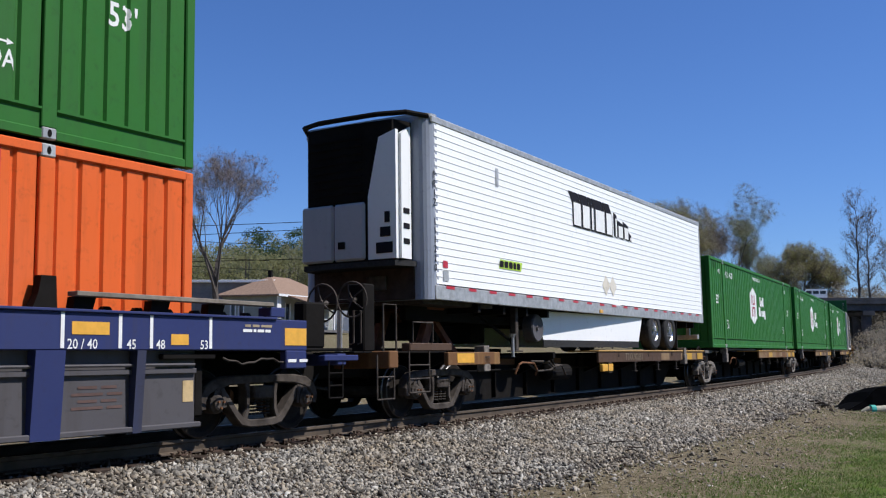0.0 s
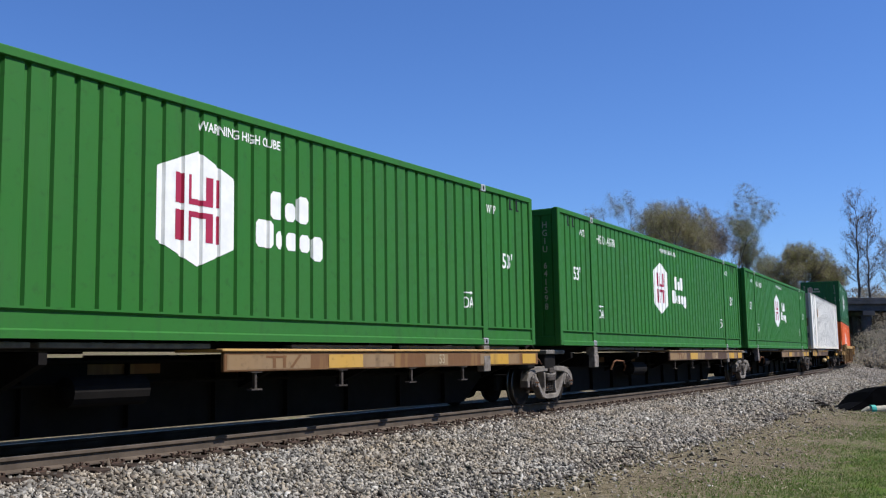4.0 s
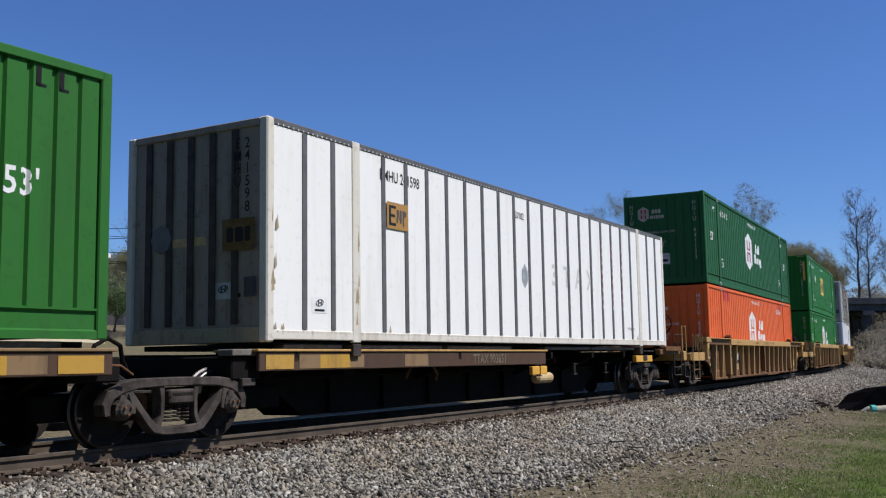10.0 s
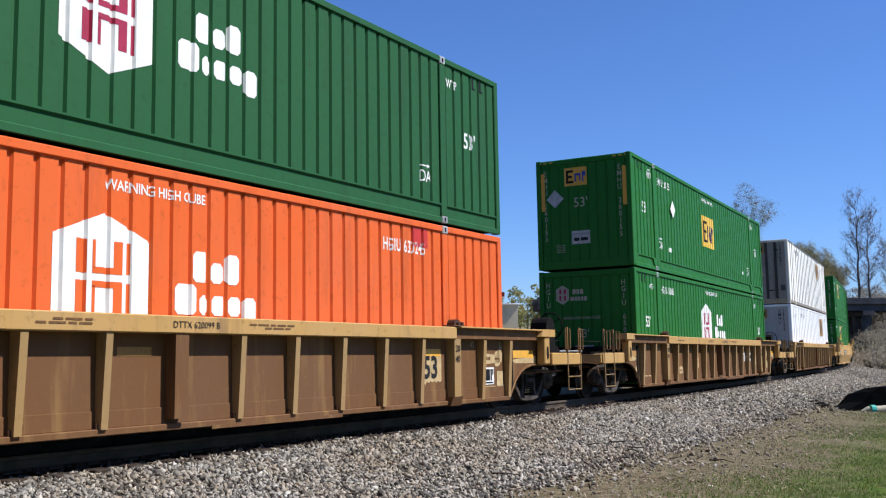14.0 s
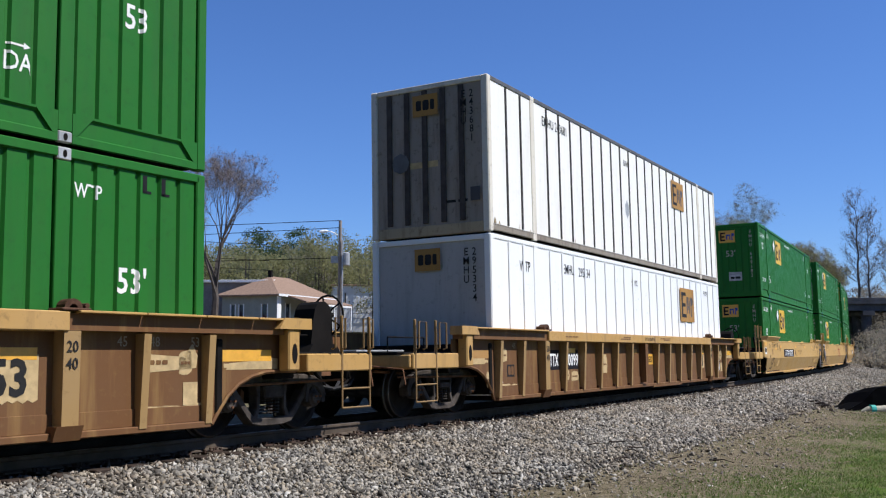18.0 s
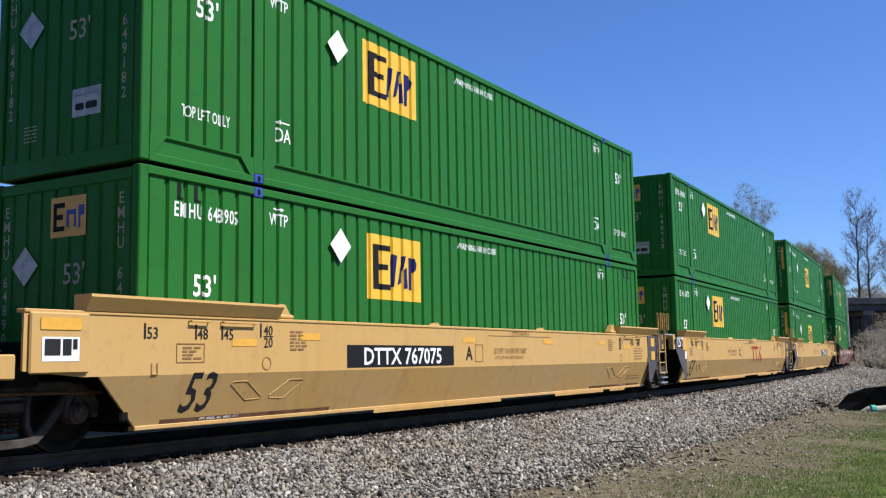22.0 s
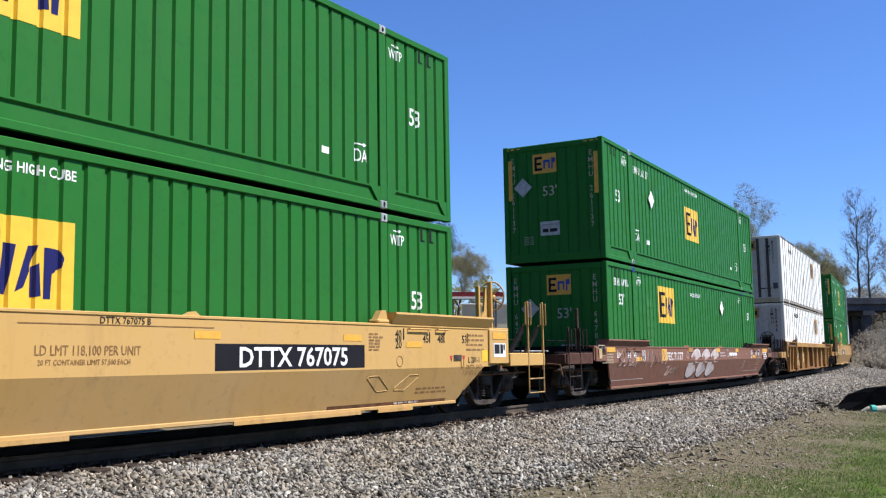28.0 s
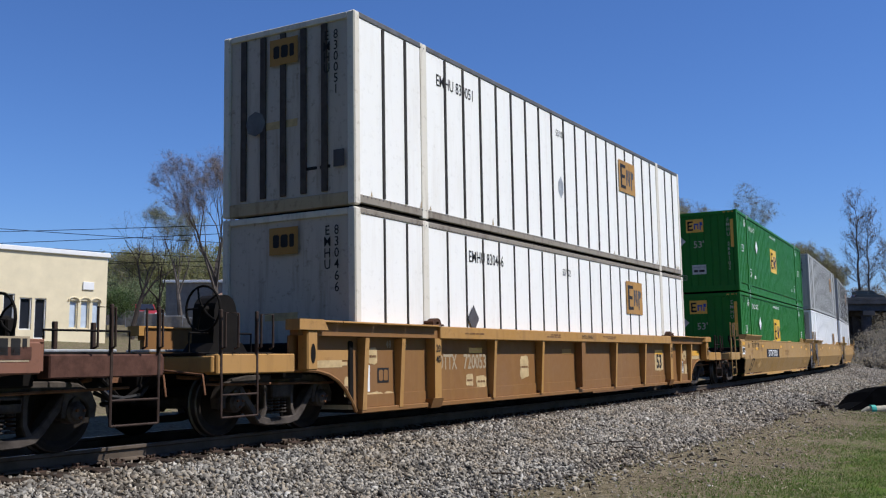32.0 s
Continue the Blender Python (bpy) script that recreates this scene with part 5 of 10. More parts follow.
            if main is OXIDE and s > 0:
                hand_wheel(c, 9.80, -0.55, 1.40, BLACK, 0.27)
                part("brake_post", Geo().box(9.83, 9.95, -0.62, -0.48, 1.0, 1.41, 0.02), BLACK, c)
            elif main is OXIDE:
                part("stand_post", Geo().box(-10.46, -10.38, -1.46, -1.40, 0.80, 1.95, 0.012), DARKSTEEL, c)
            if tower:
                part("brake_stand", Geo().prism([(9.0, top), (9.45, top + 0.10), (9.68, top + 0.35), (9.74, 2.22), (9.80, 2.22), (9.86, top)], -1.0, -0.96), main, c, "curved yellow brake stand plate")
                for x, z0, z1 in ((9.38, top + 0.06, 2.24), (9.84, top, 2.34)):
                    part("stand_post", Geo().box(x - 0.03, x + 0.03, -1.08, -1.0, z0, z1, 0.01), main, c)
                hand_wheel(c, 10.0, -0.98, 2.08, main, 0.27)
        else:
            part("bulkhead", Geo().box(*X(8.22, 8.34), -1.30, 1.30, 0.30, top - 0.05, 0.02), BLACK, c)
            part("end_plate", Geo().prism([(s * 8.03, 0.36), (s * 8.17, 0.27), (s * 9.06, 1.08), (s * 9.06, top), (s * 8.03, top)], -1.513, -1.504), SLATE, c, "dark slate end plate")
            part("end_plate", Geo().prism([(s * 8.03, 0.36), (s * 8.17, 0.27), (s * 9.06, 1.08), (s * 9.06, top), (s * 8.03, top)], 1.504, 1.513), SLATE, c)
            part("end_sill", Geo().box(*X(8.3, 9.6), -0.45, 0.45, 0.60, 1.0, 0.02), BLACK, c)
            part("deck_plate", Geo().box(*X(8.34, 9.25), -1.45, 1.45, top - 0.05, top, 0.008), main, c)
            part("walk_grating", Geo().box(*X(8.34, 9.45), -1.3, -0.6, top + 0.05, top + 0.08, 0.006), GALV, c)
            part("stop_box", Geo().box(*X(9.10, 9.28), -1.50, -1.36, 1.10, top + 0.03, 0.012), main, c)
            part("slot", Geo().box(*X(9.16, 9.22), -1.507, -1.502, 1.24, 1.36), BLACK, c)
            if s > 0:
                part("ladder", ladder(Geo(), 8.68, 9.17, 0.50, 1.30, y=-1.57, rungs=3), main, c)
                for x in (8.68, 9.17):
                    part("stanchion", Geo().box(x - 0.022, x + 0.022, -1.59, -1.55, 0.50, 2.02, 0.008), BUFF, c)
                    part("grab_iron", grab(Geo(), x, x + 0.14, 1.58, 2.02, y=-1.64), main, c)
                part("step", Geo().prism([(8.80, 0.66), (9.60, 0.66), (9.45, 0.18), (9.10, 0.18)], -1.42, -1.30), CAST, c, "grey cast step with treads")
                for k in range(3):
                    part("tread", Geo().box(9.02, 9.52, -1.50, -1.40, 0.24 + 0.13 * k, 0.27 + 0.13 * k), GALV, c)
                for z in (0.945, 1.275):
                    fold_mark("reflector", shape(rect(-0.13, 0.13, -0.105, 0.105)), 8.38, z, SIGNO, c, "orange yellow panel", lift=0.016)
    yellow = main is not OXIDE
    if number:
        fold_mark("dark_panel", shape(rect(-1.48, 1.48, -0.16, 0.16)), number_x, 0.98, NAVY, c, "dark number panel", lift=0.002)
        fold_mark("lettering", words(number, 0.235, 1.08, 0.02), number_x, 0.98, LETTER, c, lift=0.006)
    if letter:
        fold_mark("lettering", words(letter, 0.22, 1.0, 0.02), -1.0, 1.02, ink, c)
    if yellow:
        fold_mark("lettering", words("LD LMT 118,100 PER UNIT", 0.10, 0.8), 0.55 if number else -2.1, 1.06, INKB, c)
        fold_mark("lettering", words("20 FT CONTAINER LIMIT 57,500 EACH", 0.055, 0.85), 0.5 if number else -2.1, 0.94, INKB, c)
        fold_mark("box_mark", outline(-0.14, 0.14, -0.15, 0.15), -0.65, 1.02, INKB, c)
        for x in (-1.0, 2.2, 5.0, -5.3):
            fold_mark("reflector", shape(rect(-0.21, 0.21, -0.045, 0.045)), x, 1.24, SIGNO, c, "yellow reflector")
    zn = top - 0.19
    for s in (-1, 1):
        for a, tx in ((8.09, "53"), (7.33, "48"), (6.90, "45")):
            d = 0.0 if s > 0 else 0.05
            fold_mark("lettering", words(tx, 0.125, 0.95, 0.006), s * (a - d), zn, ink, c)
            fold_mark("tick", shape(rect(-0.014, 0.014, -0.085, 0.085)), s * (a - d) + 0.11 * (1 if s > 0 else -1), zn + 0.02, ink, c)
        for tx, z in (("40", zn + 0.06), ("20", zn - 0.09)):
            fold_mark("lettering", words(tx, 0.125, 0.95, 0.006), s * 6.14, z, ink, c)
        fold_mark("tick", shape(rect(-0.014, 0.014, -0.085, 0.085)), s * 6.28, zn + 0.06, ink, c)
        fold_mark("tick", shape(rect(-0.09, 0.09, -0.006, 0.006)), s * 6.14, zn - 0.015, ink, c)
        fold_mark("reflector", shape(rect(-0.22, 0.22, -0.045, 0.045)), s * 6.57, zn - 0.095, SIGNO, c, "yellow reflector")
        fold_mark("ring_mark", shape(*[[(0.085 * math.cos(q), 0.085 * math.sin(q)), (0.085 * math.cos(q + 0.4), 0.085 * math.sin(q + 0.4)), (0.072 * math.cos(q + 0.4), 0.072 * math.sin(q + 0.4)), (0.072 * math.cos(q), 0.072 * math.sin(q))] for q in np.arange(0, 6.2, 0.4)]),
                  s * 6.17, 0.90, INKB if yellow else ink, c, "ring stencil")
        if s > 0 and not tower:
            text_block(c, s * 7.36, zn - 0.13, 5, INKB if yellow else BUFFLET, seed=3 + s)
        if yellow:
            text_block(c, s * 5.55, zn + 0.05, 6, INKB, 0.026, 0.045, 0.36, seed=8 + s)
            if s > 0:
                text_block(c, s * 7.25, 0.47, 2, INKB, 0.034, 0.06, 1.0, seed=5 + s)
            fold_mark("red_strip", shape(rect(-1.55, 1.55, -0.028, 0.022)), s * 6.2, 0.272, RUST, c, "worn red warning strip")
            text_block(c, s * 6.7, 0.272, 1, LETTER, 0.026, 0.05, 0.9, seed=7)
            if s < 0:
                fold_mark("box_mark", outline(-0.22, 0.22, -0.11, 0.11), -7.47, 1.03, INKB, c)
                text_block(c, -7.45, 1.09, 4, INKB, 0.022, 0.04, 0.32, seed=12)
        for x, f in ((6.46, 1), (5.70, -1)) if yellow else ():
            q = [(-0.30, 0.47), (-0.02, 0.46), (0.30, 0.66), (0.26, 0.69), (0.02, 0.69), (-0.30, 0.50), (-0.30, 0.47)]
            part("lashing_hoop", Geo().ring([(s * x + f * s * a, fold_y(b) + 0.003, b) for a, b in q], 0.010, 4), low, c)
        part("bracket", Geo().ring([(s * 7.97, -1.506, 0.92), (s * 7.97, -1.506, 0.80), (s * 8.05, -1.506, 0.80), (s * 8.05, -1.506, 0.92)], 0.010, 4), main, c)
    if big53:
        for s in (-1, 1):
            if s < 0:
                pts, fs = words("53", 0.44, 0.8, 0.012)
                fold_mark("lettering", ([(a + 0.18 * b, b) for a, b in pts], fs), s * 7.25, 0.585, ink, c, lift=0.007)
    if tower:
        for tx, z, h, w in (("L 201-1", 0.91, 0.10, 0.9), ("EMPTY LOAD", 0.79, 0.075, 0.8), ("7 1/8\" ADJ. BLOCK", 0.69, 0.075, 0.75)):
            fold_mark("lettering", words(tx, h, w, 0.003), 8.40, z, ink if h > 0.08 else INKB, c)
        text_block(c, 8.45, top - 0.12, 4, INKB, 0.030, 0.08, 0.65, seed=2)
        fold_mark("sticker", shape(rect(-0.10, 0.10, -0.10, 0.10)), 8.77, 0.975, SIGNY, c, "yellow inspection sticker")
        for x in (7.66, 8.06):
            fold_mark("arrow", shape([(-0.045, 0.05), (0, -0.05), (0.045, 0.05)]), x, 0.93, REDP, c)
        part("light_slot", Geo().box(7.74, 7.98, -1.512, -1.502, 0.90, 0.99), CAST, c)
    return c


# ---- spine car platforms ----
DARKSILL = paint("dark grimy sill paint", (0.085, 0.050, 0.032), (0.04, 0.03, 0.025), 0.5, 0.7)


PEDESTAL = plain("grimy grey steel", (0.20, 0.175, 0.150), 0.75, 0.1, 0.5, 9.0, 0.3)


DULLPANEL = paint("faded buff panel", (0.24, 0.155, 0.075), (0.09, 0.06, 0.04), 0.8, 0.7)
OLDYEL = paint("faded yellow panel", (0.47, 0.27, 0.035), (0.14, 0.085, 0.04), 0.75, 0.65)


OLDSTEEL = plain("weathered grey strip", (0.16, 0.145, 0.125), 0.85, 0.0, 0.35, 6.0, 0.4)
RUSTSTRUT = plain("red-brown primed strut", (0.15, 0.062, 0.04), 0.8, 0.0, 0.4, 5.0, 0.3)


def spine_unit(label, first=False, last=False, number="", hitch=False, grimy=False):
    c = thing("spine_car", label, "spine car", "spine car platforms of the train")
    e0, e1 = (-6.85, 7.55) if not last else (-6.9, 5.2)
    belly = [(-8.3, 1.0), (-8.3, 0.62), (e0, 0.58), (e0 + 0.7, 0.13), (e1 - 0.7, 0.13), (e1, 0.58), (8.3, 0.62), (8.3, 1.0)]
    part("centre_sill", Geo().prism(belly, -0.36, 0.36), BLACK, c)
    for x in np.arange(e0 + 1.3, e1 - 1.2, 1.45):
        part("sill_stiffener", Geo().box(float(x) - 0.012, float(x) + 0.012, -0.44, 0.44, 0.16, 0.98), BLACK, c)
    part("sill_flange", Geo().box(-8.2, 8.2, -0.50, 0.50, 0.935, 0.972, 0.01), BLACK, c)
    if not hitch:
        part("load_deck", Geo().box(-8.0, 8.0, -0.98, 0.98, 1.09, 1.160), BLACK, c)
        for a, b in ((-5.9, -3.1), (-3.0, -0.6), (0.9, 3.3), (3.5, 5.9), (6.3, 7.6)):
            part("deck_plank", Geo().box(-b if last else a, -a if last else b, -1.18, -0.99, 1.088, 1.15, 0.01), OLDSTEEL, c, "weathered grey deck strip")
    # plain black blocks added to darken the gap where the sill tapers
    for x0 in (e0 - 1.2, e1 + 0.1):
        part("gap_block", Geo().box(x0, x0 + 1.1, -0.62, 0.62, 0.30, 0.60, 0.03), BLACK, c)
    if not first:
        part("end_deck", Geo().box(-8.55, -7.6, -1.16, -0.9, 1.0, 1.085, 0.012), OLDSTEEL, c, "weathered grey deck strip")
        part("end_block", Geo().box(-8.5, -7.95, -1.1, 1.1, 0.70, 0.998, 0.02), BLACK, c)
        part("side_bearing", Geo().box(-8.35, -8.1, -1.14, -0.8, 0.62, 0.72, 0.01).box(-8.3, -8.15, -1.12, -0.9, 0.998, 1.03, 0.01), CAST, c)
    if not last:
        part("end_block", Geo().box(7.7, 8.42, -1.1, 1.1, 0.72, 0.998, 0.02), BLACK, c)
        part("brake_hose", Geo().ring([(8.05, -1.05, 0.98), (8.10, -1.06, 1.12), (8.26, -1.07, 1.20), (8.44, -1.06, 1.12), (8.52, -1.0, 0.96), (8.62, -0.95, 0.86)], 0.026, 8), BLACK, c, "black rubber hose")
        part("cut_lever", Geo().ring([(7.75, -1.22, 0.92), (8.3, -1.24, 0.90), (8.5, -1.2, 0.80)], 0.014, 6), RUST, c)
    far = -1 if last else 1                       # the side sills reach towards this end
    R = lambda a, b: (min(far * a, far * b), max(far * a, far * b))
    sill_y, SILL = (-1.30, DARKSILL if grimy else BROWNY) if not number else (-1.24, DARKSILL)
    part("side_sill", Geo().box(*R(-0.5, 8.15), sill_y, sill_y + 0.06, 0.80, 1.05, 0.01), SILL, c, "brown side sill with worn yellow panels")
    part("sill_top", Geo().box(*R(-0.55, 8.2), sill_y - 0.025, -0.5, 1.05, 1.085, 0.008), DULLPANEL if grimy else BUFF, c)
    part("side_sill", Geo().box(*R(-0.5, 8.15), 1.24, 1.30, 0.80, 1.05, 0.01), BROWNY, c)
    part("far_rail", Geo().box(*R(-6.0, -0.56), 1.20, 1.29, 1.066, 1.165, 0.01), BLACK, c)
    on = marks_on(sill_y - 0.001)
    for x, w, m in ((0.35, 0.8, DULLPANEL), (2.4, 0.75, DULLPANEL), (1.95, 0.4, OLDYEL), (4.4, 0.35, DULLPANEL), (6.6, 0.75, DULLPANEL), (6.55, 0.35, OLDYEL), (7.75, 0.28, OLDYEL)):
        if number and x < 3:
            continue
        decal("panel", shape(rect(-w, w, -0.10, 0.085)), far * x, 0.925, on, m, c, "worn yellow panel", lift=0.003 if m is DULLPANEL else 0.006)
    if number:
        decal("lettering", words(number, 0.16, 0.95, 0.01), far * 1.9, 0.925, on, FADEDLET, c, lift=0.007)
        part("reflector_box", Geo().box(*R(-0.42, 0.25), -1.30, -1.22, 0.60, 0.765, 0.01), SIGNO, c, "yellow reflector plate in two halves")
        part("hanger", Geo().box(*R(-0.10, -0.07), -1.305, -1.21, 0.59, 0.80), BLACK, c)
    else:
        decal("lettering", words("53", 0.15, 0.9, 0.01), 4.55, 0.93, on, BUFFLET, c, lift=0.009)
        decal("logo_mark", shape(rect(-0.35, 0.05, 0.04, 0.07), rect(-0.22, -0.16, -0.09, 0.04), rect(-0.02, 0.04, -0.09, 0.04), [(0.12, -0.09), (0.18, -0.09), (0.36, 0.08), (0.30, 0.08)]), 0.6, 0.93, on, BROWNY, c, lift=0.007)
    for x in (-3.4, -1.2):
        decal("panel", shape(rect(-0.55, 0.55, -0.06, 0.06)), far * x, 0.86, marks_on(-0.361), BROWNY, c, "grimy yellow patch")
    if last:
        # black far-side strip, added to close the bright slit under the container
        part("side_sill", Geo().box(0.6, 8.2, 1.20, 1.26, 0.80, 1.165, 0.01), BLACK, c)
        part("end_panel", Geo().box(5.68, 6.88, -1.30, -1.20, 0.79, 0.95, 0.01), SIGNO, c, "yellow end panel")
        part("end_panel", Geo().box(6.18, 6.48, -1.31, -1.19, 0.82, 0.96, 0.01), CAST, c)
        part("end_rail", Geo().box(7.35, 9.05, -1.36, -1.22, 0.97, 1.11, 0.01), BROWNY, c, "brown end rail, buff at its tip")
        part("air_reservoir", Geo().ring([(0.50, -0.98, 0.52), (0.55, -0.98, 0.52), (1.18, -0.98, 0.52), (1.23, -0.98, 0.52)], [0.05, 0.11, 0.11, 0.05], 14), PATCH, c, "dusty pale air reservoir")
    for x in (-6.096, 6.096):
        g = Geo() if last else Geo().box(x - 0.12, x + 0.12, -1.31, -1.16, 0.70, 0.98, 0.012)
        g.box(x - 0.10, x + 0.10, -1.30, -1.10, 0.98, 1.155, 0.01)
        part("pedestal", g, CAST if last else PEDESTAL, c, "grimy grey container pedestal")
        part("pedestal_arm", Geo().box(x - 0.12, x + 0.12, -1.155, 1.115, 0.72, 0.96, 0.01), BLACK, c)
        part("pedestal", Geo().box(x - 0.15, x + 0.15, 1.12, 1.31, 0.68, 1.155, 0.01), BLACK, c)
    for x in (0.1, 1.9, 3.7, 5.3):
        g = Geo().box(x - 0.02, x + 0.02, -1.27, -1.23, 0.58, 0.80)
        g.box(x - 0.10, x + 0.10, -1.29, -1.21, 0.565, 0.585)
        g.box(x - 0.10, x + 0.10, -1.29, -1.21, 0.785, 0.80)
        part("hanger", g, CAST, c)
    for x in (-7.4, -3.0, 0.8, 3.0, 5.0, 7.6):
        part("cross_bearer", Geo().prism([(-1.24, 1.04), (-1.24, 0.92), (-0.3, 0.55), (0.3, 0.55), (1.24, 0.92), (1.24, 1.04)], x - 0.05, x + 0.05, "x"), BLACK, c)
    q = Geo().ring([(-4.35, -1.0, 0.62), (-4.28, -1.05, 0.80), (-4.15, -1.06, 0.84), (-3.6, -1.06, 0.82), (-3.45, -1.05, 0.68), (-3.42, -1.0, 0.58)], 0.022, 6)
    part("release_rod", q, RUST, c)
    if not last:
        part("air_reservoir", Geo().ring([(-2.4, -0.75, 0.62), (-2.35, -0.75, 0.62), (-1.3, -0.75, 0.62), (-1.25, -0.75, 0.62)], [0.06, 0.17, 0.17, 0.06], 14), BLACK, c)
    part("brake_pipe", Geo().ring([(-8.0, -0.45, 0.7), (8.0, -0.45, 0.7)], 0.028, 6), BLACK, c)
    for s, own in ((-1, first), (1, last)):
        if own:
            X = lambda a, b: (min(s * a, s * b), max(s * a, s * b))
            part("end_sill", Geo().box(*X(8.0, 10.1), -0.40, 0.40, 0.66, 1.0, 0.02), BLACK, c)
            part("end_beam", Geo().box(*X(9.2, 9.45), -1.42, 1.42, 0.80, 1.06, 0.015), BUFF if s > 0 else BROWNY, c)
            part("end_deck", Geo().box(*X(7.2, 9.9), -1.1, 1.1, 1.03, 1.06, 0.006), BLACK, c)
            part("step_beam", Geo().box(*X(7.6, 8.9), -1.44, -1.28, 1.06, 1.18, 0.012), BROWNY if last else DARKSILL, c)
            part("ladder", ladder(Geo(), s * 8.3, s * 8.9, 0.42, 1.05, y=-1.42, rungs=3), CAST, c)
            part("grab_iron", grab(Geo(), s * 8.25, s * 8.85, 1.18, 1.50, y=-1.46), CAST, c)
            coupler(c, s, 10.2)
            g = ladder(Geo(), s * 9.3, s * 9.75, 0.35, 1.0, y=-1.40, rungs=2)
            part("ladder", g, CAST, c)
            part("brake_post", Geo().box(*X(9.05, 9.35), -0.9, -0.6, 1.06, 2.1, 0.02), BLACK, c)
            hand_wheel(c, s * 9.45, -0.75, 1.85, BLACK if s > 0 else CAST, 0.27)
            part("stanchion", Geo().ring([(s * 9.2, -1.38, 1.05), (s * 9.2, -1.38, 1.75), (s * 9.55, -1.38, 1.75), (s * 9.55, -1.38, 1.05)], 0.018, 6), BUFF if s > 0 else CAST, c)
    if hitch:
        g = Geo().prism([(-7.2, 1.03), (-6.95, 1.03), (-6.55, 1.80), (-6.75, 1.84)], -0.55, -0.42)
        g.prism([(-7.2, 1.03), (-6.95, 1.03), (-6.55, 1.80), (-6.75, 1.84)], 0.42, 0.55)
        g.prism([(-5.7, 1.03), (-5.5, 1.03), (-6.5, 1.82), (-6.65, 1.82)], -0.4, -0.3)
        g.prism([(-5.7, 1.03), (-5.5, 1.03), (-6.5, 1.82), (-6.65, 1.82)], 0.3, 0.4)
        g.box(-6.95, -6.35, -0.6, 0.6, 1.80, 1.90, 0.02)
        part("trailer_hitch", g, RUSTSTRUT, c, "folding hitch that holds the trailer's nose")
        decal("reflector", shape(rect(-0.3, 0.3, -0.08, 0.08)), -6.9, 0.94, lambda x: -1.312, SIGNO, c, "yellow reflector")
        part("side_beam", Geo().box(-7.5, -5.6, -1.31, -1.22, 0.82, 1.04, 0.01), BROWNY, c)
        part("signal_post", Geo().ring([(-5.1, -1.33, 0.95), (-5.1, -1.33, 1.30), (-5.1, -1.33, 1.38)], [0.03, 0.03, 0.07], 8), GALV, c)
        for pts in ([(-3.70, -1.0, 0.80), (-3.40, -1.04, 0.66), (-2.75, -1.05, 0.68), (-2.6, -1.05, 0.74), (-2.35, -1.05, 0.76)], [(-3.62, -1.0, 0.86), (-2.85, -1.05, 0.85), (-2.62, -1.06, 0.72)],
                    [(-2.9, -1.0, 0.92), (-2.7, -1.05, 0.90), (-2.55, -1.06, 0.70)], [(-2.5, -1.0, 0.78), (-2.15, -1.04, 0.76), (-1.98, -1.05, 0.55)]):
            part("brake_pipe", Geo().ring(pts, 0.022, 6), CAST, c)
    return c


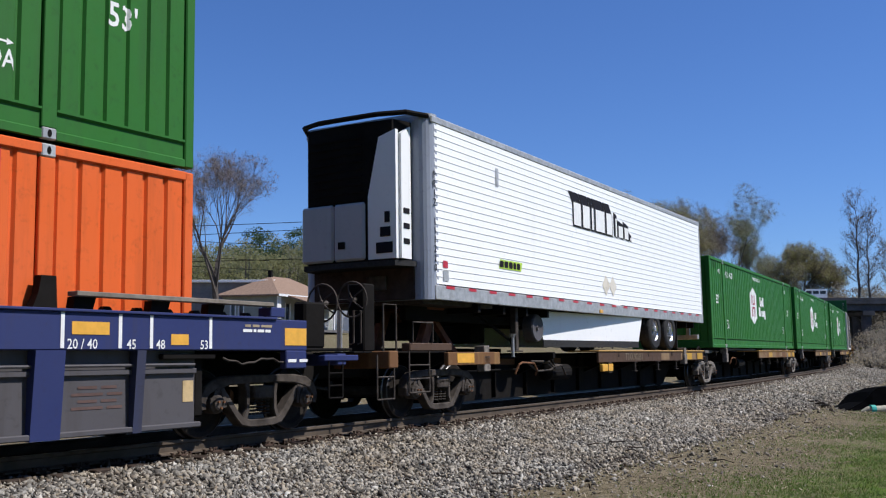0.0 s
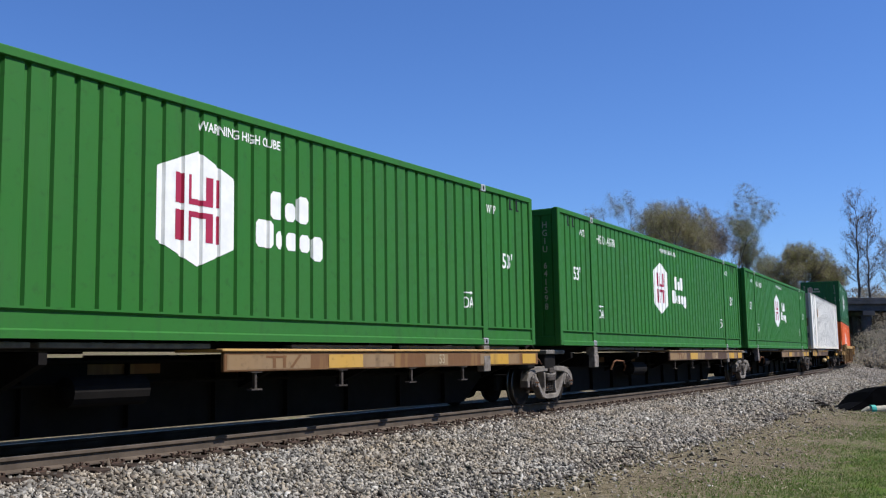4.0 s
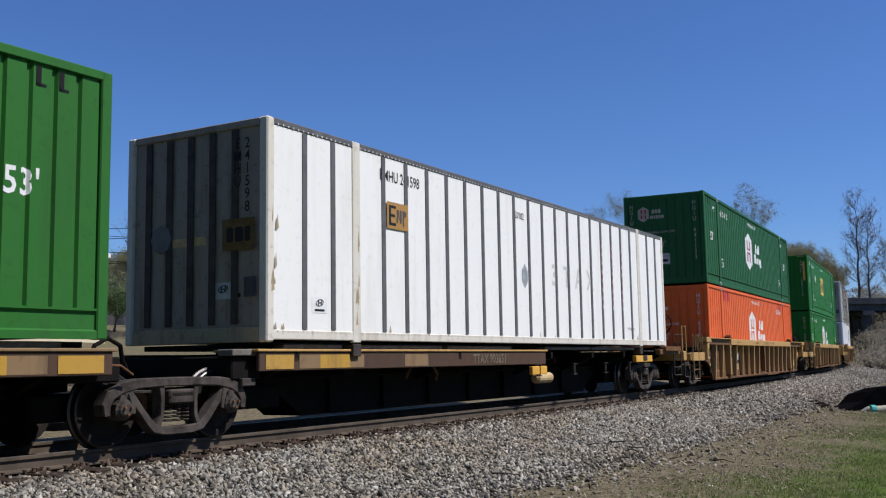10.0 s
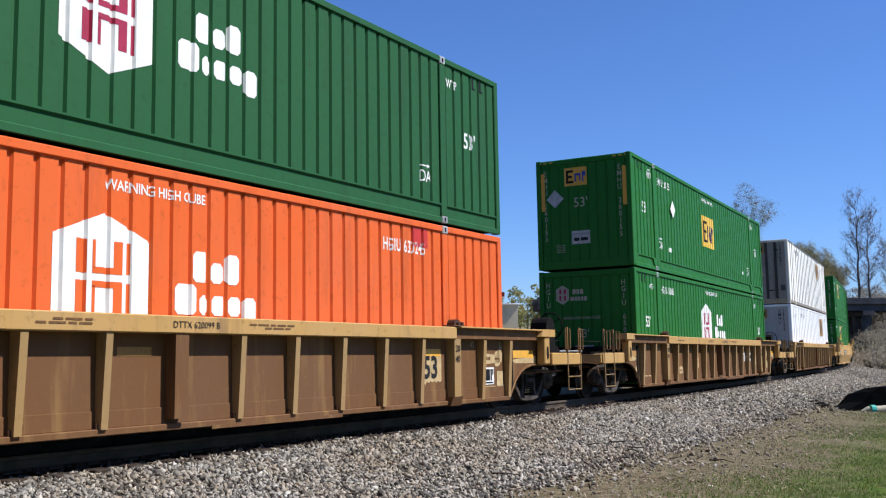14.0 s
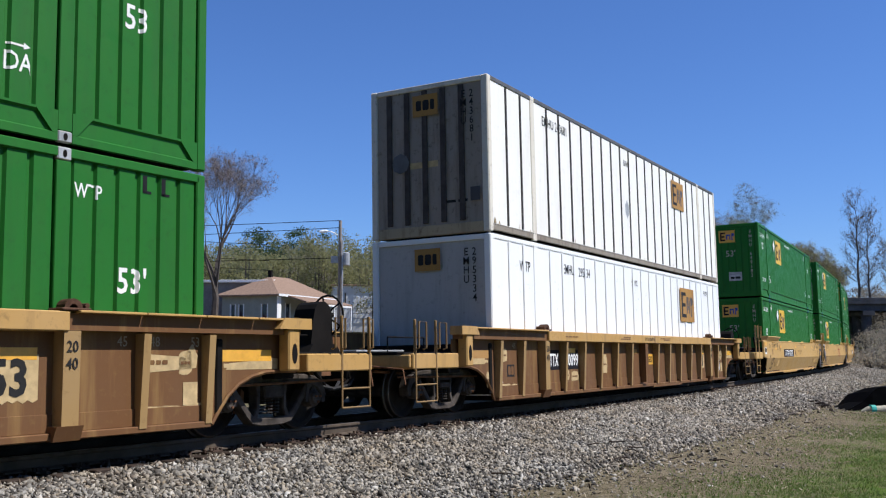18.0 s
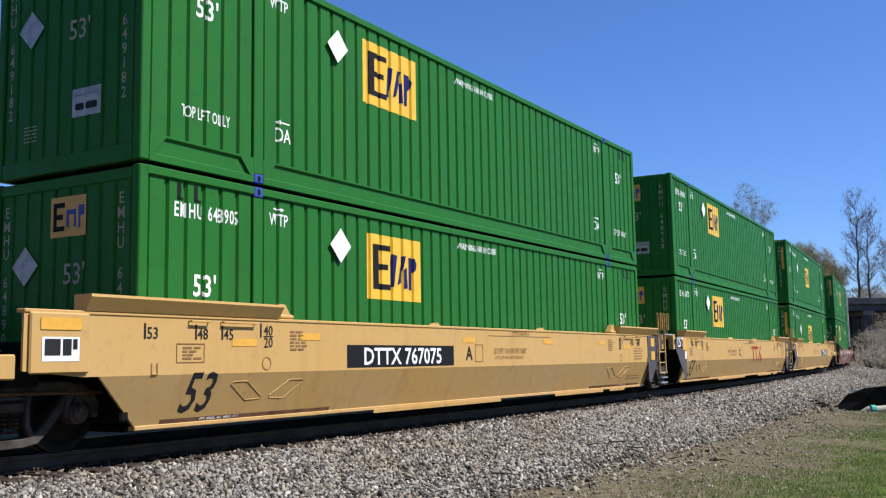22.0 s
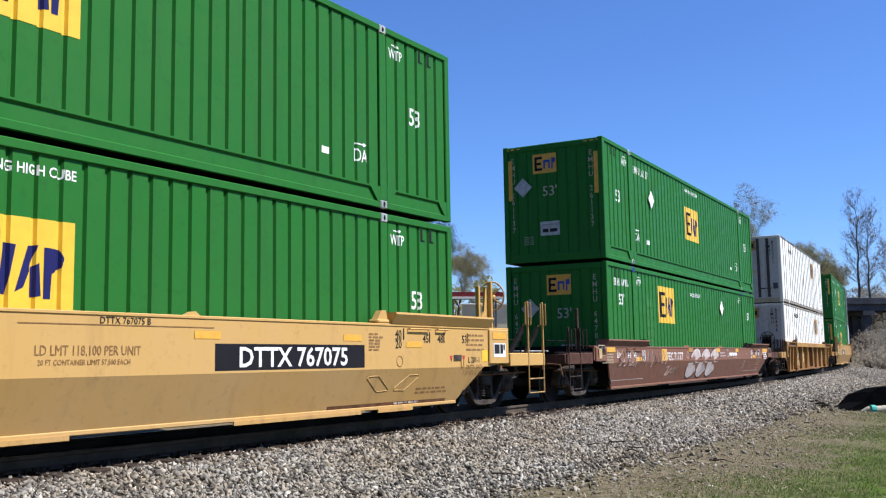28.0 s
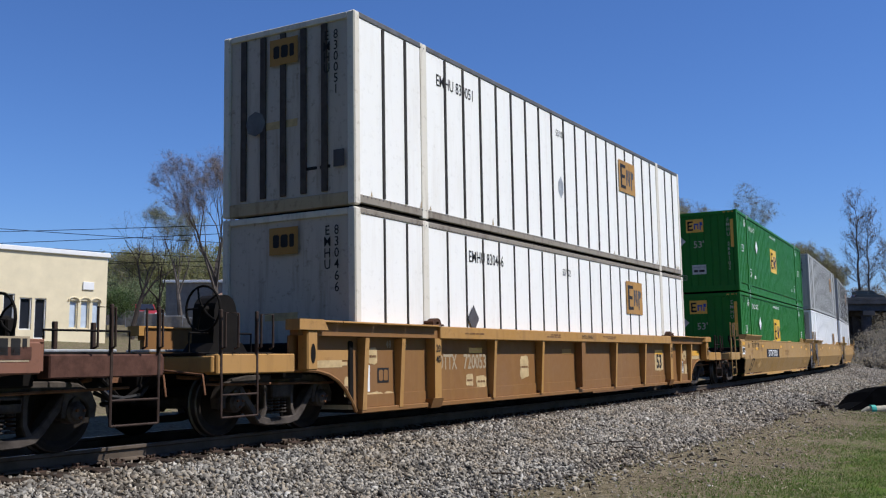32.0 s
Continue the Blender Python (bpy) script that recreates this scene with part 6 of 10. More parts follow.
# ---- the refrigerated trailer ----
def reefer():
    t = thing("semi_trailer", "white refrigerated semi-trailer, ribbed sides, tied on a rail platform", "trailer")
    z0, z1, L, W = 1.90, 4.98, 8.05, 1.30
    n = 22
    h = (z1 - 0.10 - (z0 + 0.26)) / n
    g = Geo()
    vs, fs = [], []
    prof = []
    for i in range(n):
        a = z0 + 0.26 + i * h
        prof += [(-W - 0.006, a), (-W - 0.003, a + 0.02), (-W + 0.003, a + h - 0.003)]
    vs = [(x, y, z) for x in (-L + 0.22, L - 0.06) for y, z in prof]
    k = len(prof)
    fs = [(i, i + 1, k + i + 1, k + i) for i in range(k - 1)]
    side = lambda x: -W - 0.007
    part("side_panel", g.add(vs, fs), WHITE2, t, "white side of narrow lapped boards")
    part("far_side", Geo().box(-L + 0.2, L - 0.06, W - 0.03, W, z0 + 0.2, z1 - 0.08), WHITE2, t)
    part("roof", Geo().box(-L + 0.1, L - 0.03, -W + 0.02, W - 0.02, z1 - 0.05, z1 - 0.01), GALV, t)
    part("floor", Geo().box(-L + 0.15, L - 0.1, -W + 0.03, W - 0.03, z0 + 0.02, z0 + 0.2), BLACK, t)
    for y0, y1 in ((-W - 0.012, -W + 0.05), (W - 0.05, W + 0.012)):
        part("top_rail", Geo().box(-L + 0.12, L - 0.02, y0, y1, z1 - 0.13, z1, 0.02), GALV, t)
        part("bottom_rail", Geo().box(-L + 0.18, L - 0.02, y0, y1, z0, z0 + 0.24, 0.01), GALV, t, "grey riveted lower rail")
        part("rear_post", Geo().box(L - 0.07, L + 0.01, y0, y1, z0, z1, 0.01), GALV, t)
    for x in np.arange(-L + 0.8, L - 0.3, 0.78):
        decal("reflector", shape(rect(-0.28, 0.0, -0.024, 0.024)), float(x), z0 + 0.215, lambda x: -W - 0.0125, REFL, t)
    nose = []
    for q in np.linspace(0, math.pi / 2, 7):
        nose.append((-L + 0.24 - 0.24 * math.sin(q), -W + 0.24 - 0.24 * math.cos(q) - 0.0))
    out = [(a, b) for a, b in nose] + [(a, -b) for a, b in reversed(nose)] + [(-L + 0.3, W), (-L + 0.3, -W)]
    part("nose", Geo().prism(out, z0, z1 - 0.02, "z"), paint("blue-grey nose cap", (0.30, 0.33, 0.40), (0.12, 0.10, 0.09), 0.35, 0.4), t, "grey rounded nose corners")
    part("nose_cap", Geo().prism([(a * 1.0, b) for a, b in out], z1 - 0.02, z1 + 0.03, "z"), GALV, t)
    # the cooling unit on the nose
    u = part("cooling_unit", Geo().prism([(-L - 0.08, -0.98), (-L - 0.40, -0.86), (-L - 0.46, 0.0), (-L - 0.40, 0.86), (-L - 0.08, 0.98), (-L + 0.02, 0.98), (-L + 0.02, -0.98)], z0 + 0.62, z1 - 0.12, "z"), BLACK, t, "black cooling unit")
    body = paint("grey cooling unit cover", (0.44, 0.44, 0.45), (0.2, 0.18, 0.16), 0.25, 0.4)
    for y0, y1 in ((-0.36, 0.26), (0.27, 0.93)):
        part("cover_panel", Geo().box(-L - 0.50, -L - 0.42, y0, y1, z0 + 0.66, z0 + 1.62, 0.04), body, u)
    part("control_panel", Geo().prism([(-0.40, z0 + 0.66), (-0.95, z0 + 0.66), (-0.95, z1 - 0.30), (-0.62, z1 - 0.40), (-0.40, z0 + 1.7)], -L - 0.44, -L - 0.36, "x"), WHITE2, u, "white control panel with a display")
    for y, z, w, hh in ((-0.72, z0 + 0.84, 0.16, 0.09), (-0.74, z0 + 1.10, 0.10, 0.08), (-0.78, z0 + 1.34, 0.05, 0.09)):
        part("display", Geo().box(-L - 0.455, -L - 0.44, y - w, y + w, z - hh, z + hh, 0.005), NAVY, u)
    part("side_cover", Geo().prism([(-L - 0.06, z0 + 0.66), (-L - 0.36, z0 + 0.66), (-L - 0.34, z1 - 0.36), (-L - 0.06, z1 - 0.2)], -1.0, -0.93), WHITE2, u, "white side cover")
    for z in (z0 + 0.9, z0 + 1.15, z0 + 1.4):
        part("side_latch", Geo().box(-L - 0.30, -L - 0.12, -1.012, -1.0, z, z + 0.09, 0.005), NAVY, u)
    part("latch", Geo().box(-L - 0.515, -L - 0.50, 0.02, 0.16, z0 + 0.86, z0 + 0.98, 0.005), BLACK, u)
    g = Geo()
    for k in range(9):
        z = z0 + 1.66 + 0.13 * k
        g.box(-L - 0.462, -L - 0.44, -0.34, 0.93, z, z + 0.035) if k < 0 else g.box(-L - 0.47, -L - 0.45, -0.30, 0.80, z, z + 0.035)
    part("grille", g, BLACK, u)
    part("bumper_band", Geo().prism([(-L - 0.10, -1.06), (-L - 0.44, -0.92), (-L - 0.50, 0.0), (-L - 0.44, 0.92), (-L - 0.10, 1.06), (-L, 1.06), (-L, -1.06)], z0 + 0.54, z0 + 0.63, "z"), RUBBER, t)
    part("roof_guard", Geo().ring([(-L + 0.1, -1.24, z1 - 0.02), (-L - 0.25, -1.05, z1 + 0.0), (-L - 0.46, -0.6, z1 - 0.02), (-L - 0.50, 0.0, z1 - 0.03), (-L - 0.46, 0.6, z1 - 0.02), (-L - 0.25, 1.05, z1), (-L + 0.1, 1.24, z1 - 0.02)], 0.045, 8), BLACK, t)
    part("coupler_plate", Geo().box(-L + 0.1, -L + 2.6, -1.1, 1.1, z0 - 0.06, z0 + 0.01), CAST, t)
    # dark sheet over the lower nose, in place of the unit's shade
    part("nose_shade_plate", Geo().box(-L - 0.03, -L + 0.01, -1.02, 1.02, z0 + 0.005, z0 + 0.54, 0.01), DARKSTEEL, t, "dark plate laid on the nose for the shade under the cooling unit")
    part("gladhand", Geo().box(-L - 0.08, -L - 0.031, -0.5, -0.1, z0 + 0.18, z0 + 0.42, 0.01), CAST, t)
    # landing legs, skirt, wheels
    for y in (-0.75, 0.75):
        leg = part("landing_leg", Geo().box(-4.50, -4.38, y - 0.30 * (y < 0) - 0.06, y - 0.30 * (y < 0) + 0.06, 1.08, z0, 0.01), CAST, t)
        part("foot", Geo().box(-4.60, -4.28, y - 0.30 * (y < 0) - 0.1, y - 0.30 * (y < 0) + 0.1, 1.05, 1.08, 0.01), CAST, leg)
    part("spare_wheel", Geo().lathe([(0.0, -1.08), (0.04, -1.10), (0.06, -1.06), (0.26, -1.09), (0.28, -1.06), (0.28, -0.86)], 20, (-3.42, 0, 1.53)), SLATE, t)
    q = [(-3.15, -0.92, z0), (2.55, -1.26, z0), (2.25, -1.25, 1.30), (-2.84, -0.94, 1.30)]
    part("skirt", Geo().add(q + [(a, b + 0.025, c_) for a, b, c_ in q], [(0, 1, 2, 3), (7, 6, 5, 4), (0, 4, 5, 1), (1, 5, 6, 2), (2, 6, 7, 3), (3, 7, 4, 0)]), WHITE2, t, "white side skirt that slants inwards")
    part("far_skirt", Geo().prism([(-3.15, z0), (2.55, z0), (2.25, 1.20), (-2.84, 1.20)], 1.235, 1.26), WHITE2, t)
    part("subframe", Geo().box(-L + 0.4, 7.4, -0.58, -0.46, 1.60, z0, 0.01), BLACK, t)
    part("subframe", Geo().box(-L + 0.4, 7.4, 0.46, 0.58, 1.60, z0, 0.01), BLACK, t)
    for x in (-6.2, -5.2, -4.2, -3.2, 2.8, 5.6, 6.6, 7.3):
        part("cross_member", Geo().box(x - 0.05, x + 0.05, -1.22, 1.22, 1.74, z0 + 0.01, 0.005), BLACK, t)
    # invented black boxes that darken the open space below the floor
    part("filler_box", Geo().box(-6.4, -5.3, 0.2, 1.15, 1.30, 1.74, 0.02), BLACK, t)
    part("filler_box", Geo().box(-4.1, -3.5, 0.1, 1.1, 1.25, 1.74, 0.02), BLACK, t)
    part("leg_brace", Geo().ring([(-4.44, -0.98, 1.2), (-3.6, -0.6, z0)], 0.03, 6), BLACK, t)
    part("leg_brace", Geo().ring([(-4.44, -0.98, 1.25), (-5.4, -0.55, z0)], 0.03, 6), BLACK, t)
    q = [(-2.84, -0.94, 1.298), (2.25, -1.25, 1.298), (2.25, -1.25, 1.15), (-2.84, -0.94, 1.15)]
    part("skirt_edge", Geo().add(q + [(a, b + 0.02, c_) for a, b, c_ in q], [(0, 1, 2, 3), (7, 6, 5, 4), (0, 4, 5, 1), (1, 5, 6, 2), (2, 6, 7, 3), (3, 7, 4, 0)]), RUBBER, t)
    part("marker_lamp", Geo().box(-0.55, -0.35, -1.335, -1.305, z0 + 0.02, z0 + 0.10, 0.01), SIGNO, t)
    tyre = Geo().lathe([(0.27, 0.0), (0.30, -0.02), (0.44, -0.02), (0.49, 0.01), (0.505, 0.05), (0.505, 0.22), (0.47, 0.28), (0.3, 0.28)], 28).mesh("tyre", RUBBER)
    rim = Geo().lathe([(0.285, 0.005), (0.275, 0.0), (0.25, 0.03), (0.24, 0.14), (0.12, 0.15), (0.11, 0.12), (0.07, 0.10), (0.0, 0.10)], 24).mesh("rim", ALU)
    g = Geo()
    for i in range(8):
        q = 2 * math.pi * i / 8
        g.ring([(0.17 * math.cos(q), 0.148, 0.17 * math.sin(q)), (0.17 * math.cos(q), 0.135, 0.17 * math.sin(q))], 0.035, 8)
    holes = g.mesh("hand_hole", BLACK)
    for x in (3.45, 4.75):
        for y, turn in ((-1.29, 0), (1.29, 180)):
            w = part("tyre", tyre, RUBBER, t)
            w.matrix_basis = pose(x, y, 1.09 + 0.505, 0, 0, turn)
            part("rim", rim, ALU, w, "bright aluminium rim")
            part("hand_hole", holes, BLACK, w)
        part("axle", Geo().ring([(x, -1.1, 1.595), (x, 1.1, 1.595)], 0.07, 10), BLACK, t)
        part("bogie_rail", Geo().box(x - 0.6, x + 0.6, -0.6, -0.45, 1.72, 1.9), BLACK, t)
        part("mud_flap", Geo().box(5.42, 5.44, -1.28, -0.7, 1.15, 1.85), RUBBER, t) if x > 4 else None
    part("bumper", Geo().box(7.75, 7.9, -1.2, 1.2, 1.42, 1.55, 0.01), GALV, t)
    for y in (-0.9, 0.9):
        part("bumper_arm", Geo().box(7.78, 7.88, y - 0.05, y + 0.05, 1.5, 1.95), GALV, t)
    # painted shapes in the place of the owner's name, and notices
    def skew(x, z, w, hh):
        return [(x, z), (x + w, z - 0.0), (x + w, z + hh), (x, z + hh)]
    x0, zb = -1.90, 3.80
    ws = [0.48, 0.48, 0.19, 0.64, 0.44]
    x = x0
    for w in ws:
        decal("dark_block", shape([(x - 0.04, zb - 0.04), (x + w - 0.02, zb - 0.04), (x + w - 0.02, zb + 0.46), (x + w - 0.24, zb + 0.72), (x - 0.26, zb + 0.72), (x - 0.04, zb + 0.46)]), 0, 0, side, NAVY, t, "dark shaded block", lift=0.004)
        decal("white_block", shape(rect(x + 0.02, x + w - 0.06, zb, zb + 0.50)), 0, 0, side, LETTER, t, lift=0.008)
        x += w + 0.05
    x += 0.1
    for w, hh in ((0.14, 0.5), (0.34, 0.34), (0.32, 0.34), (0.13, 0.12)):
        decal("dark_block", shape([(x - 0.08, zb - 0.04 + 0.04), (x + w, zb - 0.04), (x + w, zb + hh), (x - 0.08, zb + hh + 0.08)]), 0, 0, side, NAVY, t, "dark block", lift=0.004)
        decal("white_block", shape(rect(x + 0.03, x + w - 0.02, zb, zb + hh - 0.06)), 0, 0, side, LETTER, t, lift=0.008)
        x += w + 0.07
    for x in (-0.05, 0.40):
        decal("placard", shape([(x - 0.24, 2.58), (x, 2.34), (x + 0.24, 2.58), (x, 2.82)]), 0, 0, side, CREAMRAIL, t, "cream diamond placard")
    decal("green_band", shape([(-5.55, 2.58), (-4.62, 2.58), (-4.55, 2.75), (-5.50, 2.75)]), 0, 0, side, plain("lime green film", (0.42, 0.60, 0.05), 0.5, 0, 0.1, 5, 0), t, "lime green sticker")
    decal("sticker_mark", bars([0.16, 0.16, 0.16, 0.12, 0.14], 0.12, 0.03), -5.1, 2.665, side, NAVY, t, lift=0.008)
    decal("red_sticker", shape(rect(-7.62, -7.46, 2.44, 2.56)), 0, 0, side, REFL, t)
    decal("notice", shape(rect(-7.62, -7.44, 2.22, 2.40)), 0, 0, side, GALV, t)
    decal("faint_mark", shape(rect(-5.62, -5.5, 4.1, 4.45)), 0, 0, side, GALV, t, "faint grey mark")
    decal("lettering", stacked("PRIZ 111220", 0.12, 0.155, 0.9, 0.006), -L + 0.20, z1 - 1.0, lambda x: -W - 0.001, NAVY, t)
    return t


# ---- the train ----
BROWN_WELL = "grimy brown well car with buff ribs and worn yellow stencils"
TTX = "smooth-sided yellow well car with black stencils"
SINGLE = 9.5


def bogie_at(place, dusty=False):
    return rides(bogie(dusty), place, 0.84)


def stacked_on(c, middle, half, z):
    """z: the height of its floor over the rails."""
    return rides(c, middle, half, pose(0, 0, z))


LOW, HIGH, SPINE_Z = 0.262, 0.262 + TALL + 0.050, 1.175
PAIR = SINGLE
# the blue well car
SLATEBLUE = paint("grimy blue-grey paint", (0.040, 0.045, 0.085), (0.05, 0.045, 0.04), 0.6, 0.65)
INKDULL = plain("dull faded red ink", (0.115, 0.075, 0.065), 0.7, 0, 0.2, 6, 0)
OLDPLANK = plain("weathered grey plank", (0.20, 0.175, 0.145), 0.85, 0, 0.35, 6.0, 0.4)


def girder_well(label):
    """A single well car: a deep blue girder along the top, grey sheets between posts below, a shaded recess between them."""
    c = thing("well_car", label, "well car", "well cars of the train")
    for y in (-1, 1):
        yy = lambda a, b: (min(y * a, y * b), max(y * a, y * b))
        part("girder", Geo().box(-9.9, 9.9, *yy(1.36, 1.50), 1.06, 1.45, 0.012), BLUE, c)
        part("girder_lip", Geo().box(-9.3, 9.3, *yy(1.34, 1.53), 1.445, 1.475, 0.006), BLUE, c)
        part("lower_sheet", Geo().box(-8.05, 8.05, *yy(1.34, 1.37), 0.24, 1.06), SLATE, c, "grimy grey lower sheet")
        part("bottom_sill", Geo().box(-8.1, 8.1, *yy(1.32, 1.44), 0.19, 0.25, 0.01), SLATE, c)
        part("pipe_rail", Geo().ring([(-8.0, y * 1.42, 0.90), (8.0, y * 1.42, 0.90)], 0.02, 6), SLATE, c)
        part("sheet_lip", Geo().box(-8.05, 8.05, *yy(1.37, 1.41), 0.80, 0.86, 0.008), SLATE, c)
        for s in (-1, 1):
            for x, w in ((0.0, 0.10), (1.0, 0.06), (2.03, 0.06), (3.05, 0.06), (4.06, 0.06), (5.08, 0.06), (6.04, 0.17), (7.17, 0.06)):
                if x or s > 0:
                    part("post", Geo().prism([(y * 1.50, 1.06), (y * 1.37, 1.06), (y * 1.37, 0.18), (y * 1.44, 0.18)], s * x - w, s * x + w, "x"), SLATEBLUE if w < 0.1 else BLUE, c)
            part("end_drop", Geo().box(min(s * 9.48, s * 9.88), max(s * 9.48, s * 9.88), *yy(1.40, 1.51), 0.83, 1.06, 0.012), BLUE, c)
            part("rail_step", Geo().box(min(s * 9.18, s * 9.45), max(s * 9.18, s * 9.45), *yy(1.30, 1.52), 1.476, 1.60, 0.01), BLUE, c)
            plank = part("hand_plank", Geo().box(min(s * 6.28, s * 9.2), max(s * 6.28, s * 9.2), *yy(1.40, 1.56), 1.605, 1.655, 0.006), OLDPLANK, c, "weathered grey plank rail")
            for x in (6.45, 7.45, 8.3):
                part("bracket", Geo().prism([(s * x - 0.14, 1.476), (s * x + 0.10, 1.476), (s * x + 0.14, 1.604), (s * x - 0.12, 1.604)], y * 1.34, y * 1.46), BLACK, plank)
            for k in range(6):
                x = 6.75 + 0.42 * k
                part("lug", Geo().prism([(s * x - 0.07, 1.476), (s * x + 0.07, 1.476), (s * x + 0.03, 1.52), (s * x - 0.03, 1.52)], y * 1.36, y * 1.44), BLACK, c)
            g = Geo().prism([(s * 5.86, 1.476), (s * 6.14, 1.476), (s * 6.12, 1.80), (s * 5.95, 1.80), (s * 5.92, 1.62)], y * 1.44, y * 1.33)
            part("container_guide", g, BLACK, c, "tall black container guide")
    for x in (-8.0, -6.1, -3, 0, 3, 6.1, 8.0):
        part("cross_beam", Geo().box(x - 0.14, x + 0.14, -1.30, 1.30, 0.19, 0.25), BLACK, c)
    for s in (-1, 1):
        part("bulkhead", Geo().box(min(s * 8.06, s * 8.2), max(s * 8.06, s * 8.2), -1.36, 1.36, 0.30, 1.44, 0.02), BLACK, c)
        part("deck_plate", Geo().box(min(s * 8.2, s * 11.2), max(s * 8.2, s * 11.2), -1.25, 1.25, 1.06, 1.10, 0.008), BLACK, c)
        part("end_sill", Geo().box(min(s * 8.2, s * 11.35), max(s * 8.2, s * 11.35), -0.42, 0.42, 0.62, 1.05, 0.02), BLACK, c)
        part("end_beam", Geo().box(min(s * 10.6, s * 10.8), max(s * 10.6, s * 10.8), -1.45, 1.45, 0.86, 1.02, 0.015), BLUE, c)
        part("step_beam", Geo().box(min(s * 10.3, s * 11.05), max(s * 10.3, s * 11.05), -1.47, -1.36, 0.92, 1.0, 0.01), BLUE, c)
        g = ladder(Geo(), s * 10.42, s * 10.72, 0.42, 0.92, y=-1.44, rungs=3)
        part("ladder", g, BLACK, c)
        part("grab_iron", grab(Geo(), s * 10.95, s * 11.12, 1.15, 1.62, y=-1.46), CAST, c)
        g = Geo().ring([(s * (8.4 + 0.11 * k), -1.47 + 0.01 * (k % 2), 0.97 - 0.06 * math.sin(k * 0.45) ** 2 - 0.02 * (k % 2)) for k in range(11)], 0.014, 5)
        part("chain", g, CAST, c, "slack chain")
        part("slack_adjuster", Geo().box(min(s * 7.5, s * 8.3), max(s * 7.5, s * 8.3), -1.46, -1.38, 0.96, 1.02, 0.01), BLACK, c)
        coupler(c, s, 11.45)
    part("brake_housing", Geo().box(10.45, 10.9, -1.0, -0.78, 1.10, 1.75, 0.03), BLACK, c)
    hand_wheel(c, 10.95, -0.9, 1.75, CAST, 0.27)
    side = marks_on(-1.501)
    for x, w, z in ((6.16, 0, 1.26), (6.87, 0, 1.26), (7.29, 0, 1.26), (8.17, 0, 1.26)):
        decal("tick", shape(rect(-0.022, 0.022, -0.18, 0.18)), x, z, side, LETTER, c)
    for x, t in ((6.40, "20 / 40"), (7.02, "45"), (7.42, "48"), (8.07, "53")):
        decal("lettering", words(t, 0.10, 0.9, 0.006), x, 1.125, side, LETTER, c)
    for x, w, h, z in ((6.50, 0.23, 0.065, 1.285), (7.70, 0.13, 0.06, 1.18)):
        decal("reflector", shape(rect(-w, w, -h, h)), x, z, side, SIGNO, c, "orange yellow reflector")
    decal("reflector", shape(rect(-0.21, 0.21, -0.11, 0.11)), 9.67, 1.235, side, SIGNO, c, "orange yellow reflector")
    decal("notice_text", bars([0.16, 0.05, 0.12, 0.1], 0.035, 0.02), 8.95, 1.30, side, LETTER, c)
    decal("notice_text", bars([0.1, 0.12, 0.2], 0.03, 0.03), 8.98, 1.36, side, BUFFLET, c)
    decal("notice_text", bars([0.16, 0.16], 0.04, 0.06), 9.7, 0.93, marks_on(-1.511), LETTER, c)
    decal("placard", shape(rect(-0.08, 0.08, -0.12, 0.12)), 7.95, 0.60, marks_on(-1.371), PATCH, c, "pale paper placard")
    for k in range(4):
        decal("notice_text", bars([0.24 + 0.15 * (k % 2), 0.2], 0.03, 0.05), 6.7, 0.68 - 0.07 * k, marks_on(-1.371), INKDULL, c)
    return c


z_car = rides(girder_well("dark blue well car with grey lower sheets and white length marks"), 0.15, SINGLE)
stacked_on(hub_container("HGIU 630189", ORANGE, low=False), 0.15, SINGLE, LOW)
stacked_on(hub_container("HGIU 640512", GREEN), 0.15, SINGLE, HIGH)
# the five-platform spine car
T, A, B, C, W = 21.45, 38.65, 56.00, 73.30, 91.90
SP = "black spine car platform with brown and yellow side sills"
rides(spine_unit("black spine car platform with a trailer hitch and yellow sills", first=True, number="TTAX 903651", hitch=True), T, 8.6)
for m in (A, B, C):
    rides(spine_unit(SP, grimy=m != A), m, 8.6)
rides(spine_unit(SP, last=True, number="TTAX 903651"), W, 7.8)
rides(reefer(), T, 8.6, pose(0, 0, 0))
for m, num in ((A, "HGIU 641523"), (B, "HGIU 641598"), (C, "HGIU 644829")):
    stacked_on(hub_container(num, GREEN), m, 8.6, SPINE_Z)
stacked_on(panel_container("EMHU 241598", [(-5.0, 1.97, 0.52)], marks=(("EMHU 241598", -4.9, 2.58, 0.17), ("53/102", -0.66, 2.5, 0.13), ("TOP LIFT ONLY", 5.42, 0.42, 0.06)), broad=True), W, 7.8, SPINE_Z)
for o in (14.1, 30.50, 47.82, 65.12, 82.6, 98.75):
    bogie_at(o, 20 < o < 70)
# three single well cars
D, E, F = 112.75, 136.20, 159.50
for m in (D, E, F):
    rides(ribbed_well(BROWN_WELL, BUFF, BROWNY, "DTTX 620099", bright=m != E, patched=m == E, stencil=m == F), m, SINGLE)
stacked_on(hub_container("HGIU 630245", ORANGE), D, SINGLE, LOW)
stacked_on(hub_container("HGIU 641123", paint("dulled dark green container paint", (0.023, 0.102, 0.035), (0.025, 0.045, 0.025), 0.4, 0.6, fade=0.1)), D, SINGLE, HIGH)
stacked_on(hub_container("HGIU 650065", GREEN2, low=True), E, SINGLE, LOW)
stacked_on(emp_container("EMHU 260155", GREEN2, mid=True), E, SINGLE, HIGH)
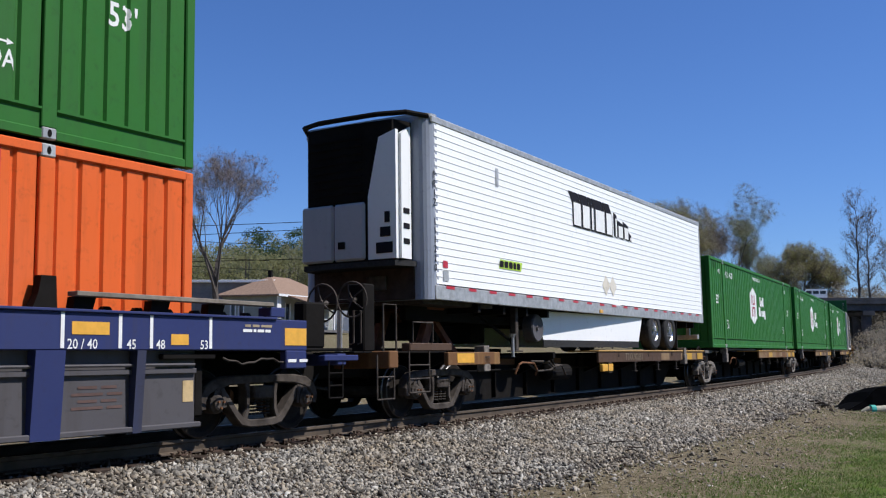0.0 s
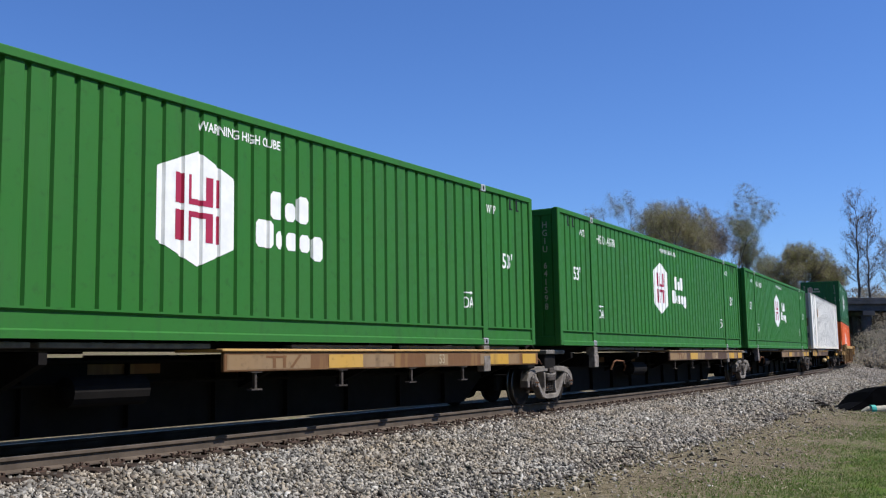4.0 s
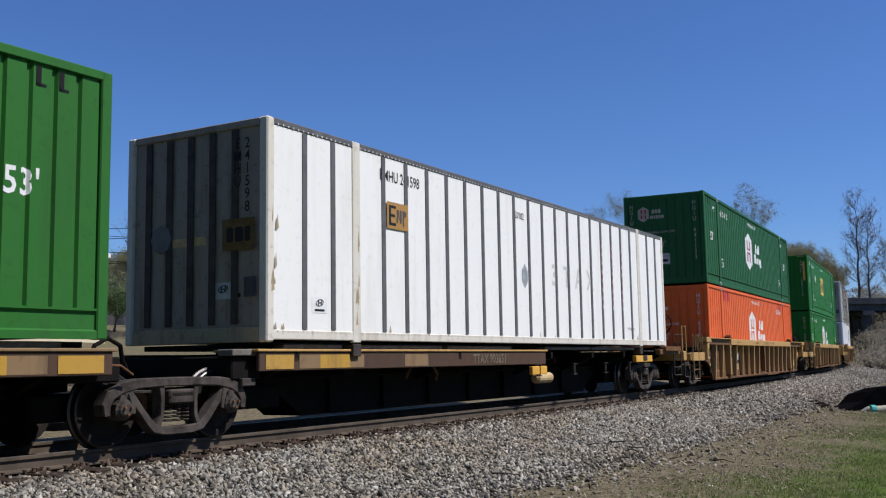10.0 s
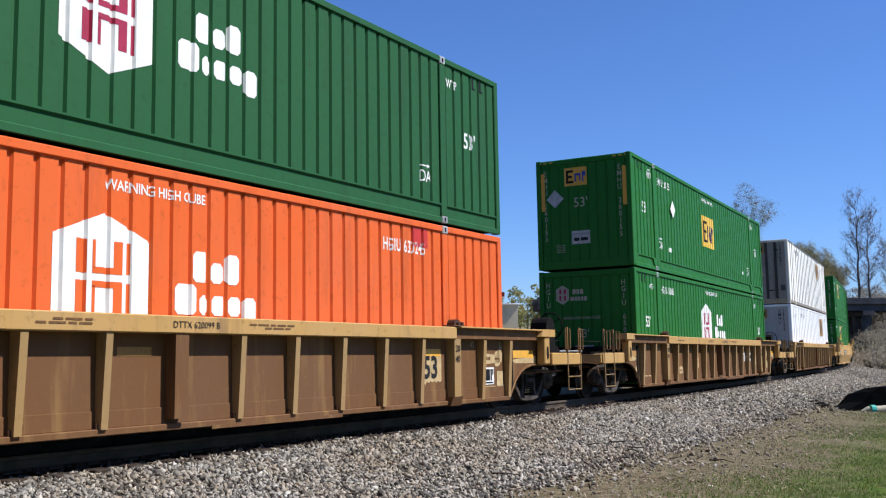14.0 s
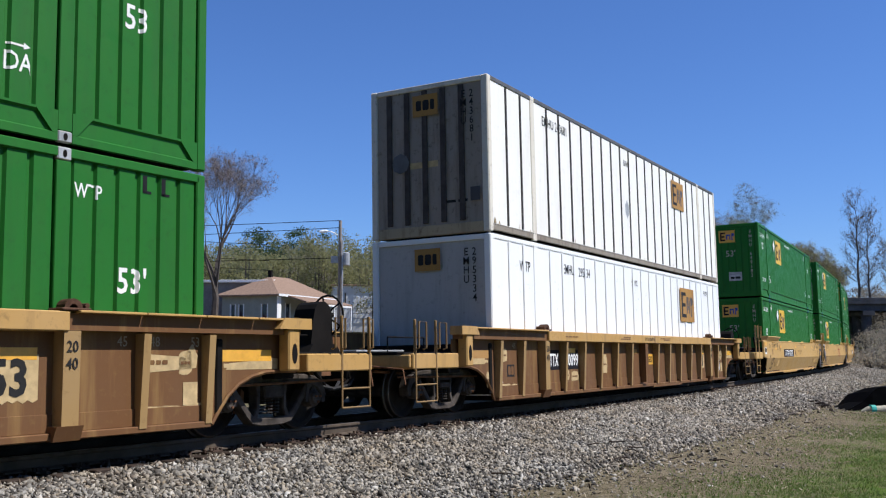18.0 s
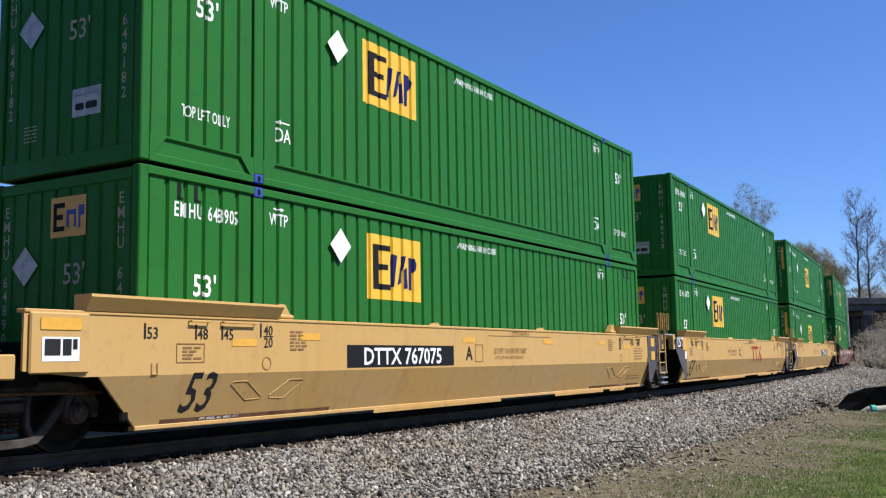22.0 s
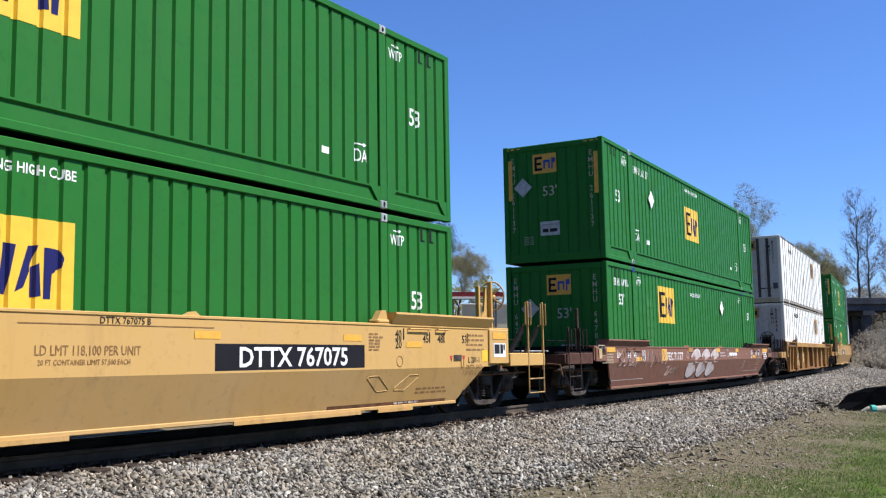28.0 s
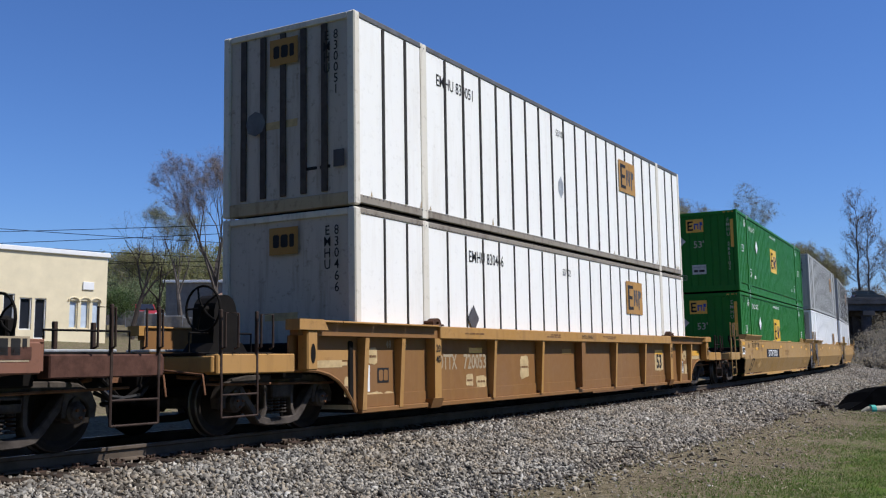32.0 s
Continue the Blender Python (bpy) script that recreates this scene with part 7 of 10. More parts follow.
stacked_on(panel_container("EMHU 295334", [(4.4, 2.12, 1.2)], WHITE2, marks=(("EMHU", -4.4, 2.53, 0.2), ("295334", -3.5, 2.52, 0.2), ("WTP", -6.6, 2.44, 0.2), ("WTP", 6.5, 2.55, 0.16), ("53/102", -0.13, 2.5, 0.14)), lower=True), F, SINGLE, LOW)
stacked_on(panel_container("EMHU 243681", [(3.93, 2.28, 1.0)], WHITE, marks=(("EMHU 243681", -4.93, 2.56, 0.20), ("53/102", -0.43, 2.5, 0.14))), F, SINGLE, HIGH + 0.04)
# the yellow three-unit well car
FADERED = plain("faded brick red paint", (0.30, 0.062, 0.034), 0.65, 0, 0.2, 6, 0)
G, H, I = 182.97, 202.35, 221.70
for m, a, b, num, let in ((G, True, False, "DTTX 767075", "A"), (H, False, False, "", "C"), (I, False, True, "DTTX 767075", "B")):
    u = rides(smooth_well(TTX, YELLOWB, a, b, num, letter=let, lowpaint=LOWYELLOW, tower=m == I, number_x=-3.0 if m == G else 3.8), m, 9.69)
    if m == H:
        mark = [rect(-0.42, -0.02, 0.13, 0.2), rect(-0.30, -0.23, -0.2, 0.13), rect(-0.08, 0.30, 0.13, 0.2), rect(-0.02, 0.05, -0.2, 0.13), [(0.16, -0.2), (0.24, -0.2), (0.56, 0.2), (0.48, 0.2)], [(0.48, -0.2), (0.62, -0.2), (0.44, 0.02), (0.38, -0.05)]]
        for piece in mark:
            decal("logo_mark", shape([(1.8 * a, 1.25 * b) for a, b in piece]), 1.75, 0.98, marks_on(-1.501), FADERED, u, "red bar of a faded mark")
    fold_mark("lettering", words("DTTX 767075 " + let, 0.07, 1.0, 0.003), 1.0, 1.375, INKB if m == G else DARKLET, u)
    fold_mark("paint_line", shape(rect(-1.3, 1.3, -0.005, 0.005)), 1.0, 1.325, INKB, u)
    if m != G:
        fold_mark("dark_panel", shape(rect(-0.48, 0.48, -0.15, 0.15)), -8.50, 1.29, NAVY, u, lift=0.014)
        fold_mark("lettering", words("125 T", 0.24, 0.72, 0.03), -8.68, 1.30, LETTER, u, lift=0.018)
        fold_mark("reflector", shape(rect(-0.17, 0.17, -0.19, 0.16)), -8.20, 1.27, SIGNO, u, "orange yellow panel", lift=0.018)
        fold_mark("placard", shape(rect(-0.10, 0.10, -0.11, 0.11)), -8.12, 0.95, CREAMRAIL, u, lift=0.018)
for m, lo, hi in ((G, "EMHU 648905", "EMHU 649182"), (H, "EMHU 648703", "EMHU 648958")):
    stacked_on(emp_container(lo, badge=(-2.9, 2.07), gap=-4.35, diamond_z=2.3, outer=True, lift_note=False), m, 9.69, LOW)
    stacked_on(emp_container(hi, badge=(-2.97, 2.11), gap=-4.4, diamond_z=2.28, outer=True), m, 9.69, HIGH)
stacked_on(emp_container("EMHU 263253", mid=True), I, 9.69, LOW)
stacked_on(emp_container("EMHU 262242", mid=True), I, 9.69, HIGH + 0.03)
# the oxide brown well car with sprayed scrawls
J = 245.00
fec = rides(smooth_well("oxide brown smooth well car with pale sprayed scrawls", OXIDE, True, True, "", big53=False, top=1.15, walk_z=1.32, ink=LETTER), J, SINGLE)
for text, x in (("FEC", -3.92), ("71777", -3.12)):
    fold_mark("lettering", words(text, 0.20, 1.0, 0.012, 1.2), x, 0.92, LETTER, fec)
fold_mark("reflector", shape(rect(-0.23, 0.23, -0.15, 0.15)), -4.45, 0.96, SIGNO, fec, "orange yellow panel")
for x, w in ((-8.75, 0.45), (-1.9, 0.22), (1.30, 0.22), (3.88, 0.22), (8.45, 0.45)):
    fold_mark("reflector", shape(rect(-w, w, -0.055, 0.055)), x, 1.085, SIGNO if abs(x) > 8 or x > 0 else OCHRE, fec, "orange yellow panel", lift=0.012)
for x, z, r in ((-2.2, 0.95, 0.11), (5.30, 0.99, 0.06), (2.60, 0.99, 0.13)):
    fold_mark("ring_mark", shape(*[[(r * math.cos(q), r * math.sin(q)), (r * math.cos(q + 0.4), r * math.sin(q + 0.4)), (0.8 * r * math.cos(q + 0.4), 0.8 * r * math.sin(q + 0.4)), (0.8 * r * math.cos(q), 0.8 * r * math.sin(q))]
                                   for q in np.arange(0, 6.2, 0.4)]), x, z, SMEAR, fec, "pale ring mark")
fold_mark("name_mark", bars([0.36, 0.24, 0.36], 0.10, 0.05), 3.32, 0.96, LETTER, fec, "white bars of a worn name", lift=0.008)
fold_mark("name_mark", bars([0.06] * 7, 0.035, 0.03), 3.6, 0.855, BUFFLET, fec, lift=0.008)
pts, fs = words("53", 0.26, 0.9, 0.012)
fold_mark("lettering", ([(a + 0.2 * b, b) for a, b in pts], fs), 5.08, 0.60, BUFFLET, fec)
fold_mark("lettering", words("L 73-4", 0.085, 0.9, 0.004), 7.40, 1.09, LETTER, fec)
fold_mark("box_mark", outline(-0.31, 0.31, -0.16, 0.16), 7.45, 0.62, BUFFLET, fec)
text_block(fec, 8.55, 1.00, 4, LETTER, 0.04, 0.07, 0.62, seed=9)
text_block(fec, -8.75, 0.98, 4, BUFFLET, 0.04, 0.06, 0.8, seed=10)
text_block(fec, 1.95, 1.0, 2, SMEAR, 0.035, 0.09, 0.8, seed=11)
for a, z in ((5.16, 0.385), (-8.3, 0.385)):
    fold_mark("paint_line", shape(rect(0, 2.45, -0.007, 0.007)), a, z, SMEAR, fec)
fold_mark("placard", shape(rect(-0.09, 0.09, -0.11, 0.11)), -9.35, 1.0, PATCH, fec, "pale paper placard", lift=0.045)
rnd = random.Random(5)
for i in range(9):
    x, z = -8.0 + 0.42 * i, 0.84 + 0.08 * rnd.random()
    f1, f2, ph = rnd.choice((1, 2)), rnd.choice((2, 3)), rnd.uniform(0, 6)
    pts = []
    for k in range(26):
        q = 2 * math.pi * k / 22
        px, pz = x + 0.15 * math.sin(f1 * q + ph) + 0.014 * k, z + 0.20 * math.sin(f2 * q + 0.7 * ph) * (0.7 + 0.3 * math.cos(q))
        pts.append((px, fold_y(pz) - 0.002, pz))
    part("scrawl", Geo().ring(pts, 0.0075, 4), FADESPRAY, fec, "pale sprayed scrawl")
loops = [(-4.10, 0.62), (-3.88, 0.66), (-4.02, 0.50), (-4.14, 0.42), (-3.90, 0.44), (-3.72, 0.56), (-3.64, 0.62), (-3.72, 0.48), (-3.58, 0.44), (-3.50, 0.60), (-3.42, 0.46), (-3.30, 0.64), (-3.24, 0.44), (-3.14, 0.65), (-3.06, 0.46), (-2.96, 0.66), (-2.90, 0.54)]
part("scrawl", Geo().ring([(px, fold_y(pz) - 0.002, pz) for px, pz in loops], 0.008, 4), FADESPRAY, fec, "pale sprayed scrawl")
for x, w in ((-1.45, 0.62), (-0.35, 0.60), (0.72, 0.62)):
    quads = []
    for k in range(11):
        q0, q1 = k / 12 * 2 * math.pi, (k + 1) / 12 * 2 * math.pi
        quads.append([(w * f * math.cos(q) + 0.30 * f * math.sin(q), 0.42 * f * math.sin(q)) for q, f in ((q0, 1.0), (q1, 1.0), (q1, 0.16 + 0.05 * (k % 3)), (q0, 0.16))])
    fold_mark("scrawl", shape(*quads), x, 0.72, SMEAR, fec, "broad pale sprayed letter form")
    part("scrawl", Geo().ring([(x + w * 1.02 * math.cos(q) + 0.30 * math.sin(q), fold_y(0.72 + 0.43 * math.sin(q)) - 0.004, 0.72 + 0.43 * math.sin(q)) for q in np.linspace(0.3, 5.6, 14)], 0.007, 4), DARKLET, fec, "dark sprayed outline")
patched_box = emp_container("EMHU 647816", GREEN2, badge=(-3.27, 2.05), gap=2.9, diamond_z=2.2, outer=True, lift_note=True, warning=(2.46, 0.72))
for i in range(3):
    for k in range(5):
        decal("faded_patch", shape(rect(-0.07 - 0.02 * (k % 2), 0.07, -0.10, 0.08 + 0.02 * (i % 2))), -4.95 + 0.22 * i, 2.05 - 0.26 * k, side_y, PALEGREEN, patched_box, "paler patch of removed lettering", FOLDS, lift=0.002)
stacked_on(patched_box, J, SINGLE, LOW)
stacked_on(emp_container("EMHU 261137", GREEN2, mid=True), J, SINGLE, HIGH + 0.02)
# the ochre well car, then another yellow three-unit car
K = 268.05
rides(ribbed_well("ochre ribbed well car with brown side plates, rusty", OCHRE, paint("ochre brown plate paint", (0.225, 0.110, 0.034), (0.30, 0.17, 0.05), 0.5, 0.65), "DTTX 720053", wheel_end=-1, bright=False, patched=False, step=2.032), K, SINGLE)
stacked_on(panel_container("EMHU 830466", [(3.9, 2.15, 1.0)], WHITE, marks=(("EMHU 830466", -3.96, 2.5, 0.20), ("53/102", -0.3, 2.5, 0.14)), lower=True, diamond_at=(-4.54, 1.4), pale_end=True), K, SINGLE, LOW - 0.04)
stacked_on(panel_container("EMHU 830051", [(3.68, 2.17, 1.0)], WHITE, pale_end=True, marks=(("EMHU 830051", -5.0, 2.45, 0.20), ("53/102", -0.45, 2.5, 0.14))), K, SINGLE, HIGH)
DIRTYYEL = paint("dirty yellow railcar paint", (0.38, 0.225, 0.070), (0.15, 0.09, 0.04), 0.6, 0.6)
M, N, O = 291.65, 311.00, 330.40
for m, a, b in ((M, True, False), (N, False, False), (O, False, True)):
    rides(smooth_well("smooth-sided dirty yellow well car with black stencils", DIRTYYEL, a, b, "DTTX 767021" if m == M else "", lowpaint=DIRTYYEL), m, 9.69)
stacked_on(emp_container("EMHU 265510", GREEN2, mid=True), M, 9.69, LOW)
stacked_on(emp_container("EMHU 266102", GREEN2, mid=True), M, 9.69, HIGH)
GREYC = paint("grey aged panel paint", (0.36, 0.36, 0.35), (0.2, 0.17, 0.13), 0.3, 0.5)
for m in (N, O):
    stacked_on(panel_container("EMHU 295771", [(4.5, 1.5, 1.0)], WHITE2, lower=True), m, 9.69, LOW)
    stacked_on(panel_container("EMHU 241877", [(4.5, 2.0, 1.0)], GREYC), m, 9.69, HIGH + 0.04)
for m in (0.15, D, E, F, J, K):
    bogie_at(m - 9.5)
    bogie_at(m + 9.5)
for o in (G - 9.5, (G + H) / 2, (H + I) / 2, I + 9.5, M - 9.5, (M + N) / 2, (N + O) / 2, O + 9.5):
    bogie_at(o)


def motions():
    # each crossing of the bridge: first and last second, first and last metre along the deck, lane, heading
    for ob, t0, t1, x0, x1, y, turn in ((van, 0.0, 6.4, 56.0, 24.0, 151.0, 180), (later_van, 5.0, 22.0, 20.8, 126.2, 149.0, 0), (bridge_car, 20.0, 28.0, 20.8, 116.8, 149.0, 0),
                                        (sports_car, 24.2, 32.0, 21.8, 84.2, 149.0, 0), (dark_car, 28.0, 32.0, 24.0, 64.0, 149.0, 0)):
        walk(ob, [(t, pose(float(np.interp(t, [t0, t1], [x0, x1])), y, 8.5, 0, 0, turn)) for t in range(33)])
    ts, rs = [a for a, _ in RUN], [b for _, b in RUN]
    turns = [(t, float(np.interp(t, ts, rs))) for t in [min(32.0, i / 15) for i in range(481)]]
    spin = [(t, pose(0, 0, 0, 0, -math.degrees(r / WHEEL), 0)) for t, r in turns]
    for ob, middle, half, local in MOVING:
        for axle in ob.children:
            if axle.name.startswith("axle") and not axle.name.startswith("axle_box"):
                hub = Matrix.Translation(axle.location)
                walk(axle, [(t, hub @ p) for t, p in spin])
        walk(ob, [(t, car_pose(middle, half, r) @ local) for t, r in RUN])


# ---- the ground ----
def leafmat(name, stops, glow=0.5):
    """Small leaves that let some light through."""
    m, nt, b = nodes_of(name)
    g = nt.nodes.new("ShaderNodeNewGeometry")
    c = ramp(nt, g.outputs["Random Per Island"], stops)
    link(nt, c, b.inputs["Base Color"])
    b.inputs["Roughness"].default_value = 0.75
    tr, mx = nt.nodes.new("ShaderNodeBsdfTranslucent"), nt.nodes.new("ShaderNodeMixShader")
    link(nt, c, tr.inputs["Color"])
    mx.inputs[0].default_value = glow
    link(nt, b.outputs[0], mx.inputs[1])
    link(nt, tr.outputs[0], mx.inputs[2])
    link(nt, mx.outputs[0], nt.nodes["Material Output"].inputs["Surface"])
    return m


def lat_of(px, py):
    """How far points lie towards the camera's side of the line, and the s of the nearest place on it."""
    px, py = np.asarray(px, float), np.asarray(py, float)
    lat, at = np.empty(px.shape), np.empty(px.shape)
    cx, cy, ca, cs = LX[::4], LY[::4], TURN[::4], S[::4]
    for i in range(0, len(px), 2000):
        dx, dy = px[i:i + 2000, None] - cx[None], py[i:i + 2000, None] - cy[None]
        k = np.argmin(dx * dx + dy * dy, axis=1)
        r = np.arange(len(k))
        lat[i:i + 2000] = dx[r, k] * np.cos(ca[k]) - dy[r, k] * np.sin(ca[k])
        at[i:i + 2000] = cs[k]
    return lat, at


def height(px, py):
    lat, at = lat_of(px, py)
    prof = np.interp(lat, [-900, -420, -230, -130, -75, -45, -30, -12, -6, -3.7, -1.9, 1.75, 4.0, 6, 12, 40, 120, 900],
                     [36, 32, 21, 10.5, 5.0, 3.0, 1.5, 0.34, -0.15, -0.45, -0.27, -0.25, -0.62, -0.64, -0.60, 0.2, 6, 10])
    bank = np.clip((at - 95) / 60, 0, 1) * np.clip((lat - 5) / 9, 0, 1) * 5.0
    far = np.clip((np.asarray(py) - 190) / 120, 0, 1) * np.clip((np.abs(lat) - 6) / 20, 0, 1) * 9
    bump = 0.03 * np.sin(0.9 * np.asarray(px) + 0.4 * np.asarray(py)) * np.clip((np.abs(lat) - 4.2) / 2, 0, 1)
    return prof + np.maximum(bank, far) + bump, lat


def spread(parts):
    out = []
    for a, b, step in parts:
        out += list(np.arange(a, b, step))
    return np.array(out + [parts[-1][1]])


gx = spread([(-1600, -200, 140), (-200, -60, 10), (-60, -12, 2.0), (-12, 24, 0.5), (24, 90, 2.0), (90, 220, 10), (220, 1600, 140)])
gy = spread([(-500, -20, 40), (-20, 5, 2.5), (5, 40, 0.5), (40, 120, 2.0), (120, 300, 6), (300, 2400, 140)])
GX, GY = np.meshgrid(gx, gy, indexing="ij")
gz, glat = height(GX.ravel(), GY.ravel())
gz = gz - np.where(np.abs(glat) < 3.9, 0.10, 0.0)
nx, ny = len(gx), len(gy)
me = bpy.data.meshes.new("ground")
me.from_pydata(list(zip(GX.ravel(), GY.ravel(), gz)), [], [(i * ny + j, (i + 1) * ny + j, (i + 1) * ny + j + 1, i * ny + j + 1) for i in range(nx - 1) for j in range(ny - 1)])
me.polygons.foreach_set("use_smooth", [True] * len(me.polygons))
bare = me.attributes.new("bare", "FLOAT", "POINT")
soil = np.interp(glat, [-90, -45, -12, -5, -4, 5.2, 6.6, 8.4, 12, 60, 400], [0.25, 0.72, 0.76, 0.8, 1.0, 1.0, 0.66, 0.14, 0.02, 0.15, 0.35])
soil = np.maximum(soil, np.clip((GY.ravel() - 60) / 40, 0, 0.62) * (glat > 4))
bare.data.foreach_set("value", soil.astype(np.float32))
m, nt, b = nodes_of("grass and bare earth")
at_ = nt.nodes.new("ShaderNodeAttribute")
at_.attribute_name = "bare"
grass = ramp(nt, noise_at(nt, 3.5, 8, 0.7), [(0.3, (0.048, 0.088, 0.010)), (0.55, (0.092, 0.138, 0.020)), (0.75, (0.155, 0.165, 0.048))])
earth = ramp(nt, noise_at(nt, 9, 10, 0.8), [(0.3, (0.066, 0.054, 0.030)), (0.48, (0.140, 0.115, 0.070)), (0.60, (0.215, 0.180, 0.115)), (0.76, (0.34, 0.30, 0.215))])
mm = nt.nodes.new("ShaderNodeMath")
mm.operation = "ADD"
link(nt, at_.outputs["Fac"], mm.inputs[0])
sc = nt.nodes.new("ShaderNodeMath")
sc.operation = "MULTIPLY_ADD"
link(nt, noise_at(nt, 1.5, 10, 0.8), sc.inputs[0])
sc.inputs[1].default_value, sc.inputs[2].default_value = 2.4, -1.2
link(nt, sc.outputs[0], mm.inputs[1])
link(nt, mixed(nt, ramp(nt, mm.outputs[0], [(0.30, (0, 0, 0)), (0.70, (1, 1, 1))]), grass, earth), b.inputs["Base Color"])
b.inputs["Roughness"].default_value = 0.95
b.inputs["Specular IOR Level"].default_value = 0.05
bumped(nt, b, noise_at(nt, 16, 8, 0.7), 0.7, 0.06)
me.materials.append(m)
ground = tagged(new("ground", me), "patchy spring grass and bare earth beside the line", "ground", kind="structure")


def ribbon(name, cross, s0, s1, step, mat, cant=0.0, smooth=False):
    """A cross-section of (lat, z), drawn along the line."""
    vs, fs, n = [], [], len(cross)
    for i, s in enumerate(np.arange(s0, s1 + step / 2, step)):
        vs += [beside(float(s), l, z, cant) for l, z in cross]
        if i:
            fs += [((i - 1) * n + k, (i - 1) * n + (k + 1) % n, i * n + (k + 1) % n, i * n + k) for k in range(n if cant else n - 1)]
    me = bpy.data.meshes.new(name)
    me.from_pydata(vs, [], fs)
    me.materials.append(mat)
    bm = bmesh.new()
    bm.from_mesh(me)
    bmesh.ops.recalc_face_normals(bm, faces=bm.faces)
    bm.to_mesh(me)
    bm.free()
    return me


# ballast: a bed with loose stones on it
m, nt, b = nodes_of("ballast bed")
vor = nt.nodes.new("ShaderNodeTexVoronoi")
vor.inputs["Scale"].default_value = 17
tc = nt.nodes.new("ShaderNodeTexCoord")
link(nt, tc.outputs["Object"], vor.inputs["Vector"])
hsv = ramp(nt, vor.outputs["Color"], [(0.1, (0.035, 0.031, 0.028)), (0.5, (0.100, 0.090, 0.080)), (0.9, (0.180, 0.165, 0.150))])
stain = ramp(nt, noise_at(nt, 0.8, 6), [(0.35, (0.72, 0.66, 0.58)), (0.65, (1, 1, 1))])
link(nt, mixed(nt, 1.0, hsv, stain, "MULTIPLY"), b.inputs["Base Color"])
b.inputs["Roughness"].default_value = 0.9
b.inputs["Specular IOR Level"].default_value = 0.05
bumped(nt, b, vor.outputs["Distance"], 1.0, 0.05)
BED = m
bed = tagged(new("ballast_bed", ribbon("ballast_bed", [(-3.9, -0.42), (-1.9, -0.22), (-1.3, -0.19), (1.3, -0.185), (1.75, -0.21), (4.05, -0.615)], -40, 330, 1.0, BED)), "grey crushed-stone ballast bed", "ballast", kind="structure")
# between the rails the bed's colour carries the shade under the cars
bed.data.materials.append(plain("bed blackened for the shade under cars", (0.026, 0.022, 0.019), 0.95, 0.0, 0.6, 14.0, 0.8))
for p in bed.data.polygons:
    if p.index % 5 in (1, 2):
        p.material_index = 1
m, nt, b = nodes_of("ballast stones")
geo_n = nt.nodes.new("ShaderNodeNewGeometry")
tone = ramp(nt, geo_n.outputs["Random Per Island"], [(0.0, (0.045, 0.042, 0.038)), (0.22, (0.128, 0.119, 0.105)), (0.5, (0.240, 0.226, 0.198)), (0.74, (0.378, 0.357, 0.312)), (0.86, (0.270, 0.228, 0.166)), (1.0, (0.55, 0.53, 0.475))])
link(nt, mixed(nt, 1.0, tone, ramp(nt, noise_at(nt, 0.8, 6), [(0.35, (0.80, 0.74, 0.66)), (0.65, (1, 1, 1))]), "MULTIPLY"), b.inputs["Base Color"])
b.inputs["Roughness"].default_value = 0.85
b.inputs["Specular IOR Level"].default_value = 0.15
bumped(nt, b, noise_at(nt, 60, 4), 0.5, 0.006)
STONE = m
rng = np.random.default_rng(3)
OCTA = np.array([(1, 0, 0), (-1, 0, 0), (0, 1, 0), (0, -1, 0), (0, 0, 1), (0, 0, -1)], float)
EIGHT = np.array([(0, 2, 4), (2, 1, 4), (1, 3, 4), (3, 0, 4), (2, 0, 5), (1, 2, 5), (3, 1, 5), (0, 3, 5)])


def quick_mesh(name, verts, faces, mat):
    """A mesh from arrays of points and of four- or three-sided faces."""
    me = bpy.data.meshes.new(name)
    n = faces.shape[1]
    me.vertices.add(len(verts))
    me.vertices.foreach_set("co", verts.astype(np.float32).ravel())
    me.loops.add(faces.size)
    me.loops.foreach_set("vertex_index", faces.astype(np.int32).ravel())
    me.polygons.add(len(faces))
    me.polygons.foreach_set("loop_start", np.arange(0, faces.size, n, dtype=np.int32))
    me.polygons.foreach_set("loop_total", np.full(len(faces), n, dtype=np.int32))
    me.update(calc_edges=True)
    me.materials.append(mat)
    return me


def turned(n):
    q = rng.normal(size=(n, 4))
    q /= np.linalg.norm(q, axis=1)[:, None]
    w, x, y, z = q.T
    return np.stack([np.stack([1 - 2 * (y * y + z * z), 2 * (x * y - z * w), 2 * (x * z + y * w)], 1), np.stack([2 * (x * y + z * w), 1 - 2 * (x * x + z * z), 2 * (y * z - x * w)], 1),
                     np.stack([2 * (x * z - y * w), 2 * (y * z + x * w), 1 - 2 * (x * x + y * y)], 1)], 1)


CUBE = np.array([(x, y, z) for x in (-1, 1) for y in (-1, 1) for z in (-1, 1)], float)
SIX = np.array([(0, 1, 3), (0, 3, 2), (4, 6, 7), (4, 7, 5), (0, 4, 5), (0, 5, 1), (2, 3, 7), (2, 7, 6), (0, 2, 6), (0, 6, 4), (1, 5, 7), (1, 7, 3)])


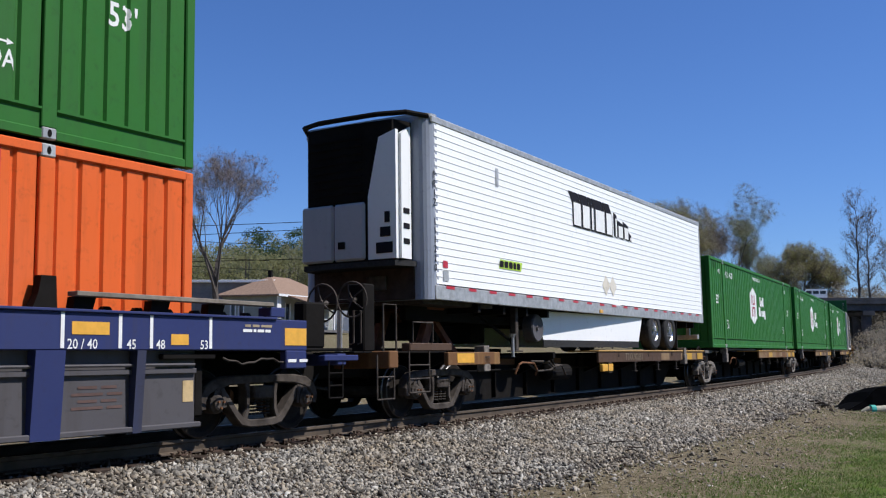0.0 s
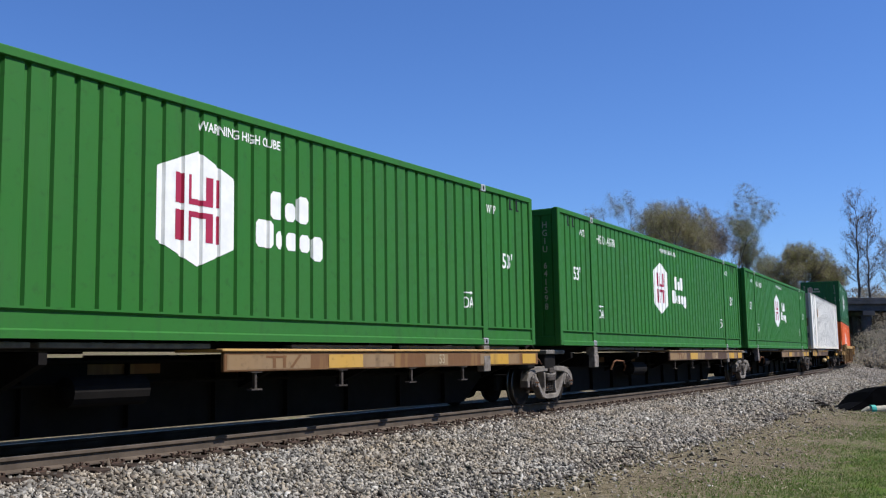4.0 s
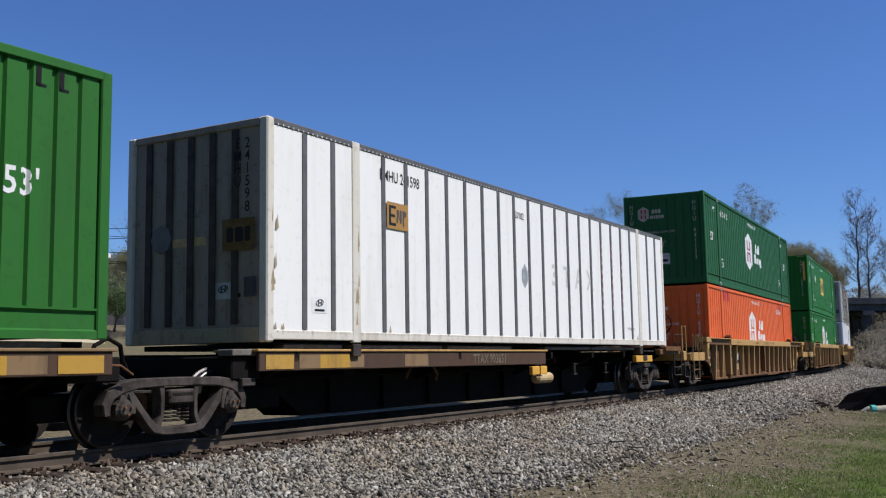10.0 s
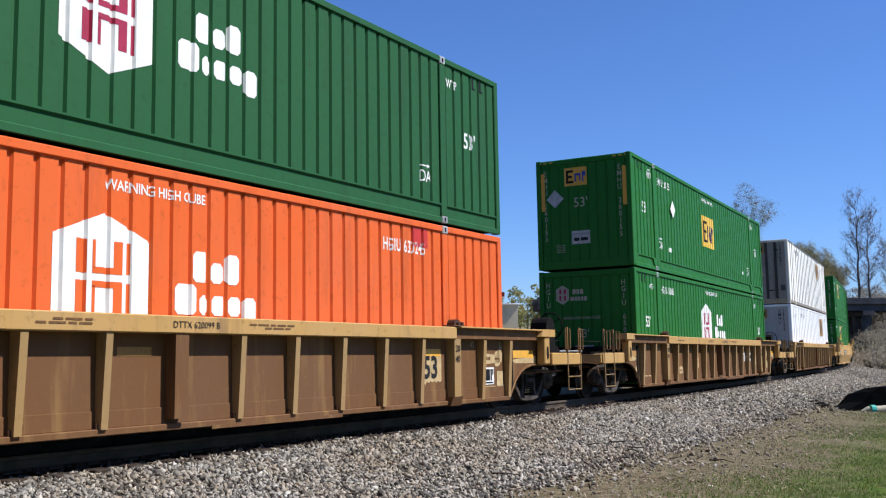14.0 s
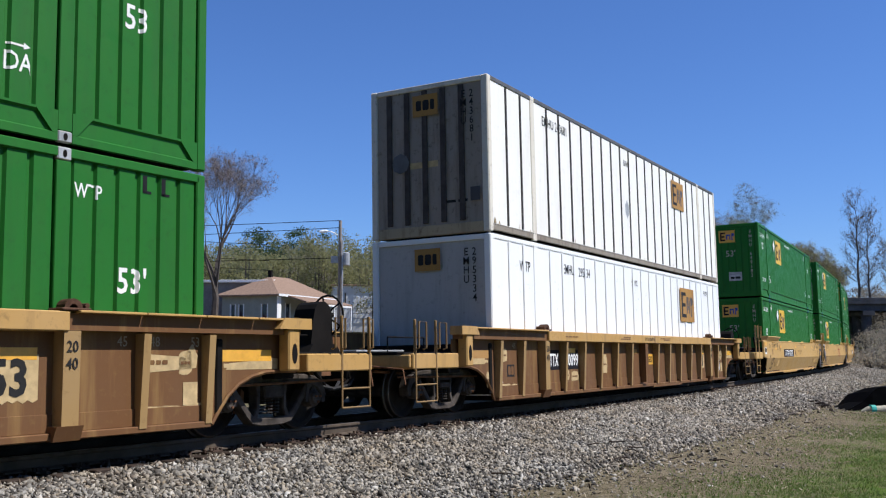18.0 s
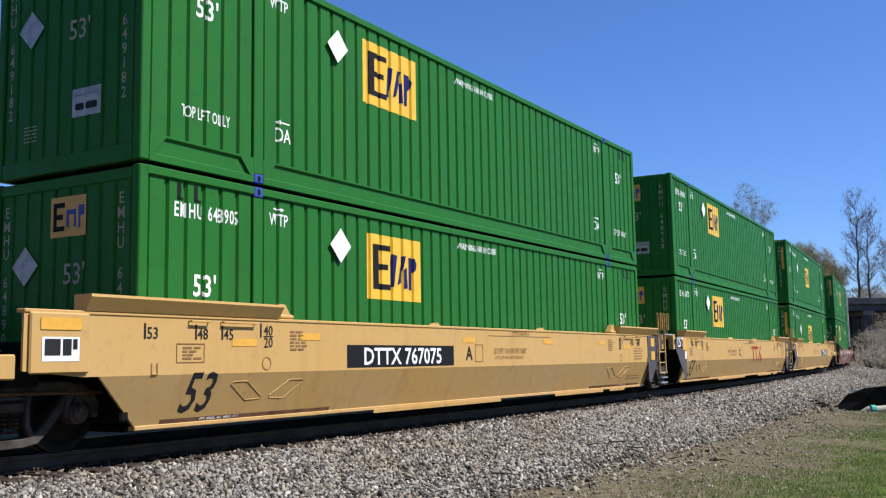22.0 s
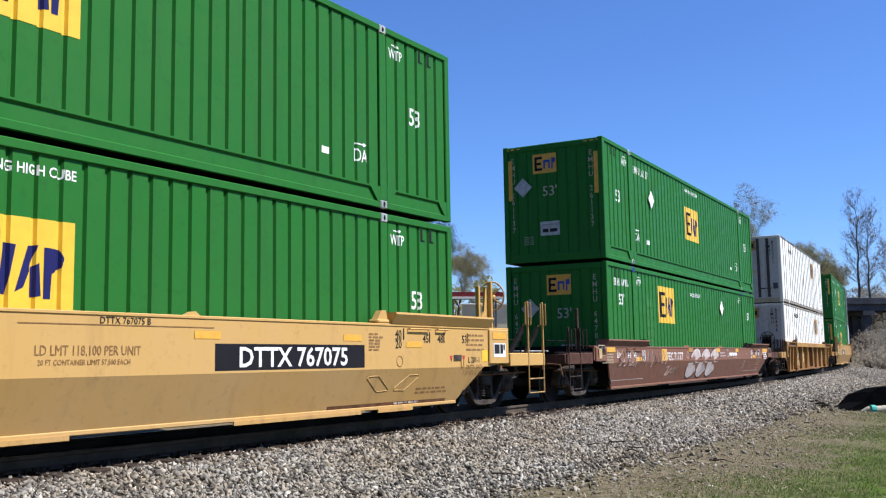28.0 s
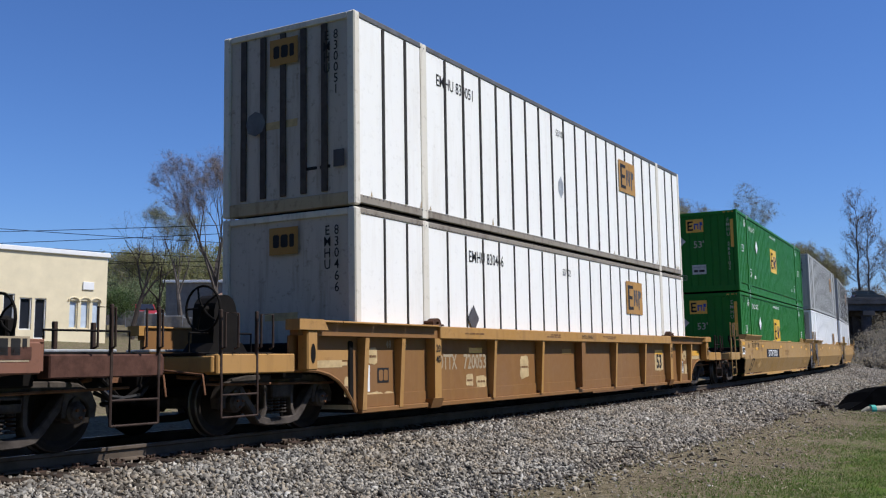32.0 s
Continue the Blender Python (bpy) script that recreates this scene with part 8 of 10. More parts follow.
def stones(count, s0, s1, l0, l1, r0, r1, thin=None, shard=True):
    """Broken stones: long splintered blocks, or for small ones eight-sided chips."""
    s = rng.uniform(s0, s1, count)
    l = rng.uniform(l0, l1, count)
    if thin:
        keep = rng.random(count) < np.interp(l, *thin)
        s, l = s[keep], l[keep]
    n = len(s)
    x, y, a = np.interp(s, S, LX), np.interp(s, S, LY), np.interp(s, S, TURN)
    z = np.interp(l, [-3.9, -1.9, -1.3, 1.3, 1.75, 4.05, 6, 7], [-0.66, -0.22, -0.19, -0.185, -0.21, -0.615, -0.645, -0.645])
    r = rng.uniform(r0, r1, n) * rng.choice([0.8, 1, 1, 1, 1.4], n)
    body, sides = (CUBE, SIX) if shard else (OCTA, EIGHT)
    long = np.stack([rng.uniform(0.75, 1.35, n), rng.uniform(0.45, 0.8, n), rng.uniform(0.28, 0.6, n)], 1) * (0.8 if shard else 1.1)
    v = body[None] * rng.uniform(0.55, 1.15, (n, len(body), 1)) * long[:, None] + rng.normal(0, 0.10, (n, len(body), 3))
    v = np.einsum("nij,nkj->nki", turned(n), v) * r[:, None, None]
    v += np.stack([x + l * np.cos(a), y - l * np.sin(a), z + 0.25 * r], 1)[:, None]
    f = sides[None] + len(body) * np.arange(n)[:, None, None]
    return v.reshape(-1, 3), f.reshape(-1, 3)


foot = ([0.9, 1.3, 1.7, 3.2, 3.9, 4.5, 5.4, 6.4], [0.25, 0.4, 1, 1, 0.50, 0.06, 0.015, 0.004])
sets = [stones(78000, 4.5, 24, 0.95, 6.4, 0.019, 0.039, foot), stones(25000, 24, 60, 0.95, 5.4, 0.028, 0.052, foot), stones(9000, 4.5, 34, -2.6, 0.8, 0.02, 0.036, shard=False), stones(8000, 60, 110, 0.95, 4.4, 0.04, 0.06, shard=False),
        stones(6000, 4.5, 60, -3.9, -2.5, 0.025, 0.045, shard=False), stones(5000, 5, 34, 3.6, 6.8, 0.008, 0.018, shard=False)]
vs, fs, n = [], [], 0
for v, f in sets[:2] + sets[3:]:
    vs.append(v)
    fs.append(f + n)
    n += len(v)
# near-black stones between the rails: the train's shade is in their colour
DIMSTONE = plain("ballast darkened for the shade under cars", (0.030, 0.026, 0.022), 0.95, 0.0, 0.6, 14.0, 0.8)
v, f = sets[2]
tagged(new("shade_stones", quick_mesh("shade_stones", v, f, DIMSTONE)), "crushed stones between the rails, darkened for the shade under the train", "ballast", kind="stuff")
tagged(new("ballast_stones", quick_mesh("ballast_stones", np.concatenate(vs), np.concatenate(fs), STONE)), "loose grey and tan crushed stones along the rails", "ballast", kind="stuff")
m, nt, b = nodes_of("brown-dusted ballast stones")
geo_n = nt.nodes.new("ShaderNodeNewGeometry")
link(nt, ramp(nt, geo_n.outputs["Random Per Island"], [(0.0, (0.045, 0.036, 0.028)), (0.4, (0.120, 0.096, 0.072)), (0.8, (0.210, 0.172, 0.130)), (1.0, (0.34, 0.29, 0.225))]), b.inputs["Base Color"])
b.inputs["Roughness"].default_value = 0.9
b.inputs["Specular IOR Level"].default_value = 0.1
bumped(nt, b, noise_at(nt, 60, 4), 0.5, 0.006)
v, f = stones(15000, 4.5, 50, 0.9, 2.3, 0.022, 0.042, ([0.9, 1.3, 1.7, 2.3], [1, 1, 0.4, 0.08]), shard=False)
tagged(new("dusted_stones", quick_mesh("dusted_stones", v, f, m)), "brown brake-dusted crushed stones beside the ties", "ballast", kind="stuff")

# rails, ties, plates and spikes
track = thing("railway_track", "dusty steel rails on dark timber ties in ballast", "railway track", kind="structure")
RAILSIDE = plain("dusty rail side", (0.095, 0.074, 0.055), 0.8, 0.0, 0.35, 3.0, 0.2)
RAILTOP = plain("worn rail head", (0.28, 0.265, 0.25), 0.42, 0.9, 0.2, 6.0, 0.0)
for side in (-1, 1):
    c0 = side * 0.753
    cross = [(c0 - 0.034, -0.006), (c0 - 0.028, 0.0), (c0 + 0.028, 0.0), (c0 + 0.034, -0.006), (c0 + 0.034, -0.036), (c0 + 0.010, -0.048), (c0 + 0.008, -0.130), (c0 + 0.070, -0.152), (c0 + 0.070, -0.165),
             (c0 - 0.070, -0.165), (c0 - 0.070, -0.152), (c0 - 0.008, -0.130), (c0 - 0.010, -0.048), (c0 - 0.034, -0.036)]
    me = ribbon("rail", cross, -40, 330, 1.0, RAILSIDE, CANT)
    me.materials.append(RAILTOP)
    for p in me.polygons:
        if p.normal.z > 0.9 and max(me.vertices[i].co.z for i in p.vertices) > -0.02 - 0.04 and all(me.vertices[i].co.z > (0.01 if side > 0 else -0.025) for i in p.vertices):
            p.material_index = 1
    part("rail", me, RAILSIDE, track)
TIE = plain("creosoted timber", (0.040, 0.029, 0.022), 0.85, 0, 0.45, 6.0, 0.4)
tie_mesh = Geo().box(-0.115, 0.115, -1.28, 1.28, -0.345, -0.172, 0.012).mesh("tie", TIE)
plate = Geo()
for y in (-0.753, 0.753):
    plate.box(-0.09, 0.09, y - 0.17, y + 0.17, -0.176, -0.160, 0.004)
    for dx, dy in ((-0.05, 0.09), (0.05, -0.09), (0.05, 0.09), (-0.05, -0.09), (0.04, 0.14), (-0.04, -0.14)):
        plate.box(dx - 0.010, dx + 0.010, y + dy - 0.010, y + dy + 0.010, -0.165, -0.135, 0.003)
        plate.box(dx - 0.018, dx + 0.018, y + dy - 0.014, y + dy + 0.014, -0.137, -0.122, 0.003)
    for dx in (-0.14, 0.14):
        plate.box(dx - 0.014, dx + 0.014, y - 0.095, y + 0.095, -0.185, -0.140, 0.004)
FASTEN = plain("dark rusted fastenings", (0.070, 0.046, 0.034), 0.85, 0.1, 0.5, 9.0, 0.4)
plate_mesh = plate.mesh("fastenings", FASTEN)
for i in range(-20, 220):
    s = i * 0.50
    x, y, a = line(s)
    m4 = Matrix.Translation((x, y, 0)) @ Matrix.Rotation(math.pi / 2 - a, 4, "Z") @ Matrix.Rotation(-CANT, 4, "X") @ pose(0, 0, 0, 0, 0, random.uniform(-1.5, 1.5))
    t = part("tie", tie_mesh, TIE, track)
    t.matrix_basis = m4
    if 6 < i < 120:
        part("fastenings", plate_mesh, FASTEN, t)

# grass: clumps of short blades in the open ground
m = leafmat("grass blades", [(0.0, (0.062, 0.115, 0.013)), (0.5, (0.112, 0.180, 0.028)), (0.82, (0.170, 0.200, 0.055)), (1.0, (0.280, 0.250, 0.130))], 0.4)
N = 760000
gxx, gyy = rng.uniform(-2, 17, N), rng.uniform(8.5, 40, N)
gh, gl = height(gxx, gyy)
from_noise = np.sin(1.3 * gxx + 0.7 * gyy) + np.sin(0.6 * gxx - 1.1 * gyy + 1.0) + 0.8 * np.sin(2.9 * gxx + 2.1 * gyy) + 0.9 * np.sin(7.3 * gxx - 3.1 * gyy) * np.sin(5.9 * gyy + 2.0 * gxx)
keep = (gl > 4.2) & (rng.random(N) < np.clip((gl - 5.0) / 2.4, 0.05, 1) * np.clip(0.62 + 0.34 * from_noise, 0.10, 1)) & (np.abs(gxx) < 0.52 * gyy + 1)
gxx, gyy, gh = gxx[keep], gyy[keep], gh[keep]
n = len(gxx)
ang, hh, ww = rng.uniform(0, 2 * np.pi, n), rng.uniform(0.015, 0.06, n), rng.uniform(0.004, 0.010, n)
lean = rng.normal(0, 0.03, (n, 2))
base = np.stack([gxx, gyy, gh - 0.005], 1)
dirv = np.stack([np.cos(ang), np.sin(ang), np.zeros(n)], 1) * ww[:, None]
tip = base + np.stack([lean[:, 0], lean[:, 1], hh], 1)
vv = np.stack([base - dirv, base + dirv, tip], 1).reshape(-1, 3)
tagged(new("grass", quick_mesh("grass", vv, np.arange(3 * n).reshape(-1, 3), m)), "short patchy spring grass with dry blades", "grass", kind="stuff")
# dry straw and dead leaves lying between the stones and the grass
N = 30000
sx, lx = rng.uniform(5, 46, N), rng.normal(5.6, 1.0, N)
keep = (lx > 3.7) & (lx < 8.5) & (rng.random(N) < 0.25 + 0.75 * np.clip(np.sin(1.9 * sx + lx) * np.sin(0.8 * sx - 2.2 * lx), 0, 1))
sx, lx = sx[keep], lx[keep]
n = len(sx)
la = np.interp(sx, S, TURN)
px, py = np.interp(sx, S, LX) + lx * np.cos(la), np.interp(sx, S, LY) - lx * np.sin(la)
base = np.stack([px, py, height(px, py)[0] + 0.012], 1)
ang, ln, ww = rng.uniform(0, 2 * np.pi, n), rng.uniform(0.03, 0.12, n), rng.uniform(0.003, 0.010, n)
along = np.stack([np.cos(ang), np.sin(ang), rng.normal(0.12, 0.15, n)], 1) * ln[:, None]
wide_ = np.stack([-np.sin(ang), np.cos(ang), rng.normal(0, 0.3, n)], 1) * ww[:, None]
m = leafmat("dry straw and dead leaves", [(0.0, (0.05, 0.036, 0.022)), (0.4, (0.15, 0.115, 0.07)), (0.8, (0.28, 0.225, 0.14)), (1.0, (0.42, 0.36, 0.25))], 0.2)
vv = np.stack([base - wide_, base + wide_, base + along + 0.6 * wide_, base + along - 0.6 * wide_], 1).reshape(-1, 3)
tagged(new("straw", quick_mesh("straw", vv, np.arange(4 * n).reshape(-1, 4), m)), "dry straw and dead leaves at the ballast foot", "straw", kind="stuff")
# dead stalks and twigs on the stones
g = Geo()
rnd = random.Random(11)
for i in range(46):
    s, l = rnd.uniform(8, 45), rnd.uniform(2.6, 5.4)
    p = beside(s, l, float(np.interp(l, [1.75, 4.05, 6], [-0.21, -0.615, -0.645])) + 0.05)
    q = rnd.uniform(0, 6.28)
    L = rnd.uniform(0.12, 0.5)
    g.ring([p, p + Vector((L * math.cos(q) * 0.5, L * math.sin(q) * 0.5, rnd.uniform(0, 0.06))), p + Vector((L * math.cos(q), L * math.sin(q), rnd.uniform(-0.02, 0.03)))], [0.012, 0.009, 0.004], 4)
tagged(new("twigs", g.mesh("twigs", TIE)), "dark dead twigs lying on the stones", "twigs", kind="stuff")
# a longer dead branch at the foot of the ballast
g = Geo()
p = beside(33, 3.7, -0.50)
q = beside(30, 4.7, -0.56)
d = q - p
for k in range(3):
    a = p + d * 0.3 * k
    g.ring([a, a + d * 0.35 + Vector((0.1, 0.2, 0.10)), a + d * 0.7 + Vector((0, 0.3 * (k - 1), 0.03))], [0.03, 0.022, 0.008], 5)
tagged(new("dead_branch", g.mesh("dead_branch", TIE)), "dark dead branch lying across the ballast foot", "branch")

# a black sheet over a low pile, with a pale board under it
pile = thing("covered_pile", "low pile under black plastic sheeting, pale pipe beneath", "pile")
px0, py0 = 12.22, 29.2
zz = float(height([px0 + 1], [py0])[0][0]) - 0.04
rib = [(-0.62, 0.0), (-0.30, 0.16), (0.05, 0.34), (0.34, 0.64), (0.52, 0.76), (1.2, 0.80), (2.0, 0.78), (2.9, 0.70)]
g, rnd = Geo(), random.Random(2)
rows = []
for w, drop in ((0.0, 0.0), (0.25, 0.02), (1.0, 0.05), (1.8, 0.2), (2.4, 0.7)):
    rows += [(px0 + x + rnd.gauss(0, 0.02) * (w > 0), py0 + w, zz + max(0.0, z - drop) + rnd.gauss(0, 0.012) * (w > 0)) for x, z in rib]
n = len(rib)
g.add(rows, [(i * n + j, i * n + j + 1, (i + 1) * n + j + 1, (i + 1) * n + j) for i in range(4) for j in range(n - 1)])
hem = [(-0.62, -0.03), (-0.28, 0.06), (0.02, 0.14), (0.30, 0.24), (0.9, 0.27), (1.18, 0.27), (1.30, 0.0), (2.9, 0.0)]
g.add([(px0 + x, py0 - 0.004, zz + z) for x, z in rib] + [(px0 + x, py0 - 0.05, zz + z) for x, z in hem], [(j, j + n, j + n + 1, j + 1) for j in range(n - 1)])
TARP = plain("black plastic sheet", (0.004, 0.004, 0.0045), 0.9, 0, 0.3, 3, 0.3)
TARP.node_tree.nodes["Principled BSDF"].inputs["Specular IOR Level"].default_value = 0.02
part("sheet", g, TARP, pile, "black plastic sheet")
part("pipe", Geo().ring([(px0 - 0.12, py0 - 0.12, zz + 0.03), (px0 + 0.12, py0 - 0.12, zz + 0.11), (px0 + 0.72, py0 - 0.12, zz + 0.14), (px0 + 0.78, py0 - 0.12, zz + 0.13)], [0.03, 0.10, 0.11, 0.06], 12), plain("pale weathered pipe", (0.42, 0.39, 0.30), 0.6), pile, "pale weathered pipe")
part("cap", Geo().ring([(px0 + 0.20, py0 - 0.15, zz + 0.13), (px0 + 0.33, py0 - 0.15, zz + 0.13)], 0.13, 10), plain("turquoise plastic", (0.05, 0.42, 0.36), 0.5), pile, "turquoise plastic cap")

# ---- buildings across the line ----
STUCCO = plain("cream painted masonry", (0.74, 0.65, 0.44), 0.85, 0, 0.08, 1.2, 0.15)
CAPW = plain("white roof edge", (0.80, 0.80, 0.78), 0.6, 0, 0.06, 3, 0.05)
DARKGLASS = plain("dark window glass", (0.02, 0.022, 0.03), 0.08, 0, 0.2, 2, 0)
PALEGLASS = plain("window with pale blinds", (0.50, 0.58, 0.68), 0.2, 0, 0.1, 3, 0)
SIDING = plain("pale grey green siding", (0.30, 0.31, 0.265), 0.7, 0, 0.1, 2, 0.1)
SHINGLE = plain("tan asphalt shingles", (0.25, 0.172, 0.122), 0.9, 0, 0.2, 5, 0.4)
TRIMW = plain("white painted trim", (0.76, 0.76, 0.74), 0.5, 0, 0.05, 4, 0.05)
GREYWALL = plain("dark grey block wall", (0.13, 0.125, 0.12), 0.85, 0, 0.2, 2, 0.2)


def stand(ob, x, y, z, turn):
    ob.matrix_basis = pose(x, y, z, 0, 0, turn)
    return ob


def cream_building():
    """Local x runs along the front, from its far corner (0) to -24; y into the depth; z = 0 at the ground."""
    h = thing("shop_building", "low cream masonry building with a flat white-edged roof", "building")
    H, X0, openings = 4.55, -24.0, [(-5.15, -4.62, 1.0, 2.60), (-4.38, -3.80, 1.0, 2.45), (-3.66, -3.10, 0.6, 2.45), (-1.95, -1.50, 1.1, 2.42), (-1.36, -0.90, 1.1, 2.42), (-0.76, -0.34, 1.1, 2.42),
                                    (-8.2, -7.4, 1.0, 2.45), (-10.6, -9.8, 1.0, 2.45), (-14, -13, 0.1, 2.3)]
    cuts = sorted({X0, 0.0, *[o[0] for o in openings], *[o[1] for o in openings]})
    g = Geo()
    for a, b in zip(cuts[:-1], cuts[1:]):
        hole = [o for o in openings if o[0] <= a and b <= o[1]]
        if hole:
            g.box(a, b, 0, 0.25, 0, hole[0][2])
            g.box(a, b, 0, 0.25, hole[0][3], H)
        else:
            g.box(a, b, 0, 0.25, 0, H)
    part("front_wall", g, STUCCO, h)
    part("side_wall", Geo().box(-0.25, 0, 0.252, 11.75, 0, H), STUCCO, h)
    part("side_wall", Geo().box(X0, X0 + 0.25, 0.252, 11.75, 0, H), STUCCO, h)
    part("back_wall", Geo().box(X0, 0, 11.752, 12, 0, H), STUCCO, h)
    part("roof", Geo().box(X0 + 0.1, -0.1, 0.26, 11.74, H - 0.4, H - 0.25), GREYWALL, h)
    part("roof_edge", Geo().box(X0 - 0.08, 0.10, -0.10, 12.1, H, H + 0.22, 0.02), CAPW, h, "white roof edge")
    for i, (a, b, z0, z1) in enumerate(openings):
        arch = 3 <= i <= 5
        w = part("window", Geo().box(a + 0.04, b - 0.04, 0.13, 0.15, z0 + 0.04, z1 - 0.04), PALEGLASS if arch else DARKGLASS, h)
        fr = Geo().box(a, a + 0.05, 0.05, 0.2, z0, z1)
        fr.box(b - 0.05, b, 0.05, 0.2, z0, z1).box(a + 0.05, b - 0.05, 0.05, 0.2, z0, z0 + 0.05).box(a + 0.05, b - 0.05, 0.05, 0.2, z1 - 0.05, z1)
        if arch:
            mid, r = (a + b) / 2, (b - a) / 2 + 0.06
            fr.ring([(mid + r * math.cos(q), -0.02, z1 - 0.02 + 0.6 * r * math.sin(q)) for q in np.linspace(0, math.pi, 9)], 0.04, 5)
        part("frame", fr, TRIMW if not arch else STUCCO, w)
    part("notice_board", Geo().box(-1.30, -0.72, -0.06, -0.004, 2.95, 3.32, 0.01), CAPW, h, "white notice board")
    return h


hz = float(height([-18.0], [49.5])[0][0])
stand(cream_building(), -16.3, 48.0, hz - 0.60, 90 - 38.7)


def small_house():
    """Hipped house: local x along the sunny side, 0 to 9.2; y into the depth, 0 to 7.6."""
    h = thing("house", "small grey house with a tan hipped roof and white porch", "house")
    Lx, Ly, H = 9.2, 5.3, 2.9
    doors = [(1.3, 2.0, 0.9, 2.2), (4.2, 5.0, 0.1, 2.2), (6.6, 7.4, 0.9, 2.2)]
    cuts = sorted({0.0, Lx, *[o[0] for o in doors], *[o[1] for o in doors]})
    g = Geo()
    for a, b in zip(cuts[:-1], cuts[1:]):
        hole = [o for o in doors if o[0] <= a and b <= o[1]]
        if hole:
            g.box(a, b, 0, 0.15, 0, hole[0][2]).box(a, b, 0, 0.15, hole[0][3], H)
        else:
            g.box(a, b, 0, 0.15, 0, H)
    part("front_wall", g, SIDING, h)
    wins = [(0.9, 1.45, 1.0, 2.1), (3.2, 3.65, 1.0, 2.1), (4.0, 4.45, 1.0, 2.1)]
    cuts = sorted({0.152, Ly, *[o[0] for o in wins], *[o[1] for o in wins]})
    g = Geo()
    for a, b in zip(cuts[:-1], cuts[1:]):
        hole = [o for o in wins if o[0] <= a and b <= o[1]]
        if hole:
            g.box(0, 0.15, a, b, 0, hole[0][2]).box(0, 0.15, a, b, hole[0][3], H)
        else:
            g.box(0, 0.15, a, b, 0, H)
    part("end_wall", g, SIDING, h)
    part("end_wall", Geo().box(Lx - 0.15, Lx, 0.152, Ly, 0, H), SIDING, h)
    part("back_wall", Geo().box(0.152, Lx - 0.152, Ly - 0.15, Ly, 0, H), SIDING, h)
    for a, b, z0, z1 in doors:
        w = part("window", Geo().box(a, b, 0.08, 0.1, z0, z1), DARKGLASS, h)
        part("frame", Geo().box(a - 0.06, a + 0.03, -0.02, 0.07, z0 - 0.05, z1 + 0.05).box(b - 0.03, b + 0.06, -0.02, 0.07, z0 - 0.05, z1 + 0.05), TRIMW, w)
    for a, b, z0, z1 in wins:
        w = part("window", Geo().box(0.08, 0.1, a, b, z0, z1), DARKGLASS, h)
        part("frame", Geo().box(-0.02, 0.07, a - 0.06, a + 0.03, z0 - 0.05, z1 + 0.05).box(-0.02, 0.07, b - 0.03, b + 0.06, z0 - 0.05, z1 + 0.05), TRIMW, w)
    part("foundation", Geo().box(0.02, Lx - 0.02, 0.02, Ly - 0.02, -2.2, -0.002), GREYWALL, h)
    part("corner_board", Geo().box(-0.03, 0.55, -0.06, -0.012, 0.05, H - 0.05), TRIMW, h, "white corner panel")
    e, rz = 0.45, 1.75
    vs = [(-e, -e - 1.2, H - 0.25), (Lx + e, -e - 1.2, H - 0.25), (Lx + e, Ly + e, H), (-e, Ly + e, H), (3.1, Ly / 2, H + rz), (Lx - 3.1, Ly / 2, H + rz), (-e, -e, H), (Lx + e, -e, H)]
    part("roof", Geo().add([vs[6], vs[7], vs[2], vs[3], vs[4], vs[5]] + [(p[0], p[1], p[2] - 0.12) for p in (vs[6], vs[7], vs[2], vs[3])],
                           [(0, 1, 5, 4), (1, 2, 5), (2, 3, 4, 5), (3, 0, 4), (0, 6, 7, 1), (1, 7, 8, 2), (2, 8, 9, 3), (3, 9, 6, 0), (6, 9, 8, 7)]), SHINGLE, h, "tan shingle roof")
    part("porch_roof", Geo().add([(0.9, -2.2, H - 0.55), (Lx - 0.5, -2.2, H - 0.55), (Lx - 0.5, -0.46, H - 0.05), (0.9, -0.46, H - 0.05), (0.9, -2.2, H - 0.67), (Lx - 0.5, -2.2, H - 0.67), (Lx - 0.5, -0.46, H - 0.17), (0.9, -0.46, H - 0.17)],
                                 [(0, 1, 2, 3), (7, 6, 5, 4), (0, 4, 5, 1), (1, 5, 6, 2), (3, 2, 6, 7), (0, 3, 7, 4)]), SHINGLE, h)
    part("eave_board", Geo().box(-e, Lx + e, -e - 0.03, -e - 0.002, H - 0.16, H + 0.03), TRIMW, h)
    part("porch_beam", Geo().box(0.9, Lx - 0.5, -2.2, -2.08, H - 0.82, H - 0.68), TRIMW, h)
    for x in (1.0, 3.3, 5.6, Lx - 0.65):
        part("porch_post", Geo().box(x - 0.06, x + 0.06, -2.2, -2.08, 0.1, H - 0.82), TRIMW, h)
    for a, b in ((1.06, 3.24), (3.36, 5.54)):
        r = part("porch_rail", Geo().box(a, b, -2.17, -2.12, 0.95, 1.0), TRIMW, h)
        for x in np.arange(a + 0.15, b, 0.2):
            part("baluster", Geo().box(float(x) - 0.015, float(x) + 0.015, -2.16, -2.13, 0.3, 0.95), TRIMW, r)
    part("porch_floor", Geo().box(0.9, Lx - 0.5, -2.25, -0.01, -0.1, 0.1), GREYWALL, h)
    part("chimney", Geo().box(2.9, 3.2, Ly / 2 - 0.15, Ly / 2 + 0.15, H + rz - 0.1, H + rz + 0.5, 0.01), BLACK, h, "dark chimney pipe")
    return h


